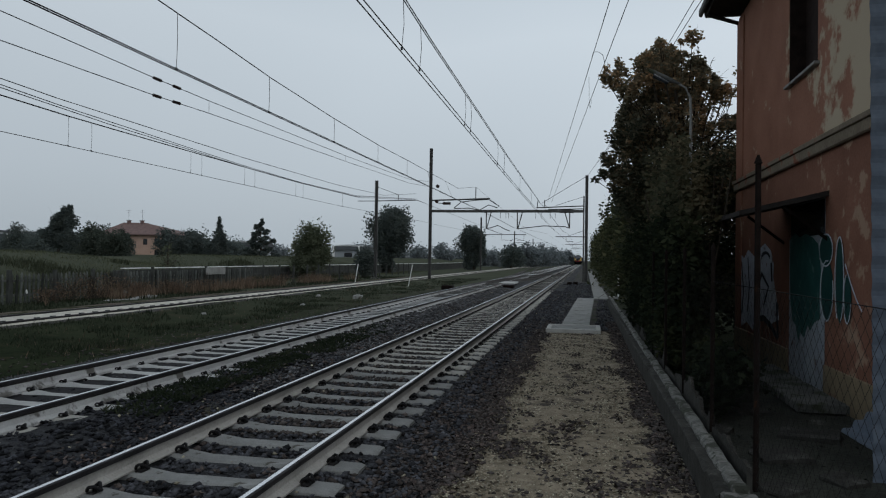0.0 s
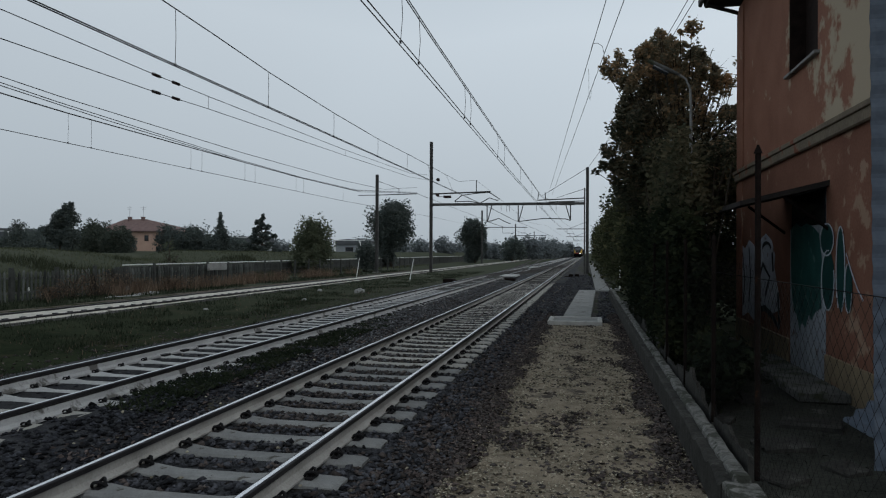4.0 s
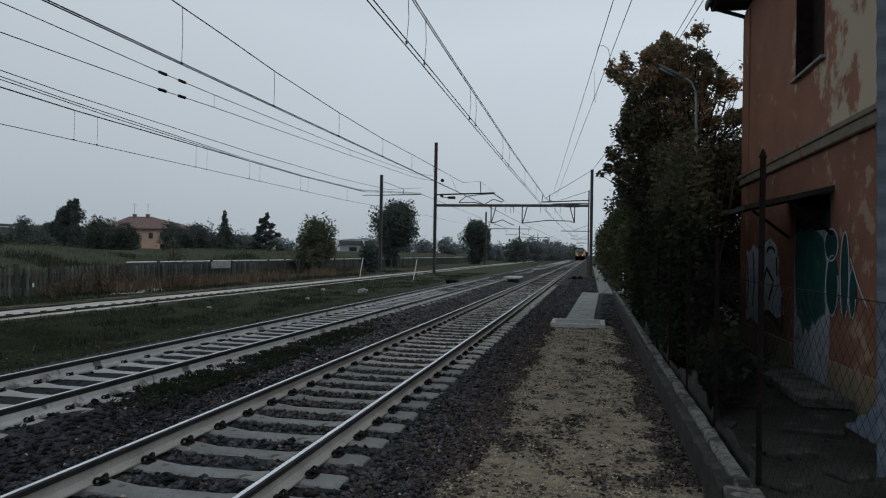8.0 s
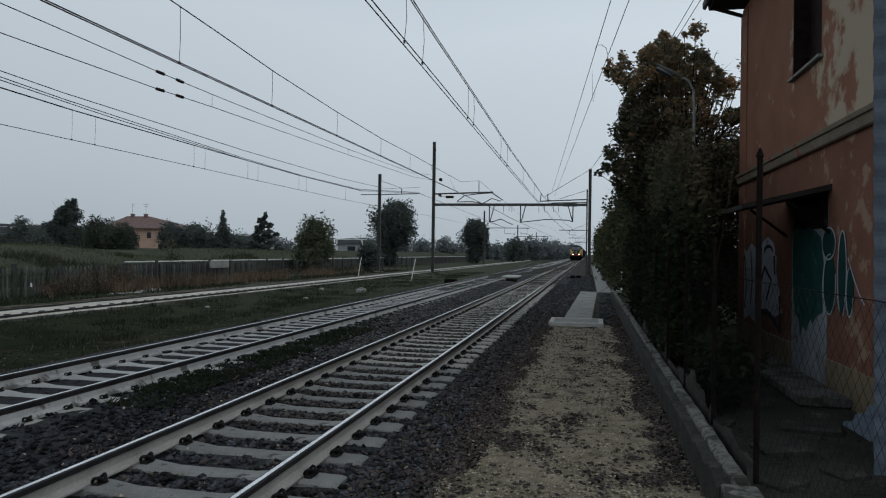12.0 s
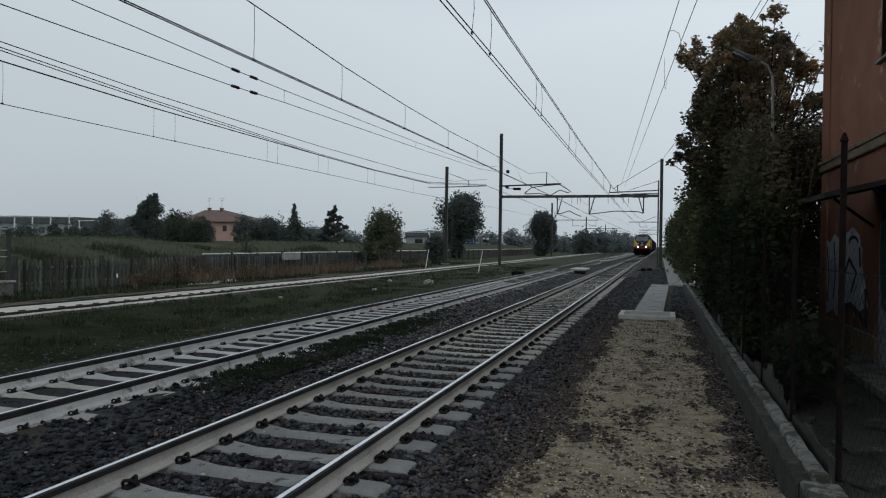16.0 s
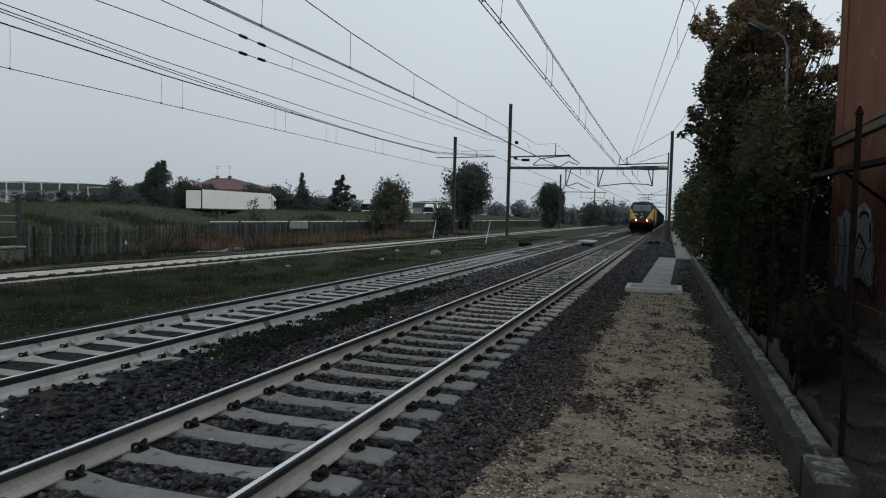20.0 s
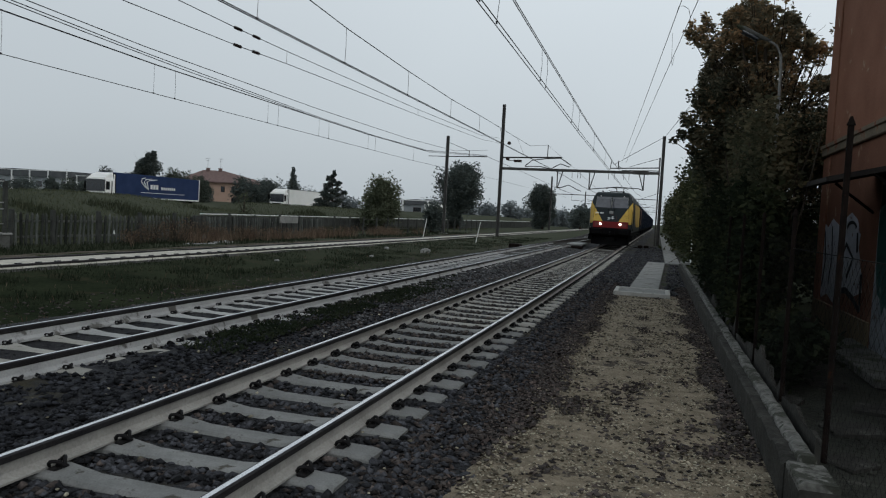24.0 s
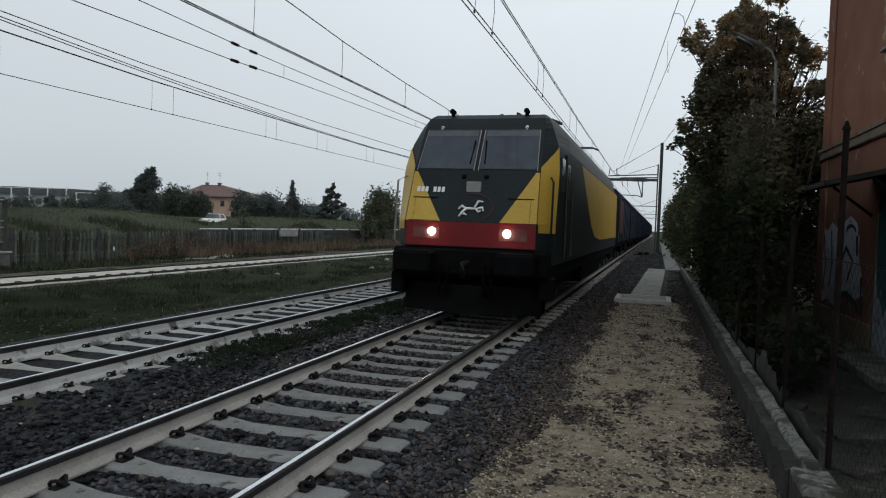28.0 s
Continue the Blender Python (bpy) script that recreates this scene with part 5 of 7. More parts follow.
def ballast_points(n, y1, rng, y0=2.2, power=1.9):
    x = rng.uniform(-5.6, 2.25, n)
    y = y0 + (y1 - y0) * rng.random(n) ** power
    z = np.where(x > 1.7, -0.235 - 0.12 * (x - 1.7), np.where(x < -5.1, -0.235 - 0.2 * (-5.1 - x), np.where((x > -2.75) & (x < -1.85), -0.186, -0.22))) + rng.uniform(-0.02, 0.02, n)
    ok = np.ones(n, bool)
    for c, first in ((0.0, 5.45), (-3.57, 5.2)):
        on = (np.abs(x - c) < 1.17) & (np.abs((y - first + 0.3) % 0.6 - 0.3) < 0.16)
        rail = np.abs(np.abs(x - c) - 0.75) < 0.1
        ok &= ~(on | rail)
    ok &= ~((np.abs(x + 3.57) < 0.68) & (rng.random(n) < 0.85))
    ok &= ~((x > 1.85 + 0.1 * np.sin(y * 3.1)) & (y < 5.6))
    return np.stack([x, y, z], 1)[ok]


bp = ballast_points(94000, 44, rng)
rusty, bp = bp[int(len(bp) * 0.86):], bp[: int(len(bp) * 0.86)]
between = (bp[:, 0] < -1.2 + 0.15 * np.sin(bp[:, 1] * 2.3)) & (bp[:, 1] < 12 + 3 * np.sin(bp[:, 0] * 5))
rusty = rusty[(rusty[:, 0] > -1.2) | (rusty[:, 1] > 9)]
# paler stones farther off: their brightness at a distance put into colour
dusty = ~between & (bp[:, 1] > 10.5 + 2.5 * np.sin(bp[:, 0] * 3 + bp[:, 1])) & (bp[:, 0] < 1.2)
stones("loose dark grey ballast stones round the sleepers", bp[~between & ~dusty], 0.033, M_STONE, rng)
stones("paler grey ballast stones farther along both tracks", bp[dusty], 0.036, M_STONE_FAR, rng)
stones("darker ballast stones between the tracks", bp[between], 0.032, M_STONE_DARK, rng)
stones("loose rust-stained ballast stones round the sleepers", rusty, 0.036, M_STONE_RUST, rng)


n = 1300
px_, py_ = rng.normal(-1.35, 0.28, n), 5.5 + 28 * rng.random(n) ** 1.5
flakes("brown dead leaves in the ballast between the tracks", np.stack([px_, py_, np.full(n, -0.185)], 1), 0.024, M_LITTER, rng)
n = 9000
px_, py_ = rng.uniform(-0.62, 0.62, n), 7.0 + 40 * rng.random(n) ** 1.3
keep = np.abs((py_ - 5.4455 + 0.3) % 0.6 - 0.3) > 0.15
stones("dusty brown stones between the near rails", np.stack([px_, py_, np.full(n, -0.205)], 1)[keep], 0.028, M_STONE_BROWN, rng)
n = 5000
px_, py_ = -5.2 - 2.4 * rng.random(n) ** 1.4, 4 + 46 * rng.random(n) ** 1.5
pts = np.stack([px_, py_, np.array([max(ground_z(a, b), -0.3 if a > -5.9 else -9) for a, b in zip(px_, py_)])], 1)
stones("brown stones on the earthy shoulder beside the second track", pts[:1300], 0.03, M_STONE_BROWN, rng)
flakes("dead leaves on the earthy shoulder beside the second track", pts[3200:], 0.03, M_LITTER, rng)
stones("loose dark grey ballast stones farther back", ballast_points(9000, 2.25, rng, -5.0, 1.0), 0.05, M_STONE, rng)
bp = ballast_points(800, 40, rng)
bp[:, 2] += 0.03
stones("small pale chips among the ballast", bp, 0.02, M_PEBBLE, rng)


def litter_weight(x, y):
    """How thickly dead leaves lie at a place beside the path."""
    k = 0.35 * noise.noise(Vector((x * 1.3, y * 0.9, 5))) + 0.4 * noise.noise(Vector((x * 3.6, y * 2.2, 8)))
    left = smooth(2.35, 1.75, x + 0.25 * noise.noise(Vector((0, y * 0.7, 2))) + 0.3 * smooth(6.8, 4.8, y))
    right = smooth(3.55, 3.9, x + 0.3 * noise.noise(Vector((4, y * 0.6, 2)))) * smooth(4.5, 9.0, y)
    band = 0.24 * smooth(2.2, 0.0, abs(y - 7.6)) + 0.06
    return max(left, right, band * 0.8) + k - 0.12


n = 95000
px_, py_ = rng.uniform(1.25, 4.0, n), 2.2 + 20 * rng.random(n) ** 1.6
keep = np.array([litter_weight(a, b) > 0.55 * c + 0.05 for a, b, c in zip(px_, py_, rng.random(n))])
pts = np.stack([px_, py_, np.where(px_ < 1.9, -0.222, -0.195)], 1)[keep]
flakes("brown dead leaves lying along the path edges", pts[: int(len(pts) * 0.6)], 0.024, M_LITTER, rng)
stones("brown stones among the leaves beside the path", pts[int(len(pts) * 0.6):], 0.023, M_STONE_BROWN, rng, 0.6)
n = 24000
px_, py_ = rng.uniform(1.9, 3.99, n), 2.2 + 16.5 * rng.random(n) ** 1.7
qx_, qy_ = rng.uniform(1.9, 3.99, 9000), rng.uniform(-7.5, 2.2, 9000)
stones("small pale pebbles on the trodden path farther back", np.stack([qx_, qy_, np.full(9000, -0.2)], 1), 0.014, M_PEBBLE, rng, 0.6)
keep = np.array([litter_weight(c, d) > 0.55 * e + 0.05 for c, d, e in zip(qx_, qy_, rng.random(9000))])
flakes("brown dead leaves on the path farther back", np.stack([qx_, qy_, np.full(9000, -0.195)], 1)[keep], 0.024, M_LITTER, rng)
stones("small pale pebbles on the trodden path", np.stack([px_, py_, np.full(n, -0.2)], 1), 0.01, M_PEBBLE, rng, 0.6)
n = 9000
px_, py_ = rng.uniform(1.9, 3.99, n), 2.2 + 16.5 * rng.random(n) ** 1.7
stones("crumbled beige stones on the trodden path", np.stack([px_, py_, np.full(n, -0.2)], 1), 0.017, M_CRUMB, rng, 0.6)
n = 1500
px_, py_ = rng.uniform(1.9, 3.99, n), 2.2 + 16.5 * rng.random(n) ** 1.5
stones("dark single stones on the trodden path", np.stack([px_, py_, np.full(n, -0.2)], 1), 0.022, M_STONE_BROWN, rng, 0.6)
n = 9000
px_, py_ = rng.uniform(1.75, 4.3, n), 19.6 + 42 * rng.random(n) ** 1.4
keep = (np.abs(px_ - 2.85 - 0.02 * (py_ - 20)) > 0.5) & (py_ < 35.2) | (px_ < 3.45) & (py_ >= 35.2)
stones("dark stones on the earth beside the slabs", np.stack([px_, py_, np.full(n, -0.225)], 1)[keep], 0.036, M_STONE, rng)
n = 1500
px_, py_ = rng.uniform(4.4, 6.3, n), rng.uniform(4, 15, n)
flakes("dead leaves and scraps on the dark yard", np.stack([px_, py_, np.full(n, -0.25)], 1), 0.022, M_YARD, rng)


# ---- distant houses ----
M_OCHRE = surface("ochre_render", (0.38, 0.255, 0.195), (0.5, 0.345, 0.27), scale=0.6, fine=6, bump=0.1)
M_TILE = surface("red_roof_tiles", (0.125, 0.085, 0.079), (0.205, 0.142, 0.13), scale=1.5, fine=14, bump=0.4)
M_DARKGLASS = surface("dark_window_glass", (0.012, 0.014, 0.017), (0.03, 0.034, 0.04), rough=0.12, bump=0, spec=0.8)
M_SHUTTER = surface("brown_shutter", (0.05, 0.03, 0.022), (0.1, 0.06, 0.042), bump=0.2)
M_SHED = surface("grey_shed_panel", (0.22, 0.24, 0.25), (0.36, 0.38, 0.39), scale=0.3, fine=5, bump=0.1)
M_SHEDROOF = surface("dark_shed_roof", (0.06, 0.065, 0.07), (0.12, 0.125, 0.13), scale=0.4, fine=5, bump=0.1)


def far_window(parent, x, z, w, h, y):
    win = part("window", Shape().box(x - w / 2 - 0.06, x + w / 2 + 0.06, y - 0.04, y + 0.1, z - 0.06, z + h + 0.06), M_SHUTTER, parent)
    part("pane", Shape().box(x - w / 2, x + w / 2, y - 0.055, y - 0.03, z, z + h), M_DARKGLASS, win)


house = thing("yellow_house", "ochre two-storey house with a hipped red tile roof", "house", pose(-100.9, 150, 1.0, 0, 0, 9))
part("wall", Shape().box(-9.2, 9.2, 0, 11, -0.5, 5.3, 0.02), M_OCHRE, house)
part("roof", Shape().add([(-10.4, -1, 5.2), (10.4, -1, 5.2), (10.4, 12, 5.2), (-10.4, 12, 5.2), (-10.4, -1, 5.4), (10.4, -1, 5.4), (10.4, 12, 5.4), (-10.4, 12, 5.4), (-6.9, 5.5, 8.4), (-1.4, 5.5, 8.4)],
                         [(0, 1, 2, 3), (0, 1, 5, 4), (1, 2, 6, 5), (2, 3, 7, 6), (3, 0, 4, 7), (4, 5, 9, 8), (6, 7, 8, 9), (5, 6, 9), (7, 4, 8)]), M_TILE, house, "hipped red tile roof")
for x in (-5.3, -2.0):
    part("chimney", Shape().box(x - 0.35, x + 0.35, 4.6, 5.3, 7.6, 8.9, 0.03).box(x - 0.45, x + 0.45, 4.5, 5.4, 8.8, 8.95), M_TILE, house)
for x, z in ((-6, 3.0), (-3, 3.0), (1.2, 3.0), (3.9, 3.0), (6.6, 3.0), (-6, 0.3), (-3, 0.3), (4, 0.3), (6.6, 0.3)):
    far_window(house, x, z, 0.9, 1.3, 0)
for x in (-5.4, -2.0):
    part("antenna", Shape().tube([(x, 5, 8), (x, 5, 11.6)], 0.03, 4).tube([(x - 0.7, 5, 11.3), (x + 0.7, 5, 11.3)], 0.022, 4).tube([(x - 0.45, 5, 10.8), (x + 0.45, 5, 10.8)], 0.022, 4), M_STEEL, house)

for label, x0, x1, y, z0, z1, d in (("long grey industrial shed with a dark roof band", -222, -176, 180, 0.5, 8.6, 30), ("pale industrial shed with an open bay", -175, -161, 182, 0.5, 7.5, 20),
                                    ("grey flat-roofed industrial building far away", -67, -58.6, 190, 0.0, 5.0, 14), ("white low shed far behind the conifers", -99.4, -92, 190, 0.5, 5.8, 12)):
    sh = thing("shed", label, "industrial building", pose(0, y, 0), group="distant buildings")
    part("wall", Shape().box(x0, x1, 0, d, z0 - 1, z1 - 0.25 * (z1 - z0), 0.03), M_SHED, sh)
    part("roof", Shape().sweep([(x0 - 0.5, z1 - 0.27 * (z1 - z0)), (x1 + 0.5, z1 - 0.27 * (z1 - z0)), (x1 + 0.5, z1 - 0.1), ((x0 + x1) / 2, z1 + 0.25), (x0 - 0.5, z1 - 0.1)], [-0.6, d + 0.6]), M_SHEDROOF, sh)
    part("eaves_strip", Shape().box(x0 - 0.55, x1 + 0.55, -0.7, -0.62, z1 - 0.22, z1 - 0.02), M_WHITE, sh)
    for i in range(int((x1 - x0) / 7.5) + 1):
        part("pilaster", Shape().box(x0 + 7.5 * i - 0.25, x0 + 7.5 * i + 0.25, -0.75, -0.03, z0 - 0.5, z1 - 0.25, 0.03), M_WHITE, sh)
    k = int((x1 - x0) / 5)
    for i in range(k):
        x = x0 + (i + 0.5) * (x1 - x0) / k
        far_window(sh, x, z0 + 0.35 * (z1 - z0), 2.2, 0.22 * (z1 - z0), 0)

# ---- the old house and the fence beside the path ----
M_RED = surface("peeling_red_render", (0.207, 0.0954, 0.0625), (0.297, 0.143, 0.0954), scale=1.3, fine=25, bump=0.35, wear=(0.42, 0.345, 0.25), wear_scale=1.1, wear_amount=0.62)


def flaking_to_one_end(m, axis, start, reach, amount):
    """Lets the flaked plaster of a wall spread towards one end of it."""
    n, l = m.node_tree.nodes, m.node_tree.links
    edge = [k for k in n if k.type == "MAP_RANGE" and abs(k.inputs["From Max"].default_value - k.inputs["From Min"].default_value - 0.06) < 1e-4][0]
    old_link = edge.inputs["Value"].links[0].from_socket
    tc, sep, ramp, add = n.new("ShaderNodeTexCoord"), n.new("ShaderNodeSeparateXYZ"), n.new("ShaderNodeMapRange"), n.new("ShaderNodeMath")
    l.new(tc.outputs["Object"], sep.inputs[0])
    l.new(sep.outputs[axis], ramp.inputs["Value"])
    ramp.inputs["From Min"].default_value, ramp.inputs["From Max"].default_value = start, start + reach
    ramp.inputs["To Max"].default_value = amount
    l.new(old_link, add.inputs[0])
    l.new(ramp.outputs[0], add.inputs[1])
    l.new(add.outputs[0], edge.inputs["Value"])


flaking_to_one_end(M_RED, "Y", 12.5, -2.0, 0.17)
flaking_to_one_end(M_RED, "Z", 5.5, -1.5, 0.05)
M_RED_LOW = surface("stained_red_render", (0.15, 0.069, 0.046), (0.24, 0.116, 0.078), scale=1.3, fine=25, bump=0.35, wear=(0.3, 0.2, 0.14), wear_scale=2.2, wear_amount=0.62)
flaking_to_one_end(M_RED_LOW, "Y", 12.6, -2.6, 0.085)
M_CREAM = surface("faded_cream_base", (0.15, 0.115, 0.075), (0.26, 0.205, 0.13), scale=2, fine=25, bump=0.3, wear=(0.2, 0.1, 0.07), wear_scale=1.5, wear_amount=0.6)
M_CORNICE = surface("dirty_stone_band", (0.12, 0.095, 0.07), (0.23, 0.19, 0.14), scale=2, fine=25, bump=0.3, wear=(0.2, 0.08, 0.05), wear_scale=2, wear_amount=0.58)
M_DOOR = surface("pale_blue_grey_door", (0.2, 0.22, 0.25), (0.36, 0.385, 0.42), scale=2, fine=25, bump=0.2, wear=(0.13, 0.1, 0.09), wear_scale=2.5, wear_amount=0.6)
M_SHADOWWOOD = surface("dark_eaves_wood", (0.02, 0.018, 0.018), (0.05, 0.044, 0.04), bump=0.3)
M_WINDOWDARK = surface("window_recess_dark", (0.012, 0.008, 0.007), (0.032, 0.021, 0.018), bump=0.3)
M_TEAL = surface("teal_spray_paint", (0.013, 0.052, 0.048), (0.03, 0.095, 0.086), scale=3, rough=0.6, bump=0.1, wear=(0.09, 0.15, 0.15), wear_scale=4, wear_amount=0.6)
M_DARKTEAL = surface("dark_teal_spray_paint", (0.008, 0.035, 0.032), (0.018, 0.06, 0.056), scale=3, rough=0.6, bump=0.1)
M_SPRAYWHITE = surface("white_spray_paint", (0.3, 0.315, 0.36), (0.56, 0.58, 0.63), scale=3, rough=0.6, bump=0.1, wear=(0.17, 0.1, 0.09), wear_scale=5, wear_amount=0.6)
M_SPRAYBLACK = surface("black_spray_paint", (0.008, 0.008, 0.012), (0.02, 0.02, 0.026), scale=3, rough=0.6, bump=0.1)
M_SHEET = surface("blue_grey_corrugated_sheet", (0.101, 0.124, 0.159), (0.162, 0.189, 0.23), scale=1, fine=20, rough=0.6, bump=0.1)

HX = 6.45  # the plane of the front wall
old = thing("old_station_house", "abandoned two-storey house with peeling red render", "house", pose(HX, 0, -0.32))
# front wall with its door and window openings: (y0, y1, z0, z1) of the solid pieces
for y0, y1, z0, z1 in ((5.5, 11.05, 0, 3.66), (5.5, 11.05, 3.66, 7.6), (11.05, 12.85, 3.0, 3.66), (11.05, 12.85, 3.66, 5.02), (12.85, 17.1, 0, 3.66), (12.85, 17.1, 3.66, 5.02), (11.05, 11.45, 5.02, 7.6), (13.0, 17.1, 5.02, 7.6), (11.45, 13.0, 7.1, 7.6)):
    if y1 > y0:
        part("front_wall", Shape().box(0, 0.45, y0, y1, z0, z1), M_RED_LOW if z1 < 4 else M_RED, old, "stained red render" if z1 < 4 else "red render flaking to cream plaster")
part("end_wall", Shape().box(0.45, 9, 16.65, 17.1, 0, 7.6).box(0.45, 9, 5.5, 5.95, 0, 7.6), M_RED, old)
part("back_wall", Shape().box(8.55, 9, 5.95, 16.65, 0, 7.6), M_RED, old)
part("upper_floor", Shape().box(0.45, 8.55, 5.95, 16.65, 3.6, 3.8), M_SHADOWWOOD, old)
band = part("string_course", Shape().box(-0.07, 0.002, 5.4, 17.16, 3.62, 3.8, 0.02).box(-0.1, 0.002, 5.4, 17.2, 3.78, 3.86, 0.01), M_CORNICE, old, "moulded stone band")
part("base_course", Shape().box(-0.04, 0.002, 5.4, 11.0, -0.1, 0.56, 0.01).box(-0.04, 0.002, 12.9, 17.14, -0.1, 0.56, 0.01), M_CREAM, old, "faded cream base band")
part("corner_strip", Shape().box(-0.03, 0.002, 16.55, 17.13, 0.56, 3.58, 0.006).box(-0.03, 0.002, 16.5, 17.13, 3.87, 7.5, 0.006), M_RED, old)
door = part("door", Shape().box(0.012, 0.07, 11.05, 12.85, 0.02, 3.0, 0.005), M_DOOR, old, "pale blue-grey boarded door")
for i in range(6):
    part("board", Shape().box(-0.005, 0.012, 11.07 + i * 0.3, 11.35 + i * 0.3, 0.03, 2.4, 0.004), M_DOOR, door)
part("transom", Shape().box(0.0, 0.012, 11.1, 12.8, 2.43, 2.95), M_DARKGLASS, door)
# near-black boards set back in the opening stand in for its shaded inside
win = part("window", Shape().box(0.3, 0.36, 11.45, 13.0, 5.02, 7.1), M_SHADOWWOOD, old, "upper window with near-black boards for its dark inside")
part("window_sill", Shape().box(-0.08, 0.1, 11.36, 13.02, 4.985, 5.035, 0.006), M_CONCRETE, win, "thin pale stone sill")
part("window_lining", Shape().box(0.01, 0.3, 12.965, 12.998, 5.037, 7.098), M_WINDOWDARK, win)
for k in (0, 1):
    part("shutter", Shape().box(0.26, 0.3, 11.47 + k * 0.765, 12.22 + k * 0.765, 5.06, 7.08, 0.01), M_WINDOWDARK, win)
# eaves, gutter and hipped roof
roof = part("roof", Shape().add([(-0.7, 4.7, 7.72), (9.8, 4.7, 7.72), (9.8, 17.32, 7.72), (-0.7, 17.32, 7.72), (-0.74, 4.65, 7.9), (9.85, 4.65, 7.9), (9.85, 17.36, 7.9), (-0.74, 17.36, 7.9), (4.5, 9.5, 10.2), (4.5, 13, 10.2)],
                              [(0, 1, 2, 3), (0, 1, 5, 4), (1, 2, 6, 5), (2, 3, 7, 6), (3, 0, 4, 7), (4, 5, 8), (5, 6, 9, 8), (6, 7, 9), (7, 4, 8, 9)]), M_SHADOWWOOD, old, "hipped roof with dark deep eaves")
part("gutter", Shape().sweep([(-0.83, 7.81), (-0.8, 7.78), (-0.76, 7.78), (-0.745, 7.81), (-0.745, 7.93), (-0.76, 7.93), (-0.765, 7.83), (-0.81, 7.83), (-0.82, 7.93), (-0.835, 7.93)], [4.6, 17.42]), M_STEEL, roof)
part("eaves_bracket", Shape().tube([(0.02, 17.05, 7.46), (-0.68, 17.05, 7.7)], 0.045, 6), M_SHADOWWOOD, old)
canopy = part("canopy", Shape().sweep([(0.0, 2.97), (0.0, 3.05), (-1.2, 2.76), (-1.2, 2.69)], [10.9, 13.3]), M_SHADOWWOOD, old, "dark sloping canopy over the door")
for y in (10.95, 13.2):
    part("brace", Shape().tube([(0.0, y, 2.35), (-0.6, y, 2.82)], 0.025, 6), M_IRON, canopy)


def strokes(name, paths, r, material, parent, x):
    """Sprayed lines on the wall, each one flat ribbon 6 mm thick. paths: lists of (y, z)."""
    for path in paths:
        pts = [Vector(p) for p in path]
        left, right = [], []
        for i, p in enumerate(pts):
            d = (pts[min(i + 1, len(pts) - 1)] - pts[max(i - 1, 0)]).normalized()
            if i == 0 or i == len(pts) - 1:
                p = p + d * r * (0.6 if i else -0.6)
            w = r * (0.9 + 0.14 * math.sin(7.3 * i + 3 * p.x))
            left.append((p.x - d.y * w, p.y + d.x * w))
            right.append((p.x + d.y * w, p.y - d.x * w))
        n = len(pts)
        v = [(x + k, a, b) for k in (0, 0.006) for a, b in left + right]
        f = []
        for i in range(n - 1):
            for o in (0, 2 * n):
                f.append((o + i, o + i + 1, o + n + i + 1, o + n + i))
            for o in (0, n):
                f.append((o + i, o + i + 1, o + 2 * n + i + 1, o + 2 * n + i))
        for i in (0, n - 1):
            f.append((i, n + i, 3 * n + i, 2 * n + i))
        part(name, Shape().add(v, f), material, parent)


def oval(yc, zc, ry, rz, a0=0, a1=360, n=12):
    return [(yc + ry * math.cos(radians(a0 + (a1 - a0) * i / n)), zc + rz * math.sin(radians(a0 + (a1 - a0) * i / n))) for i in range(n + 1)]


# teal lettering-like shapes with white outlines, and a white and black piece by the corner
def patch(name, outline, material, parent, x, label=""):
    """A sprayed area on the wall, 5 mm thick, of an outline of (y, z)."""
    n = len(outline)
    v = [(x + k, a, b) for k in (0, 0.005) for a, b in outline]
    part(name, Shape().add(v, [tuple(range(n)), tuple(range(n, 2 * n))] + [(i, (i + 1) % n, n + (i + 1) % n, n + i) for i in range(n)]), material, parent, label)


patch("teal_ground", [(12.78, 2.42), (12.5, 2.5), (12.25, 2.42), (11.95, 2.47), (11.6, 2.4), (11.35, 2.3), (11.2, 1.9), (11.28, 1.5), (11.22, 1.2), (11.5, 1.12), (11.7, 0.98), (11.82, 1.06), (12.0, 0.84), (12.2, 0.9), (12.3, 0.76), (12.45, 1.0), (12.62, 1.06), (12.74, 1.35), (12.8, 1.9)], M_TEAL, old, -0.012, "teal sprayed ground")
patch("dark_letter", oval(10.98, 2.2, 0.28, 0.22)[:-1], M_DARKTEAL, old, -0.012)
patch("dark_letter", oval(10.93, 1.62, 0.26, 0.42)[:-1], M_DARKTEAL, old, -0.013)
patch("dark_letter", oval(10.42, 1.78, 0.16, 0.58)[:-1], M_DARKTEAL, old, -0.012)
patch("dark_letter", oval(10.12, 1.55, 0.12, 0.32)[:-1], M_DARKTEAL, old, -0.013)
strokes("white_outline", [oval(10.98, 2.2, 0.29, 0.23, 20, 330, 16), oval(10.93, 1.62, 0.27, 0.43, -200, 100, 16), oval(10.42, 1.78, 0.17, 0.59, -60, 250, 18), oval(10.12, 1.55, 0.13, 0.33, -170, 70, 12), [(10.2, 2.0), (10.0, 1.75), (9.8, 1.55), (9.62, 1.42)]], 0.011, M_SPRAYWHITE, old, -0.02)
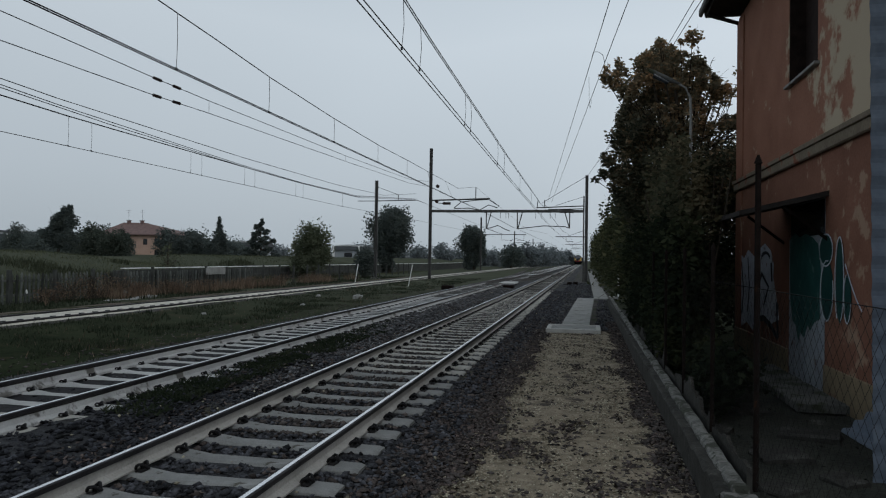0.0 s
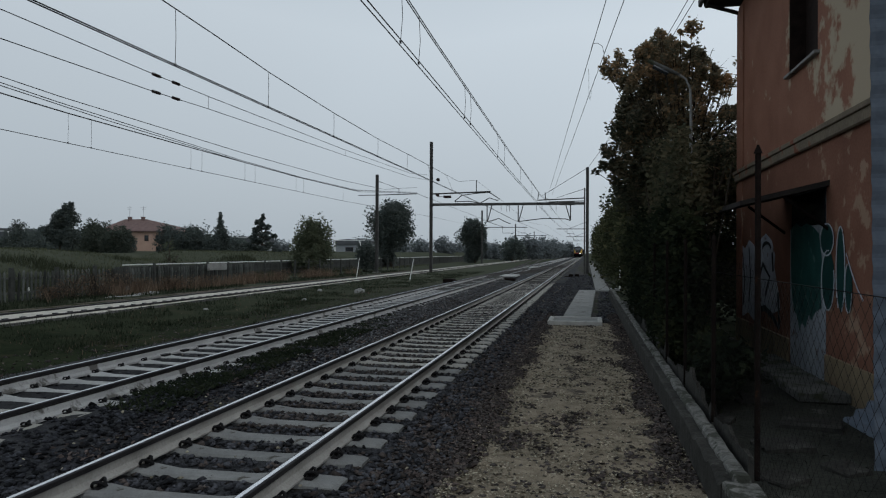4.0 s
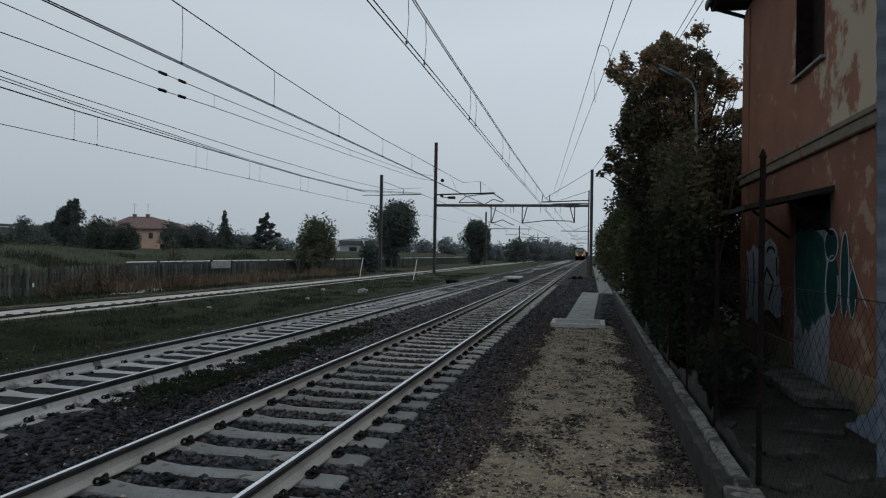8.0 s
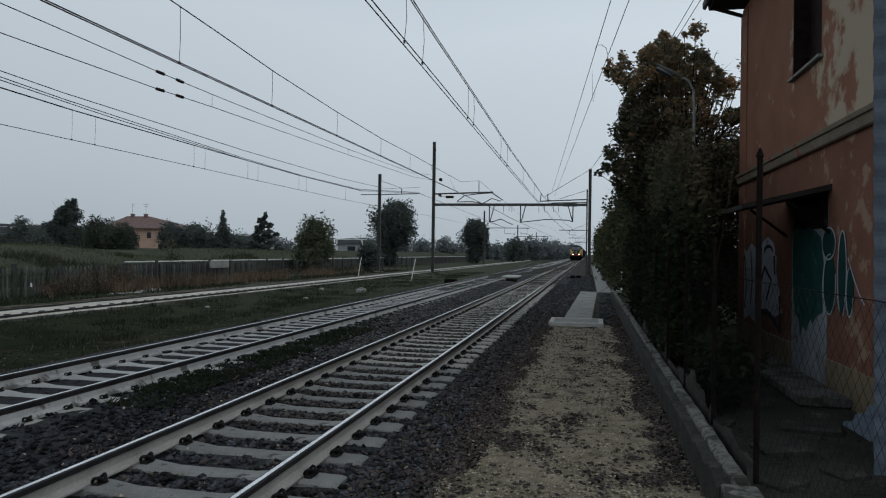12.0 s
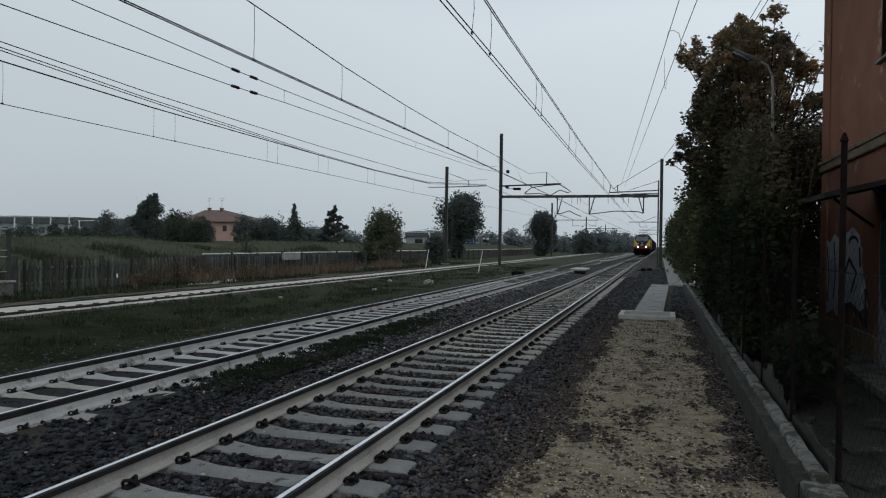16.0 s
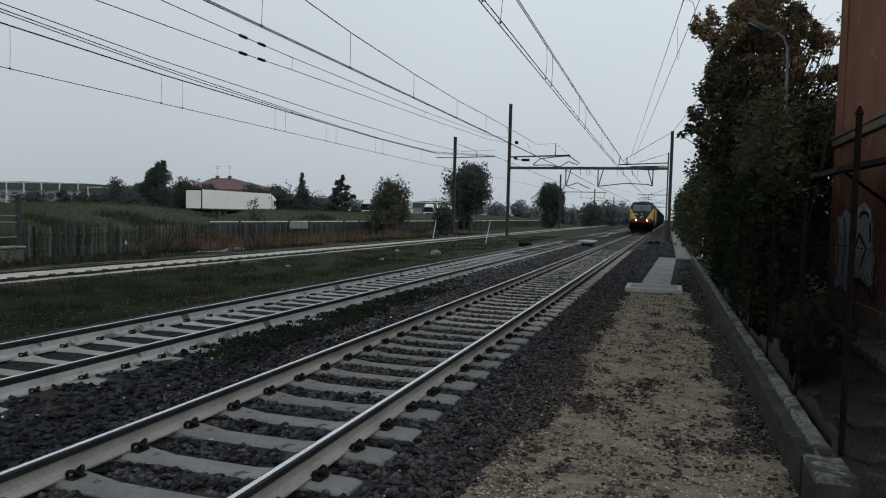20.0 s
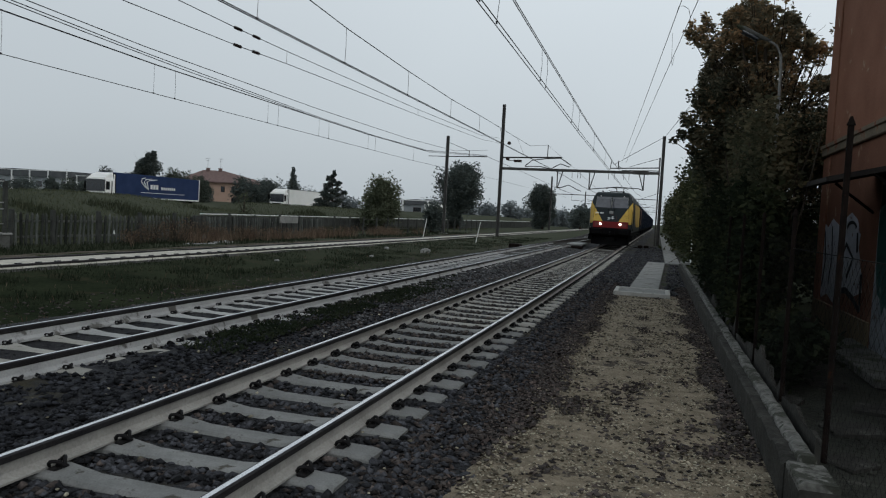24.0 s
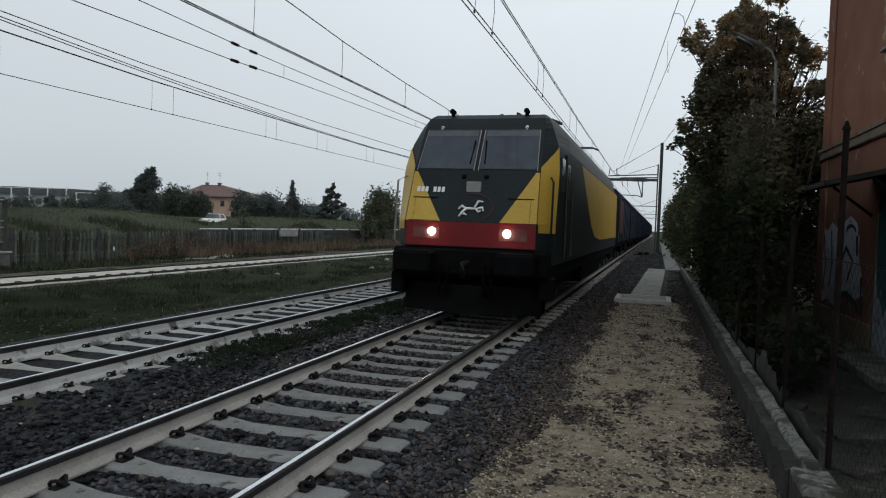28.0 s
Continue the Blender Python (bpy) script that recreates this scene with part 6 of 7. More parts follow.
patch("white_ground", [(16.85, 2.25), (16.3, 2.1), (15.9, 2.28), (15.3, 2.12), (14.95, 2.27), (14.5, 2.38), (14.07, 2.24), (13.83, 1.98), (13.88, 1.74), (13.57, 1.27), (13.48, 1.0), (13.95, 0.89), (14.51, 0.95), (15.28, 0.87), (15.43, 0.62), (16.0, 0.75), (16.6, 0.6), (16.91, 1.46)], M_SPRAYWHITE, old, -0.012, "white sprayed ground")
strokes("black_stroke", [[(15.3, 1.25), (15.0, 1.5), (14.7, 1.8)], [(14.7, 1.8), (14.45, 1.68), (14.18, 1.56), (14.35, 1.38), (14.52, 1.2)], oval(14.42, 2.1, 0.3, 0.1, 10, 170, 8), [(15.9, 2.1), (15.75, 1.5), (15.9, 1.0)], [(16.5, 2.0), (16.3, 1.4), (16.45, 0.9)]], 0.035, M_SPRAYBLACK, old, -0.02)
strokes("black_stroke", [[(15.3, 0.7), (15.12, 0.88), (14.51, 0.95), (13.95, 0.84), (13.55, 0.69)], [(13.99, 1.98), (13.94, 1.7)], [(13.57, 1.27), (13.55, 1.0), (13.5, 0.7)]], 0.055, M_SPRAYBLACK, old, -0.021)


def rough_bar(x0, x1, y0, y1, z0, z1, rough, seed):
    """A cast bar whose upper edges are worn uneven along y."""
    n = int((y1 - y0) / 0.09) + 2
    v, f = [], []
    for i in range(n):
        y = y0 + (y1 - y0) * i / (n - 1)
        a, b, c = (noise.noise(Vector((y * 3.1, seed, k))) + 0.7 * noise.noise(Vector((y * 9.0, seed, k))) for k in (0.0, 5.0, 9.0))
        cut = 0.012 + rough * max(0, a)
        top = z1 + 0.4 * rough * b
        v += [(x0, y, z0), (x0 + 0.15 * rough * c, y, top - cut), (x0 + cut * 1.1, y, top), (x1 - 0.012, y, top + 0.2 * rough * c), (x1, y, top - 0.015), (x1, y, z0)]
    for i in range(n - 1):
        for k in range(6):
            f.append((6 * i + k, 6 * i + (k + 1) % 6, 6 * i + 6 + (k + 1) % 6, 6 * i + 6 + k))
    f += [tuple(range(6)), tuple(6 * (n - 1) + k for k in range(6))[::-1]]
    return Shape().add(v, f)


kerb = thing("fence_wall", "low weathered concrete wall under the fence", "wall", kind="structure")
y, l = 5.2, 3.4
part("end_block", rough_bar(3.997, 4.241, 4.74, 5.19, -0.5, 0.06, 0.02, 77.0), M_WALLFACE, kerb, "stained concrete end block")
part("coping", rough_bar(4.0, 4.238, 4.745, 5.19, 0.045, 0.1, 0.03, 78.0), M_COPING, kerb, "chipped pale concrete top")
while y < 27:
    part("wall_block", rough_bar(3.99, 4.22, y + 0.004, y + l - 0.006, -0.5, 0.085, 0.05, y), M_WALLFACE, kerb, "brown stained face")
    part("coping", rough_bar(4.08, 4.19, y, y + l - 0.006, 0.04, 0.13, 0.06, y + 40), M_COPING, kerb, "chipped pale concrete top")
    y += l
    l = random.uniform(3.2, 4.4)


def broken_panel(y0, y1, h, seed):
    """The foot of a thin concrete panel, broken off in a jagged line."""
    n = int((y1 - y0) / 0.07) + 2
    v, f = [], []
    for i in range(n):
        y = y0 + (y1 - y0) * i / (n - 1)
        k = noise.noise(Vector((y * 1.9, seed, 0.5))) + 0.6 * noise.noise(Vector((y * 6.5, seed, 3.5)))
        top = 0.13 + h * max(0.06, 0.5 + 0.75 * k)
        v += [(4.245, y, -0.4), (4.245, y, top), (4.285, y, top - 0.02 + 0.03 * noise.noise(Vector((y * 11, seed, 8)))), (4.285, y, -0.4)]
    for i in range(n - 1):
        for k in range(4):
            f.append((4 * i + k, 4 * i + (k + 1) % 4, 4 * i + 4 + (k + 1) % 4, 4 * i + 4 + k))
    f += [(0, 1, 2, 3), tuple(4 * (n - 1) + k for k in (3, 2, 1, 0))]
    return Shape().add(v, f)


for y0, y1, h in ((5.55, 7.0, 0.12), (7.1, 8.95, 0.3), (9.05, 10.95, 0.24), (11.05, 12.95, 0.26), (13.05, 16.0, 0.2)):
    part("broken_panel", broken_panel(y0, y1, 0.75 * h, y0), M_WALLFACE, kerb, "jagged foot of a broken concrete panel")

fence = thing("wire_fence", "rusted iron posts with chain-link mesh on a low wall", "fence")
for i, y in enumerate((5.3, 7.05, 9.0, 11.0, 13.0)):
    p = part("fence_post", Shape().box(4.232, 4.268, y - 0.018, y + 0.018, 0.08, 2.38 if i == 0 else 1.8, 0.006), M_IRON, fence, "rusted iron post")
    part("post_cap", Shape().tube([(4.25, y, 2.38 if i == 0 else 1.8), (4.25, y, 2.44 if i == 0 else 1.86)], [0.03, 0.008], 6), M_IRON, p)
M_MESH = surface("dull_mesh_wire", (0.012, 0.012, 0.012), (0.03, 0.03, 0.03), rough=0.9, metal=0.0, spec=0.03, bump=0)


def chain_link(y0, y1, z0, z1, pitch, r):
    """Two sets of slanting wires that cross to diamonds, cut to a rectangle."""
    s, h = Shape(), z1 - z0
    for sgn in (1, -1):
        k = y0 - h
        while k < y1:
            a, b = max(k, y0), min(k + h, y1)
            if b > a:
                s.tube([(4.25 + 0.002 * sgn, p, z0 + (p - k) if sgn == 1 else z1 - (p - k)) for p in (a, b)], r, 3, ends=False)
            k += pitch
    return s


for y0, y1, z1, r in ((2.55, 5.28, 1.5, 0.0011), (5.32, 7.03, 1.6, 0.0007), (7.07, 8.98, 1.6, 0.0007)):
    tagged(part("mesh", chain_link(y0, y1, 0.14 if y0 > 5 else 0.0, z1, 0.1, r), M_MESH, fence, "chain-link mesh"), kind="stuff")
for z in (0.16, 1.5):
    part("strain_wire", Shape().tube([(4.25, 2.55, z), (4.25, 7.05, z)], 0.0025, 4), M_MESH, fence)
part("fence_post", Shape().box(4.23, 4.27, 2.5, 2.54, -0.4, 1.9, 0.006), M_IRON, fence, "rusted iron post")

lamp = thing("street_lamp", "old grey street lamp with a long arm among leaves", "street lamp", pose(4.94, 13.6, -0.3) @ Matrix.Scale(0.965, 4))
part("pole", Shape().tube([(0, 0, 0), (0, 0, 4.9), (-0.02, 0, 5.2), (-0.1, 0, 5.38), (-0.25, 0, 5.48)], [0.04, 0.026, 0.024, 0.022, 0.022], 8), M_CONCRETE, lamp)
head = part("lamp_head", Shape().tube([(-0.2, 0, 5.46), (-0.42, 0, 5.56), (-0.72, 0, 5.72), (-0.8, 0, 5.76)], [0.022, 0.05, 0.045, 0.022], 8), M_CONCRETE_DARK, lamp)
part("lens", Shape().tube([(-0.42, 0, 5.5), (-0.7, 0, 5.65)], [0.05, 0.05], 8), M_DARKGLASS, head)

sheet = thing("corrugated_sheet", "blue-grey corrugated metal sheet standing beside the house", "metal sheet", pose(5.62, 7.0, -0.32))
wave = [(0.011 * math.sin(i * 1.05), i * 0.04) for i in range(120)]
vs = []
for dy, z in wave:
    vs += [(0.0 - 0.012 * z, dy, z), (0.9, dy, z)]
s = Shape().add(vs, [(2 * i, 2 * i + 1, 2 * i + 3, 2 * i + 2) for i in range(119)])
s.add([(x, y + 0.01, z) for x, y, z in vs], [(2 * i, 2 * i + 2, 2 * i + 3, 2 * i + 1) for i in range(119)])
part("sheet", s, M_SHEET, sheet)
part("frame_post", Shape().box(0.3, 0.36, 0.06, 0.12, -0.2, 4.6), M_STEEL, sheet)
step = thing("doorstep", "long worn concrete doorstep before the boarded door", "doorstep", pose(HX - 0.05, 0, -0.3))
part("tread", rough_bar(-0.62, 0.0, 9.9, 13.6, 0.06, 0.17, 0.03, 3.0), M_CONCRETE_DARK, step)
# darker concrete here puts the shadow strip below the tread into colour
part("riser", Shape().box(-0.56, -0.02, 9.95, 13.55, -0.1, 0.065, 0.01), M_WALLFACE, step)
for i, (x, y, w, d, a) in enumerate(((5.0, 7.6, 0.5, 0.36, 12), (5.55, 8.6, 0.62, 0.4, -20), (4.72, 6.5, 0.34, 0.3, 40), (5.2, 9.9, 0.4, 0.5, 5), (4.6, 8.6, 0.3, 0.24, 66), (5.35, 6.9, 0.28, 0.3, 30))):
    solid("broken_slab", rough_bar(-w / 2, w / 2, -d / 2, d / 2, -0.04, 0.03, 0.03, i * 3.3), M_WALLFACE, "broken grey concrete slab lying in the yard", "concrete slab", pose(x, y, -0.25, 2, -3, a), group="broken slabs")


def corrugated(w, h, pitch, depth):
    """A corrugated sheet lying in x (along the waves) and y (across them), 2 mm thick."""
    n = int(h / pitch * 8)
    v = []
    for i in range(n + 1):
        y, z = h * i / n, depth * math.sin(2 * math.pi * i / 8)
        v += [(0, y, z), (w, y, z), (0, y, z + 0.002), (w, y, z + 0.002)]
    f = []
    for i in range(n):
        k = 4 * i
        f += [(k, k + 1, k + 5, k + 4), (k + 2, k + 6, k + 7, k + 3), (k, k + 4, k + 6, k + 2), (k + 1, k + 3, k + 7, k + 5)]
    return Shape().add(v, f)


fallen = thing("corrugated_sheet", "pale blue-grey corrugated sheet leaning low against the standing one", "metal sheet", pose(5.99, 8.95, -0.26, 0, 0, -88) @ pose(0, 0, 0, 38, 0, 0))
part("sheet", corrugated(1.25, 1.3, 0.16, 0.022), M_SHEET, fallen)

# ---- the train ----
M_GREY = surface("dark_grey_loco_paint", (0.0145, 0.0188, 0.0205), (0.0245, 0.031, 0.0335), scale=1, fine=20, rough=0.5, bump=0.03, spec=0.1)
M_YELLOW = surface("yellow_loco_paint", (0.42, 0.265, 0.04), (0.54, 0.355, 0.065), scale=1, fine=20, rough=0.4, bump=0.03, spec=0.25)
M_LOCORED = surface("red_loco_paint", (0.13, 0.008, 0.01), (0.19, 0.014, 0.016), scale=1, fine=20, rough=0.4, bump=0.03, spec=0.25)
M_BLACKPAINT = surface("black_underframe", (0.003, 0.003, 0.0035), (0.008, 0.008, 0.008), scale=4, rough=0.8, spec=0.03)
# bluish base colour carries the sky that the glass would mirror
M_SCREEN = surface("sky_toned_windscreen_glass", (0.032, 0.038, 0.05), (0.06, 0.07, 0.088), scale=0.8, fine=5, rough=0.08, bump=0, spec=0.55)
M_SCREENTOP = surface("tinted_screen_band", (0.06, 0.066, 0.075), (0.1, 0.108, 0.118), rough=0.2, bump=0, spec=0.5)
M_HEADLIGHT = glowing("headlight_glow", (1.0, 0.9, 0.76), 14.0)
M_TAILGLASS = surface("dull_lamp_glass", (0.1, 0.03, 0.03), (0.2, 0.08, 0.07), rough=0.2, bump=0)
M_WAGON = surface("dark_blue_wagon_paint", (0.011, 0.0145, 0.026), (0.022, 0.028, 0.044), scale=0.7, fine=12, rough=0.6, wear=(0.06, 0.045, 0.04), wear_scale=1.2, wear_amount=0.62)
M_WAGONRED = surface("rust_red_wagon_paint", (0.05, 0.026, 0.022), (0.085, 0.045, 0.036), scale=0.7, fine=12, rough=0.65, wear=(0.05, 0.03, 0.025), wear_scale=1.2, wear_amount=0.6)

# nose rows: height, front y, half width of the front, y of the side corner, half width of the body
NOSE = [(1.0, 0.02, 1.12, 0.36, 1.38), (1.28, -0.03, 1.15, 0.36, 1.4), (1.7, -0.03, 1.15, 0.38, 1.4), (2.62, 0.32, 1.12, 0.6, 1.4), (3.08, 0.6, 1.12, 0.8, 1.35), (3.45, 0.82, 1.1, 0.98, 1.21), (3.64, 1.0, 1.07, 1.12, 1.11), (3.7, 1.2, 1.02, 1.3, 1.05)]
FLANK = [(1.0, 1.38), (1.28, 1.4), (3.08, 1.4), (3.45, 1.31), (3.64, 1.17), (3.7, 1.1)]  # height, half width of the body behind the cab
LOCO_LEN = 18.9


def nose_at(z):
    for a, b in zip(NOSE, NOSE[1:]):
        if z <= b[0]:
            k = max((z - a[0]) / (b[0] - a[0]), 0)
            return [p + (q - p) * k for p, q in zip(a, b)]
    return NOSE[-1]


def front_panel(rows, out, thick=0.012):
    """A panel that lies on the nose; rows: (z, x0, x1); x beyond the front runs round the cut corner."""
    v, f = [], []

    def place(x, z):
        _, yf, hf, ys, wb = nose_at(z)
        if abs(x) <= hf:
            return (x, yf - out, z)
        k = min((abs(x) - hf) / (wb - hf), 1.0)
        return (math.copysign(hf + (wb - hf) * k + out, x), yf + (ys - yf) * k - out, z)
    cols = 7
    zs = []
    for (za, a0, a1), (zb, b0, b1) in zip(rows, rows[1:]):
        steps = max(1, int((zb - za) / 0.1))
        for i in range(steps):
            k = i / steps
            zs.append((za + (zb - za) * k, a0 + (b0 - a0) * k, a1 + (b1 - a1) * k))
    zs.append(rows[-1])
    for z, x0, x1 in zs:
        for c in range(cols):
            v.append(place(x0 + (x1 - x0) * c / (cols - 1), z))
    for i in range(len(zs) - 1):
        for c in range(cols - 1):
            f.append((i * cols + c, i * cols + c + 1, (i + 1) * cols + c + 1, (i + 1) * cols + c))
    return Shape().add(v, f)


def wheelset(s, y):
    for x in (-0.72, 0.72):
        s.tube([(x - 0.07, y, 0.6), (x + 0.07, y, 0.6)], 0.6, 20)
        s.tube([(x * 1.02 - 0.09, y, 0.6), (x * 1.02 + 0.09, y, 0.6)], 0.14, 8)
    s.tube([(-0.7, y, 0.6), (0.7, y, 0.6)], 0.09, 8)


def locomotive():
    t = thing("locomotive", "yellow and dark grey electric locomotive with lit headlights", "locomotive")
    v, f = [], []
    back = LOCO_LEN
    levels = [nose_at(1.0 + 0.1 * i) for i in range(27)] + [NOSE[-1]]
    for z, yf, hf, ys, wb in levels:
        wf = float(np.interp(z, [p[0] for p in FLANK], [p[1] for p in FLANK]))
        v += [(-hf, yf, z), (hf, yf, z), (wb, ys, z), (wf, 2.35, z), (wf, back - 2.35, z), (wb, back - ys, z), (hf, back - yf, z), (-hf, back - yf, z), (-wb, back - ys, z), (-wf, back - 2.35, z), (-wf, 2.35, z), (-wb, ys, z)]
    for i in range(len(levels) - 1):
        for k in range(12):
            f.append((12 * i + k, 12 * i + (k + 1) % 12, 12 * i + 12 + (k + 1) % 12, 12 * i + 12 + k))
    f += [tuple(range(12)), tuple(12 * (len(levels) - 1) + k for k in range(12))]
    body = part("body", Shape().add(v, f), M_GREY, t, "dark grey body")
    part("red_band", front_panel([(1.28, -1.14, 1.14), (1.69, -1.14, 1.14)], 0.012), M_LOCORED, body, "red band with the headlights")
    part("bumper_panel", front_panel([(1.0, -1.13, 1.13), (1.27, -1.13, 1.13)], 0.012), M_BLACKPAINT, body)
    for side in (-1, 1):
        face, corner = [], []
        for i in range(15):
            z = 1.7 + 0.0971 * i
            edge, fold, wide = 0.52 + 0.62 * (z - 1.7), nose_at(z)[2], nose_at(z)[4]
            if edge < fold - 0.005:
                face.append((z, side * edge, side * (fold - 0.0005)))
            corner.append((z, side * max(edge, fold + 0.0005), side * wide))
        part("yellow_panel", front_panel(face, 0.012), M_YELLOW, body)
        part("yellow_corner", front_panel(corner, 0.012), M_YELLOW, body)
    for side in (-1, 1):
        part("yellow_corner", front_panel([(1.55, side * 1.17, side * 1.4), (1.7, side * 1.16, side * 1.4)], 0.012), M_YELLOW, body)
    part("panel_seam", front_panel([(1.705, -1.1, -0.56), (1.715, -1.1, -0.56)], 0.014), M_BLACKPAINT, body)
    for side in (-1, 1):
        for a, b in (((0.62, 0.62), (2.1, 2.12)), ((1.02, 1.025), (1.72, 2.1))):
            part("panel_seam", front_panel([(b[0], side * (a[0] + (0.0 if b[1] - b[0] > 0.1 else 0)), side * (a[1] + (0.45 if b[1] - b[0] < 0.1 else 0.0))), (b[1], side * a[0], side * (a[1] + (0.45 if b[1] - b[0] < 0.1 else 0.0)))], 0.015), M_BLACKPAINT, body)
        screen = part("windscreen", front_panel([(2.63, side * 0.04, side * 1.08), (3.37, side * 0.04, side * 1.04)], 0.012), M_SCREEN, body, "dark windscreen with mirrored sky in its colour")
        part("sun_blind", front_panel([(3.24, side * 0.08, side * 1.02), (3.35, side * 0.08, side * 1.01)], 0.016), M_SCREENTOP, screen)
        for a, b in ((0.03, 0.048), (1.07, 1.085)):
            part("screen_frame", front_panel([(2.6, side * a, side * b), (3.36, side * (a - (0.05 if a > 0.5 else 0)), side * (b - (0.05 if a > 0.5 else 0)))], 0.02), M_CONCRETE, screen)
        wy = nose_at(2.7)[1]
        part("wiper", Shape().tube([(side * 0.2, wy - 0.06, 2.5), (side * 0.13, wy + 0.02, 2.75), (side * 0.1, wy + 0.22, 3.15)], 0.014, 5).box(side * 0.2 - 0.04, side * 0.2 + 0.04, wy - 0.12, wy - 0.02, 2.44, 2.52, 0.01), M_BLACKPAINT, body)
        lampbox = part("lamp_housing", front_panel([(1.4, side * 0.52, side * 1.0), (1.6, side * 0.52, side * 1.0)], 0.02), M_TAILGLASS, body, "lamp glass in the red band")
        part("headlight", Shape().tube([(side * 0.66, -0.1, 1.52), (side * 0.66, -0.04, 1.52)], [0.058, 0.072], 14), M_HEADLIGHT, lampbox, "lit headlight")
        part("handrail", Shape().tube([(side * 1.32, 0.2, 1.25), (side * 1.38, 0.05, 1.35), (side * 1.38, 0.15, 2.4), (side * 1.3, 0.42, 2.5)], 0.018, 6), M_CONCRETE if side < 0 else M_GREY, body)
        part("roof_lamp", Shape().tube([(side * 0.7, 1.15, 3.66), (side * 0.7, 1.15, 3.74)], 0.035, 8).tube([(side * 0.7, 1.08, 3.755), (side * 0.7, 1.25, 3.755)], [0.052, 0.04], 8), M_BLACKPAINT, body)
        part("marker_lamp", Shape().tube([(side * 0.78, 0.76, 3.4), (side * 0.78, 0.8, 3.42)], 0.03, 8), M_WHITE, body)
        # side livery and doors
        x = side * 1.406
        sd = [(x, y, z) for y, z in ((4.3, 3.05), (5.2, 2.6), (6.3, 2.1), (7.2, 1.7), (8.2, 1.45), (10.0, 1.34), (18.4, 1.34), (18.2, 3.05))]
        part("yellow_side_panel", Shape().add(sd + [(side * 1.395, y, z) for _, y, z in sd], [tuple(range(8)), tuple(range(8, 16))] + [(i, (i + 1) % 8, 8 + (i + 1) % 8, 8 + i) for i in range(8)]), M_YELLOW, body)
        dr = part("cab_door", Shape().box(side * 1.385 - 0.02, side * 1.385 + 0.03, 1.55, 2.3, 1.1, 3.0, 0.01), M_GREY, body)
        part("door_window", Shape().box(side * 1.40 - 0.02, side * 1.40 + 0.02, 1.68, 2.17, 2.2, 2.85, 0.01), M_SCREEN, dr)
        for y in (1.45, 2.4):
            part("grab_rail", Shape().tube([(side * 1.44, y, 1.1), (side * 1.44, y, 2.6)], 0.018, 6), M_STEEL, body)
        part("side_window", Shape().box(side * 1.39 - 0.02, side * 1.39 + 0.02, 0.95, 1.4, 2.3, 2.9, 0.01), M_SCREEN, body)
    # black plate added to shut off bright gaps under the nose
    part("blackout_plate", Shape().box(-1.25, 1.25, 0.55, 0.62, 0.16, 1.02, 0.01), M_BLACKPAINT, body)
    part("front_emblem_plate", Shape().box(-0.13, 0.13, nose_at(2.3)[1] - 0.03, nose_at(2.3)[1] + 0.02, 2.2, 2.4, 0.01), M_CONCRETE, body)
    # number bars and a leaping animal-like mark as plain shapes
    for i in range(7):
        if i != 3:
            part("number_bar", front_panel([(2.21, -1.02 + i * 0.075, -0.965 + i * 0.075), (2.3, -1.02 + i * 0.075, -0.965 + i * 0.075)], 0.018), M_WHITE, body)
    for pts in ([(-0.2, 1.79), (-0.14, 1.87), (-0.08, 1.93), (0.1, 1.93)], [(-0.1, 1.92), (-0.12, 1.84), (-0.06, 1.82)], [(0.08, 1.93), (0.14, 1.87), (0.18, 1.9)], [(0.1, 1.93), (0.2, 1.95), (0.22, 1.89)], [(0.06, 1.95), (0.12, 2.06), (0.2, 2.05)], [(-0.08, 1.93), (-0.16, 1.97), (-0.22, 1.92)]):
        part("white_mark", Shape().tube([(x, nose_at(z)[1] - 0.02, z) for x, z in pts], [0.016] + [0.026] * (len(pts) - 2) + [0.014], 5), M_WHITE, body)
    arc = Shape()
    pts = []
    for i in range(12):
        a = radians(-50 + i * 14)
        x, z = 0.0 + 0.38 * math.cos(a), 1.95 + 0.24 * math.sin(a)
        pts.append((x, nose_at(z)[1] - 0.02, z))
    part("pale_arc", arc.tube(pts, 0.007, 4), M_TAILGLASS, body)
    # underframe, buffers, plough, bogies
    under = part("underframe", Shape().box(-1.32, 1.32, 0.08, LOCO_LEN - 0.08, 0.72, 1.06, 0.03).box(-1.36, 1.36, -0.06, 0.5, 0.78, 1.24, 0.04), M_BLACKPAINT, t)
    for side in (-1, 1):
        part("buffer", Shape().box(side * 0.88 - 0.33, side * 0.88 + 0.33, -0.5, -0.06, 0.82, 1.2, 0.05), M_BLACKPAINT, under)
        part("step", Shape().box(side * 1.32 - 0.12, side * 1.32 + 0.12, 0.1, 0.5, 0.42, 0.8, 0.02), M_BLACKPAINT, under)
        for k in range(2):
            part("brake_hose", Shape().tube([(side * (0.3 + 0.12 * k), -0.1, 0.95), (side * (0.32 + 0.12 * k), -0.22, 0.7), (side * (0.36 + 0.12 * k), -0.15, 0.45), (side * (0.3 + 0.12 * k), -0.1, 0.55)], 0.025, 6), M_BLACKPAINT, under)
    part("coupling_hook", Shape().tube([(0, 0, 1.0), (0, -0.35, 1.0), (0, -0.42, 0.9), (0, -0.3, 0.8)], 0.05, 8), M_CLIP, under)
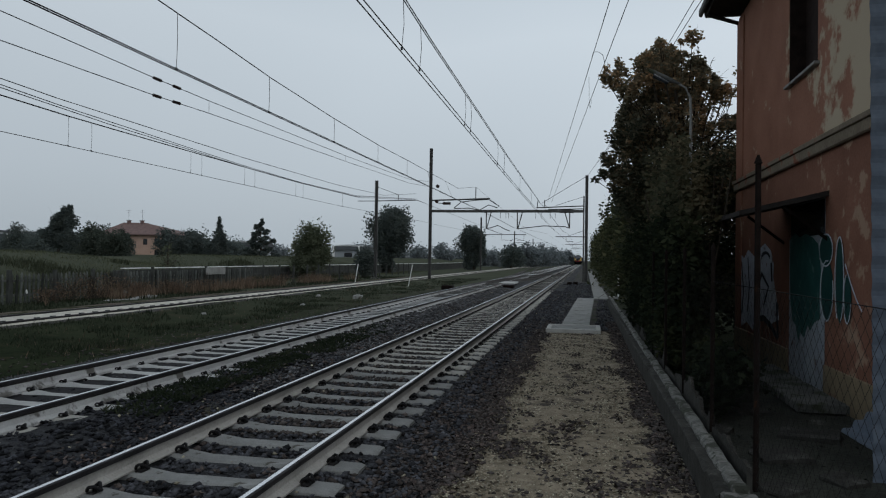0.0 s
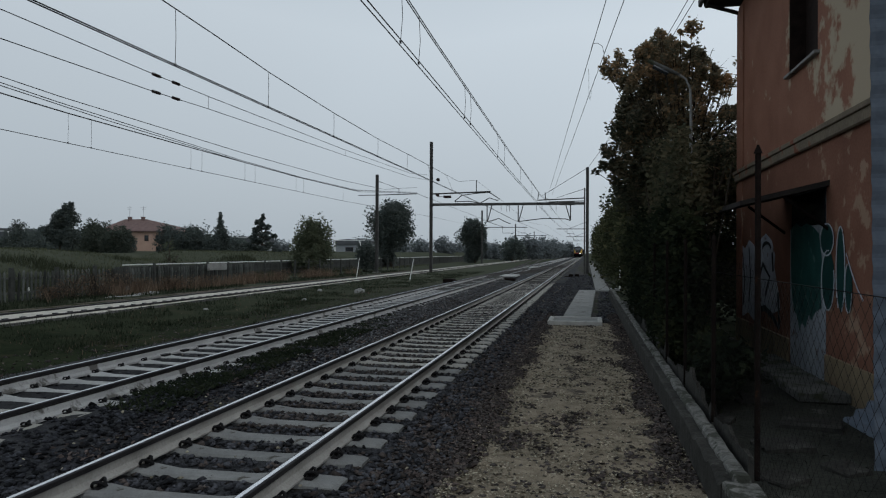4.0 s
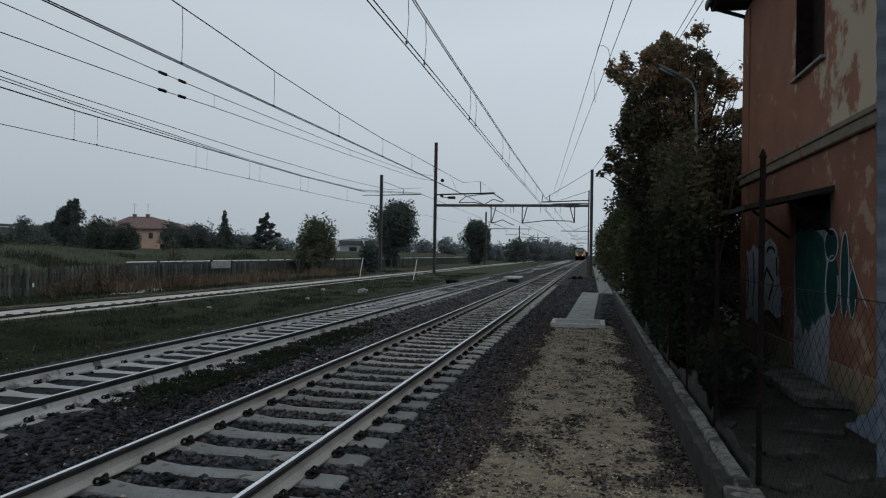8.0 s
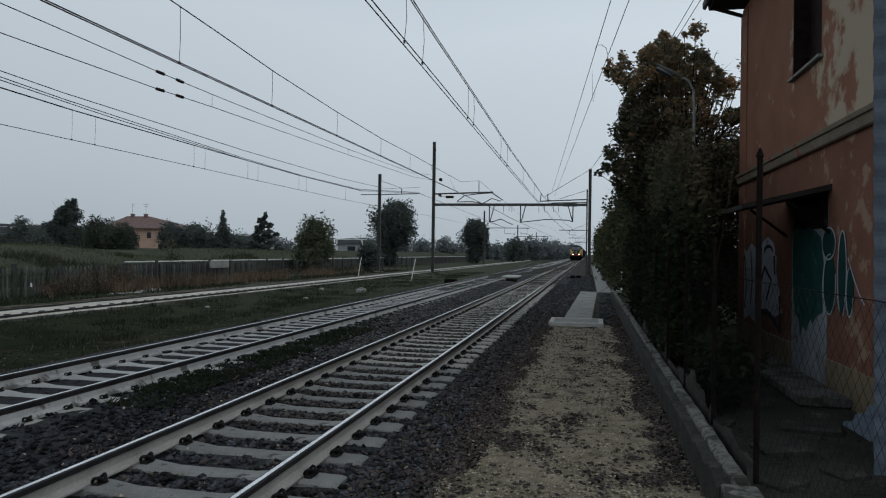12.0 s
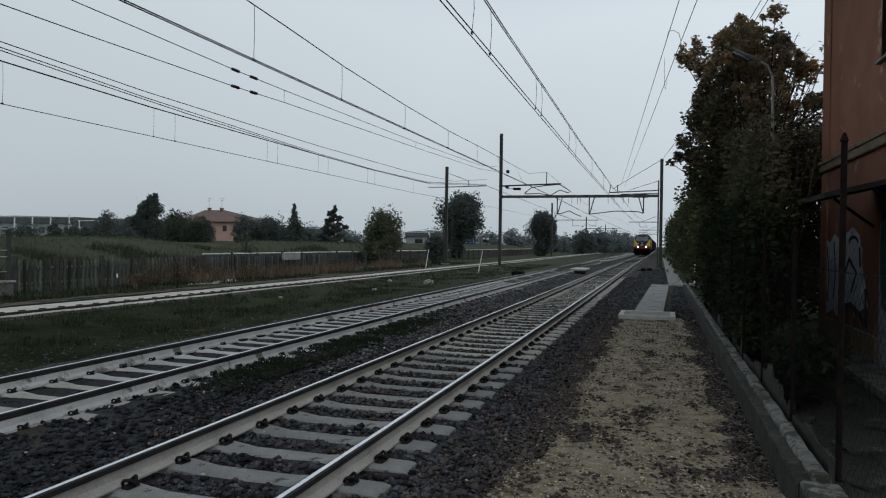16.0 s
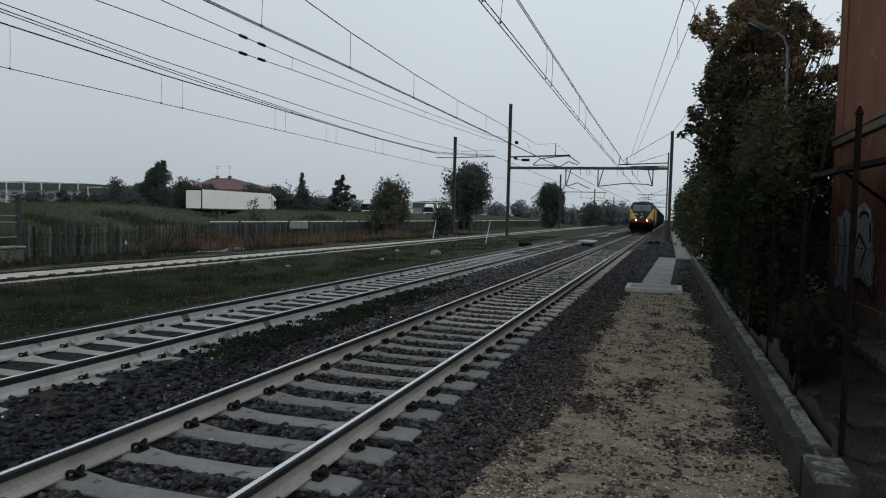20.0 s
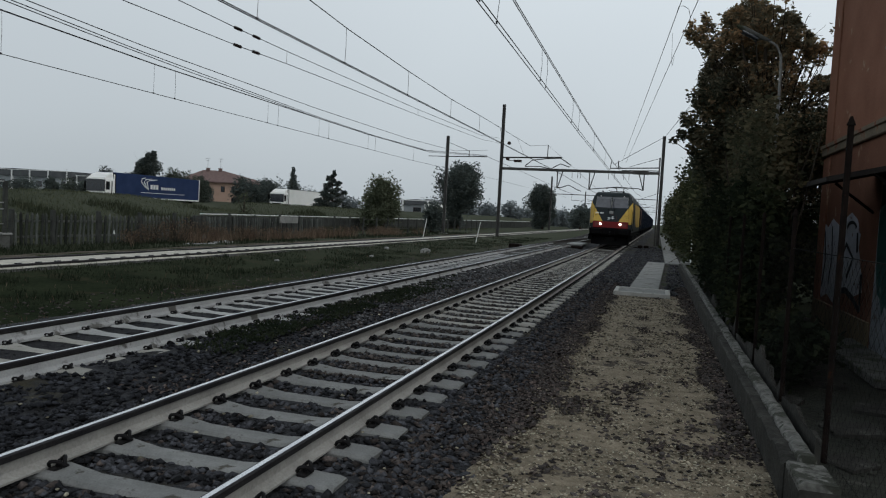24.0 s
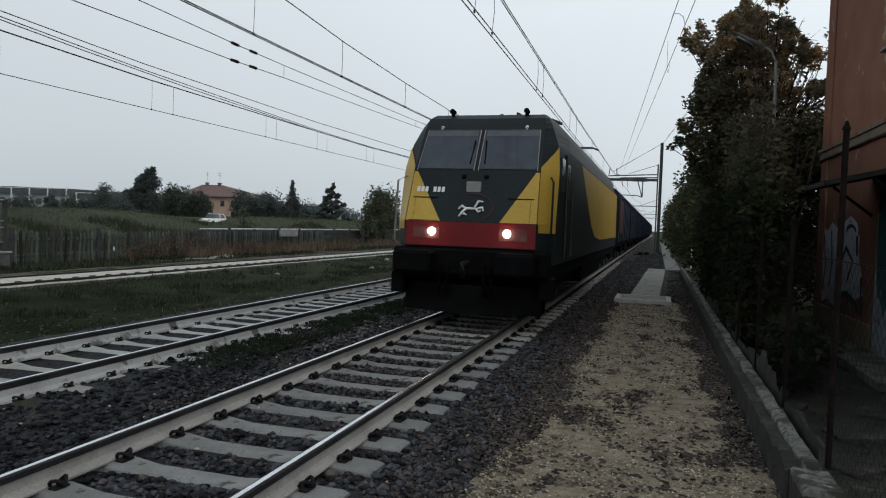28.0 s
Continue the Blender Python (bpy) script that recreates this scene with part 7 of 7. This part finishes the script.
    part("snow_plough", Shape().add([(-1.2, 0.35, 0.62), (0, -0.12, 0.62), (1.2, 0.35, 0.62), (-1.25, 0.25, 0.14), (0, -0.22, 0.14), (1.25, 0.25, 0.14), (-1.2, 0.5, 0.62), (1.2, 0.5, 0.62), (-1.2, 0.5, 0.14), (1.2, 0.5, 0.14)],
                                    [(0, 1, 4, 3), (1, 2, 5, 4), (0, 3, 8, 6), (2, 7, 9, 5), (0, 6, 7, 2, 1), (3, 4, 5, 9, 8), (6, 8, 9, 7)]), M_BLACKPAINT, under)
    for y in (4.0, 14.9):
        bogie = part("bogie", Shape().box(-1.0, 1.0, y - 0.3, y + 0.3, 0.5, 0.8, 0.03), M_BLACKPAINT, t)
        for side in (-1, 1):
            part("side_frame", Shape().box(side * 1.035 - 0.085, side * 1.035 + 0.085, y - 1.9, y + 1.9, 0.45, 0.85, 0.04), M_BLACKPAINT, bogie)
        for dy in (-1.3, 1.3):
            s = Shape()
            wheelset(s, y + dy)
            part("wheelset", s, M_STEEL, bogie)
    part("transformer_box", Shape().box(-1.25, 1.25, 6.6, 12.3, 0.3, 0.72, 0.04), M_BLACKPAINT, t)
    # roof gear and pantographs
    part("roof_hatch", Shape().box(-0.7, 0.7, 4.5, 14.5, 3.72, 3.86, 0.03), M_GREY, t)
    for y, up in ((4.7, 0), (15.2, 1)):
        pan = part("pantograph", Shape().tube([(-0.5, y - 0.6, 3.95), (-0.5, y + 0.8, 3.95)], 0.03, 5).tube([(0.5, y - 0.6, 3.95), (0.5, y + 0.8, 3.95)], 0.03, 5).tube([(-0.5, y + 0.7, 3.95), (0.5, y + 0.7, 3.95)], 0.03, 5), M_STEEL, t)
        zk, zh = (4.35, 4.74) if up else (4.14, 4.22)
        part("pantograph_arm", Shape().tube([(0, y + 0.7, 3.95), (0, y - 0.9, zk)], 0.035, 5).tube([(0, y - 0.9, zk), (0, y + 0.5, zh)], 0.03, 5), M_STEEL, pan)
        part("pantograph_head", Shape().tube([(-0.8, y + 0.5, zh - 0.1), (-0.55, y + 0.5, zh), (0.55, y + 0.5, zh), (0.8, y + 0.5, zh - 0.1)], 0.025, 5).tube([(-0.75, y + 0.8, zh - 0.08), (-0.55, y + 0.8, zh), (0.55, y + 0.8, zh), (0.75, y + 0.8, zh - 0.08)], 0.025, 5), M_STEEL, pan)
    return t


def wagon(label, material):
    """A covered freight wagon 14 m long with ribbed sides and a rounded roof."""
    t = thing("freight_wagon", label, "freight wagon", group="wagons of the train")
    outline = [(-1.38, 1.1), (1.38, 1.1), (1.4, 3.0), (1.25, 3.38), (0.8, 3.62), (0, 3.72), (-0.8, 3.62), (-1.25, 3.38), (-1.4, 3.0)]
    body = part("body", Shape().sweep(outline, [0.6, 13.4]), material, t)
    rib = Shape().sweep([(x * 1.022, 1.1 + (z - 1.1) * 1.012) for x, z in outline], [0, 0.09]).mesh("rib", material)
    for i in range(9):
        ob = new("rib", rib)
        ob.parent, ob.location = body, (0, 0.62 + i * 1.58, 0)
    under = part("underframe", Shape().box(-1.25, 1.25, 0.3, 13.7, 0.85, 1.08, 0.02), M_BLACKPAINT, t)
    for side in (-1, 1):
        part("buffer", Shape().tube([(side * 0.87, -0.1, 1.02), (side * 0.87, 0.35, 1.02)], 0.17, 10), M_BLACKPAINT, under)
    for y in (2.4, 11.6):
        bogie = part("bogie", Shape().box(-1.0, 1.0, y - 0.25, y + 0.25, 0.4, 0.7, 0.03), M_BLACKPAINT, t)
        for side in (-1, 1):
            part("side_frame", Shape().box(side * 1.015 - 0.065, side * 1.015 + 0.065, y - 1.3, y + 1.3, 0.35, 0.7, 0.03), M_BLACKPAINT, bogie)
            for dy in (-0.9, 0.9):
                part("wheel", Shape().tube([(side * 0.73 - 0.07, y + dy, 0.46), (side * 0.73 + 0.07, y + dy, 0.46)], 0.46, 16), M_STEEL, bogie)
    return t


loco = locomotive()
first_wagon = wagon("dark blue covered freight wagon with a rusty side panel", M_WAGON)
for side in (-1, 1):
    part("rusty_panel", Shape().box(side * 1.44 - 0.012, side * 1.44 + 0.012, 0.8, 4.2, 1.5, 3.0, 0.004), M_WAGONRED, first_wagon, "rusty brown side panel")
blue_wagon = wagon("dark blue covered freight wagon with ribbed sides", M_WAGON)
wagons = [first_wagon, blue_wagon] + [copy_thing(blue_wagon, pose(0, 0, 0)) for _ in range(11)]

# ---- road traffic ----
M_TRUCKWHITE = surface("white_truck_paint", (0.78, 0.775, 0.74), (0.88, 0.875, 0.84), scale=1, fine=15, rough=0.45, bump=0.02)
M_TRUCKBLUE = surface("blue_tarpaulin", (0.012, 0.026, 0.076), (0.024, 0.043, 0.108), scale=1, fine=10, rough=0.6, bump=0.1)
M_TYRE = surface("tyre_rubber", (0.01, 0.01, 0.01), (0.03, 0.03, 0.03), rough=0.8)
M_NAVY = surface("navy_lettering", (0.02, 0.03, 0.06), (0.04, 0.05, 0.09), bump=0)


def semi_truck(label, box_mat, mark, tail=16.5):
    """A tractor with a box trailer that ends at y = tail, driving towards -y."""
    t = thing("semi_truck", label, "truck", group="trucks on the road")
    cab = part("cab", Shape().sweep([(-1.22, 0.9), (1.22, 0.9), (1.22, 2.9), (1.12, 3.1), (-1.12, 3.1), (-1.22, 2.9)], [1.02, 2.2]).box(-1.2, 1.2, 0.9, 1.2, 0.45, 1.6, 0.08), M_TRUCKWHITE, t, "white cab")
    part("roof_fairing", Shape().add([(-1.12, 1.12, 3.08), (1.12, 1.12, 3.08), (1.12, 2.2, 3.08), (-1.12, 2.2, 3.08), (-1.0, 1.4, 3.4), (1.0, 1.4, 3.4), (1.05, 2.2, 3.68), (-1.05, 2.2, 3.68)], [(0, 1, 5, 4), (1, 2, 6, 5), (2, 3, 7, 6), (3, 0, 4, 7), (4, 5, 6, 7), (0, 3, 2, 1)]), M_TRUCKWHITE, cab)
    part("windscreen", Shape().box(-1.16, 1.16, 0.92, 1.03, 1.66, 2.86, 0.03), M_DARKGLASS, cab)
    part("grille", Shape().box(-0.8, 0.8, 0.86, 0.91, 1.1, 1.5, 0.02).box(-0.65, 0.65, 0.86, 0.91, 0.6, 0.9, 0.02), M_BLACKPAINT, cab)
    part("roof_visor", Shape().box(-1.08, 1.08, 0.78, 1.04, 2.88, 2.98, 0.03), M_TRUCKWHITE, cab)
    for side in (-1, 1):
        part("side_window", Shape().box(side * 1.2 - 0.04, side * 1.2 + 0.04, 1.1, 1.62, 1.85, 2.7, 0.02), M_DARKGLASS, cab)
        part("air_intake", Shape().box(side * 1.21 - 0.03, side * 1.21 + 0.03, 1.86, 2.0, 1.5, 2.75, 0.02), M_BLACKPAINT, cab)
        part("mirror", Shape().box(side * 1.4 - 0.08, side * 1.4 + 0.08, 0.96, 1.1, 1.9, 2.7, 0.03), M_BLACKPAINT, cab)
        part("headlamp", Shape().box(side * 0.9 - 0.2, side * 0.9 + 0.2, 0.86, 0.94, 0.7, 0.95, 0.02), M_WHITE, cab)
        part("air_deflector", Shape().box(side * 1.18 - 0.03, side * 1.18 + 0.03, 2.2, 2.42, 1.2, 3.5, 0.02), M_TRUCKWHITE, cab)
    # black box in place of the shade between cab and trailer
    part("dark_gap", Shape().box(-1.25, 1.25, 2.36, 2.46, 1.3, 3.6, 0.02), M_BLACKPAINT, t)
    part("chassis", Shape().box(-0.5, 0.5, 1.3, tail - 0.2, 0.75, 1.05, 0.02).box(-1.2, -1.1, 5.6, 10.4, 0.45, 1.05).box(1.1, 1.2, 5.6, 10.4, 0.45, 1.05), M_BLACKPAINT, t)
    trailer = part("trailer", Shape().box(-1.27, 1.27, 2.45, tail, 1.15, 3.72, 0.03), box_mat, t)
    part("rear_frame", Shape().box(-1.28, 1.28, tail - 0.1, tail + 0.02, 3.6, 3.74).box(-1.29, -1.2, tail - 0.1, tail + 0.02, 1.1, 3.72).box(1.2, 1.29, tail - 0.1, tail + 0.02, 1.1, 3.72), M_WHITE if box_mat is M_TRUCKBLUE else M_BLACKPAINT, trailer)
    part("lower_rail", Shape().box(-1.29, 1.29, 2.45, tail, 1.08, 1.22, 0.01), M_TRUCKWHITE if box_mat is M_TRUCKBLUE else M_STEEL, trailer)
    for side in (-1, 1):
        x = side * 1.285
        if mark == "bars":
            for i in range(8):  # slanting bars of uneven height with a curved stroke over them
                a, b, c = 11.9 + i * 0.46, 1.75 + 0.06 * (i % 2), 2.5 + 0.22 * (i % 3)
                slant = [(a, b), (a + 0.3, b), (a + 0.48, c), (a + 0.18, c)]
                part("lettering_bar", Shape().add([(x + k, p, q) for k in (-0.008, 0.008) for p, q in slant], [(0, 1, 2, 3), (4, 5, 6, 7)] + [(m, (m + 1) % 4, 4 + (m + 1) % 4, 4 + m) for m in range(4)]), M_NAVY, trailer)
            part("lettering_stroke", Shape().tube([(x, 12.5, 3.15), (x, 13.6, 3.2), (x, 14.7, 3.0), (x, 15.6, 2.5)], [0.04, 0.13, 0.15, 0.08], 6), M_NAVY, trailer)
            part("top_rail", Shape().box(x - 0.015, x + 0.015, 2.45, tail, 3.66, 3.735), M_STEEL, trailer)
        elif mark == "wing":
            for i in range(3):
                s = Shape().tube([(x, 6.9 + 0.95 * i, 3.42 - 0.06 * i), (x, 6.3 + 0.6 * i, 3.28 - 0.05 * i), (x, 6.2 + 0.45 * i, 2.95), (x, 6.7 + 0.28 * i, 2.5), (x, 7.4, 2.12)], [0.03, 0.07, 0.09, 0.08, 0.05], 4)
                part("white_wing_mark", s, M_WHITE, trailer)
            for i in range(3):
                part("lettering_bar", Shape().box(x - 0.008, x + 0.008, 7.7 + i * 0.46, 8.05 + i * 0.46, 2.2, 2.7), M_WHITE, trailer)
            for i in range(7):
                part("lettering_bar", Shape().box(x - 0.008, x + 0.008, 9.5 + i * 0.36, 9.75 + i * 0.36, 2.2, 2.5), M_WHITE, trailer)
            part("lettering_bar", Shape().box(x - 0.008, x + 0.008, 6.2, 13.6, 1.75, 1.8), M_WHITE, trailer)
        else:
            part("side_lamp", Shape().box(x - 0.02, x + 0.02, 2.95, 3.2, 2.95, 3.2, 0.02), M_BLACKPAINT, trailer)
    for y in (1.75, 3.9, tail - 5.3, tail - 4.0, tail - 2.7):
        for side in (-1, 1):
            wh = part("wheel", Shape().tube([(side * 1.22, y, 0.52), (side * 0.85, y, 0.52)], 0.52, 16), M_TYRE, t)
            part("rim", Shape().tube([(side * 1.225, y, 0.52), (side * 1.2, y, 0.52)], 0.28, 12), M_STEEL, wh)
    return t


def car(label):
    t = thing("car", label, "car")
    outline = [(0.0, 0.34), (0.02, 0.62), (0.25, 0.78), (1.0, 0.9), (3.3, 0.95), (3.62, 0.9), (3.68, 0.55), (3.62, 0.32)]
    v = [(x * (0.8 if z > 0.8 else 0.84), y, z) for x in (-1, 1) for y, z in outline]
    n = len(outline)
    body = part("body", Shape().add(v, [tuple(range(n)), tuple(range(n, 2 * n))] + [(i, (i + 1) % n, n + (i + 1) % n, n + i) for i in range(n)]), M_TRUCKWHITE, t)
    cabin = part("cabin", Shape().add([(-0.78, 0.9, 0.88), (0.78, 0.9, 0.88), (0.78, 3.6, 0.92), (-0.78, 3.6, 0.92), (-0.6, 1.55, 1.44), (0.6, 1.55, 1.44), (0.62, 3.2, 1.46), (-0.62, 3.2, 1.46)],
                                      [(0, 1, 5, 4), (1, 2, 6, 5), (2, 3, 7, 6), (3, 0, 4, 7), (4, 5, 6, 7), (0, 1, 2, 3)]), M_DARKGLASS, t)
    part("roof", Shape().box(-0.64, 0.64, 1.5, 3.3, 1.43, 1.5, 0.02), M_TRUCKWHITE, cabin)
    for side in (-1, 1):
        part("pillar", Shape().tube([(side * 0.79, 2.25, 0.9), (side * 0.625, 2.3, 1.46)], 0.05, 4).tube([(side * 0.79, 3.5, 0.9), (side * 0.635, 3.15, 1.46)], 0.09, 4), M_TRUCKWHITE, cabin)
        part("headlamp", Shape().box(side * 0.62 - 0.16, side * 0.62 + 0.16, 0.0, 0.12, 0.6, 0.72, 0.02), M_DARKGLASS, body)
    for y in (0.7, 3.0):
        for s in (-1, 1):
            part("wheel", Shape().tube([(s * 0.86, y, 0.31), (s * 0.68, y, 0.31)], 0.31, 14), M_TYRE, t)
    return t


truck_away = semi_truck("white box semi-trailer truck driving along the road", M_TRUCKWHITE, "", 19.6)
truck_blue = semi_truck("white-cab truck with a blue tarpaulin trailer and white marks", M_TRUCKBLUE, "wing")
truck_white = semi_truck("white semi-trailer truck with dark lettering at its tail", M_TRUCKWHITE, "bars")
white_car = car("small white car on the road behind the bank")

# ---- tracks with their single sleepers ----
railway_track("near railway track on grey concrete sleepers with dusty rails", 0.0, 0.0, -12, 328, 5.4455 - 0.6 * 28, 0.6, M_SLEEPER, 300, 30, dark_from=42)
railway_track("second railway track on pale concrete sleepers", -3.57, 0.0, -12, 328, 5.2 - 0.6 * 25, 0.6, M_SLEEPER_PALE, 250, 11, -0.01, M_RAIL_PALE, None, 34)
railway_track("siding track on pale concrete sleepers sunk in grass", -12.5, -0.135, -12, 240, 0.4, 0.6, M_SLEEPER_PALE, 200, 0, 0.135, M_RAIL_EDGE, M_RAIL_EDGE)


# ---- the points beyond the gantry: a branch to the siding and a crossover ----
def curved_rail(parent, centre, off, material):
    """A rail along centre points (x, y), off metres to its side."""
    v, f = [], []
    for i, (x, y) in enumerate(centre):
        (xa, ya), (xb, yb) = centre[max(i - 1, 0)], centre[min(i + 1, len(centre) - 1)]
        d = Vector((xb - xa, yb - ya)).normalized()
        for a, z in ((-0.036, -0.01), (-0.026, -0.001), (0.026, -0.001), (0.036, -0.01), (0.034, -0.05), (0.012, -0.07), (0.07, -0.16), (-0.07, -0.16), (-0.012, -0.07), (-0.034, -0.05)):
            v.append((x + (off + a) * d.y, y - (off + a) * d.x, z + 0.003))
    n = 10
    for i in range(len(centre) - 1):
        for k in range(n):
            f.append((n * i + k, n * i + (k + 1) % n, n * i + n + (k + 1) % n, n * i + n + k))
    part("rail", Shape().add(v, f), material, parent)


for label, x0, y0, x1, y1, mat in (("branch track leaving the second track towards the siding", -3.57, 46, -8.5, 190, M_RAIL_WEB), ("crossover track between the second and the near track", -3.57, 52, 0.0, 104, M_RAIL_WEB)):
    branch = thing("railway_track", label, "railway track", group="parallel tracks")
    line = [(x0 + (x1 - x0) * smooth(0, 1, i / 30), y0 + (y1 - y0) * i / 30) for i in range(31)]
    for off in (-0.75, 0.75):
        curved_rail(branch, line, off, mat)
    timber = Shape().box(-1.3, 1.3, -0.12, 0.12, -0.3, -0.165, 0.02).mesh("timber", M_SLEEPER_OLD)
    y = y0 + 6
    while y < min(y1 - 4, 110):
        ob = new("timber", timber)
        ob.parent, ob.location = branch, (float(np.interp(y, [p[1] for p in line], [p[0] for p in line])), y, 0)
        y += 0.75
for x, y in ((-5.6, 44.5), (-1.95, 47.0)):
    motor = thing("point_motor", "low dark iron point motor beside the rail", "point motor", pose(x, y, -0.3), group="point motors")
    part("case", Shape().box(-0.35, 0.35, -0.45, 0.45, 0.0, 0.26, 0.05), M_IRON, motor)
    part("rod", Shape().tube([(-0.1, 0.0, 0.12), (1.4 if x < -3 else -1.2, 0.0, 0.12)], 0.03, 6), M_IRON, motor)
tall = thing("fence_post", "tall dark concrete post with a pale foot before the picket fence", "post", pose(-19.4, 31.2, ground_z(-19.4, 31.2)))
part("shaft", Shape().box(-0.08, 0.08, -0.09, 0.09, 0.3, 1.32, 0.015), M_DARKPOST, tall)
part("foot", Shape().box(-0.12, 0.12, -0.13, 0.13, -0.3, 0.32, 0.02), M_CONCRETE, tall, "pale concrete foot")


# ---- what moves ----
def motions():
    times = [(0, 290.0), (3, 261.5), (8, 213.5), (11, 183.5), (14, 151.0), (17, 118.0), (19, 97.5), (20, 87.2), (21, 77.0), (24, 48.5), (25, 39.1), (26, 30.1), (27, 20.8), (28, 11.6)]
    walk(loco, [(t, pose(0, y, 0)) for t, y in times])
    for i, w in enumerate(wagons):
        walk(w, [(t, pose(0, y + LOCO_LEN + 0.65 + i * 14.25, 0)) for t, y in times])
    walk(truck_white, [(t, pose(-53.0, 95.0 + (24 - t) * 16.8, 0.38)) for t in (0, 12, 24, 28)])
    walk(truck_blue, [(t, pose(-53.0, 58.6 + (24 - t) * 16.8, 0.38)) for t in (0, 12, 24, 28)])
    walk(truck_away, [(t, pose(-57.0, 98.6 + (t - 20) * 25.9, 0.38, 0, 0, 180)) for t in (0, 12, 20, 28)])
    walk(white_car, [(t, pose(-53.0, 78.1 + (28 - t) * 17.0, 0.38)) for t in (0, 14, 28)])


motions()
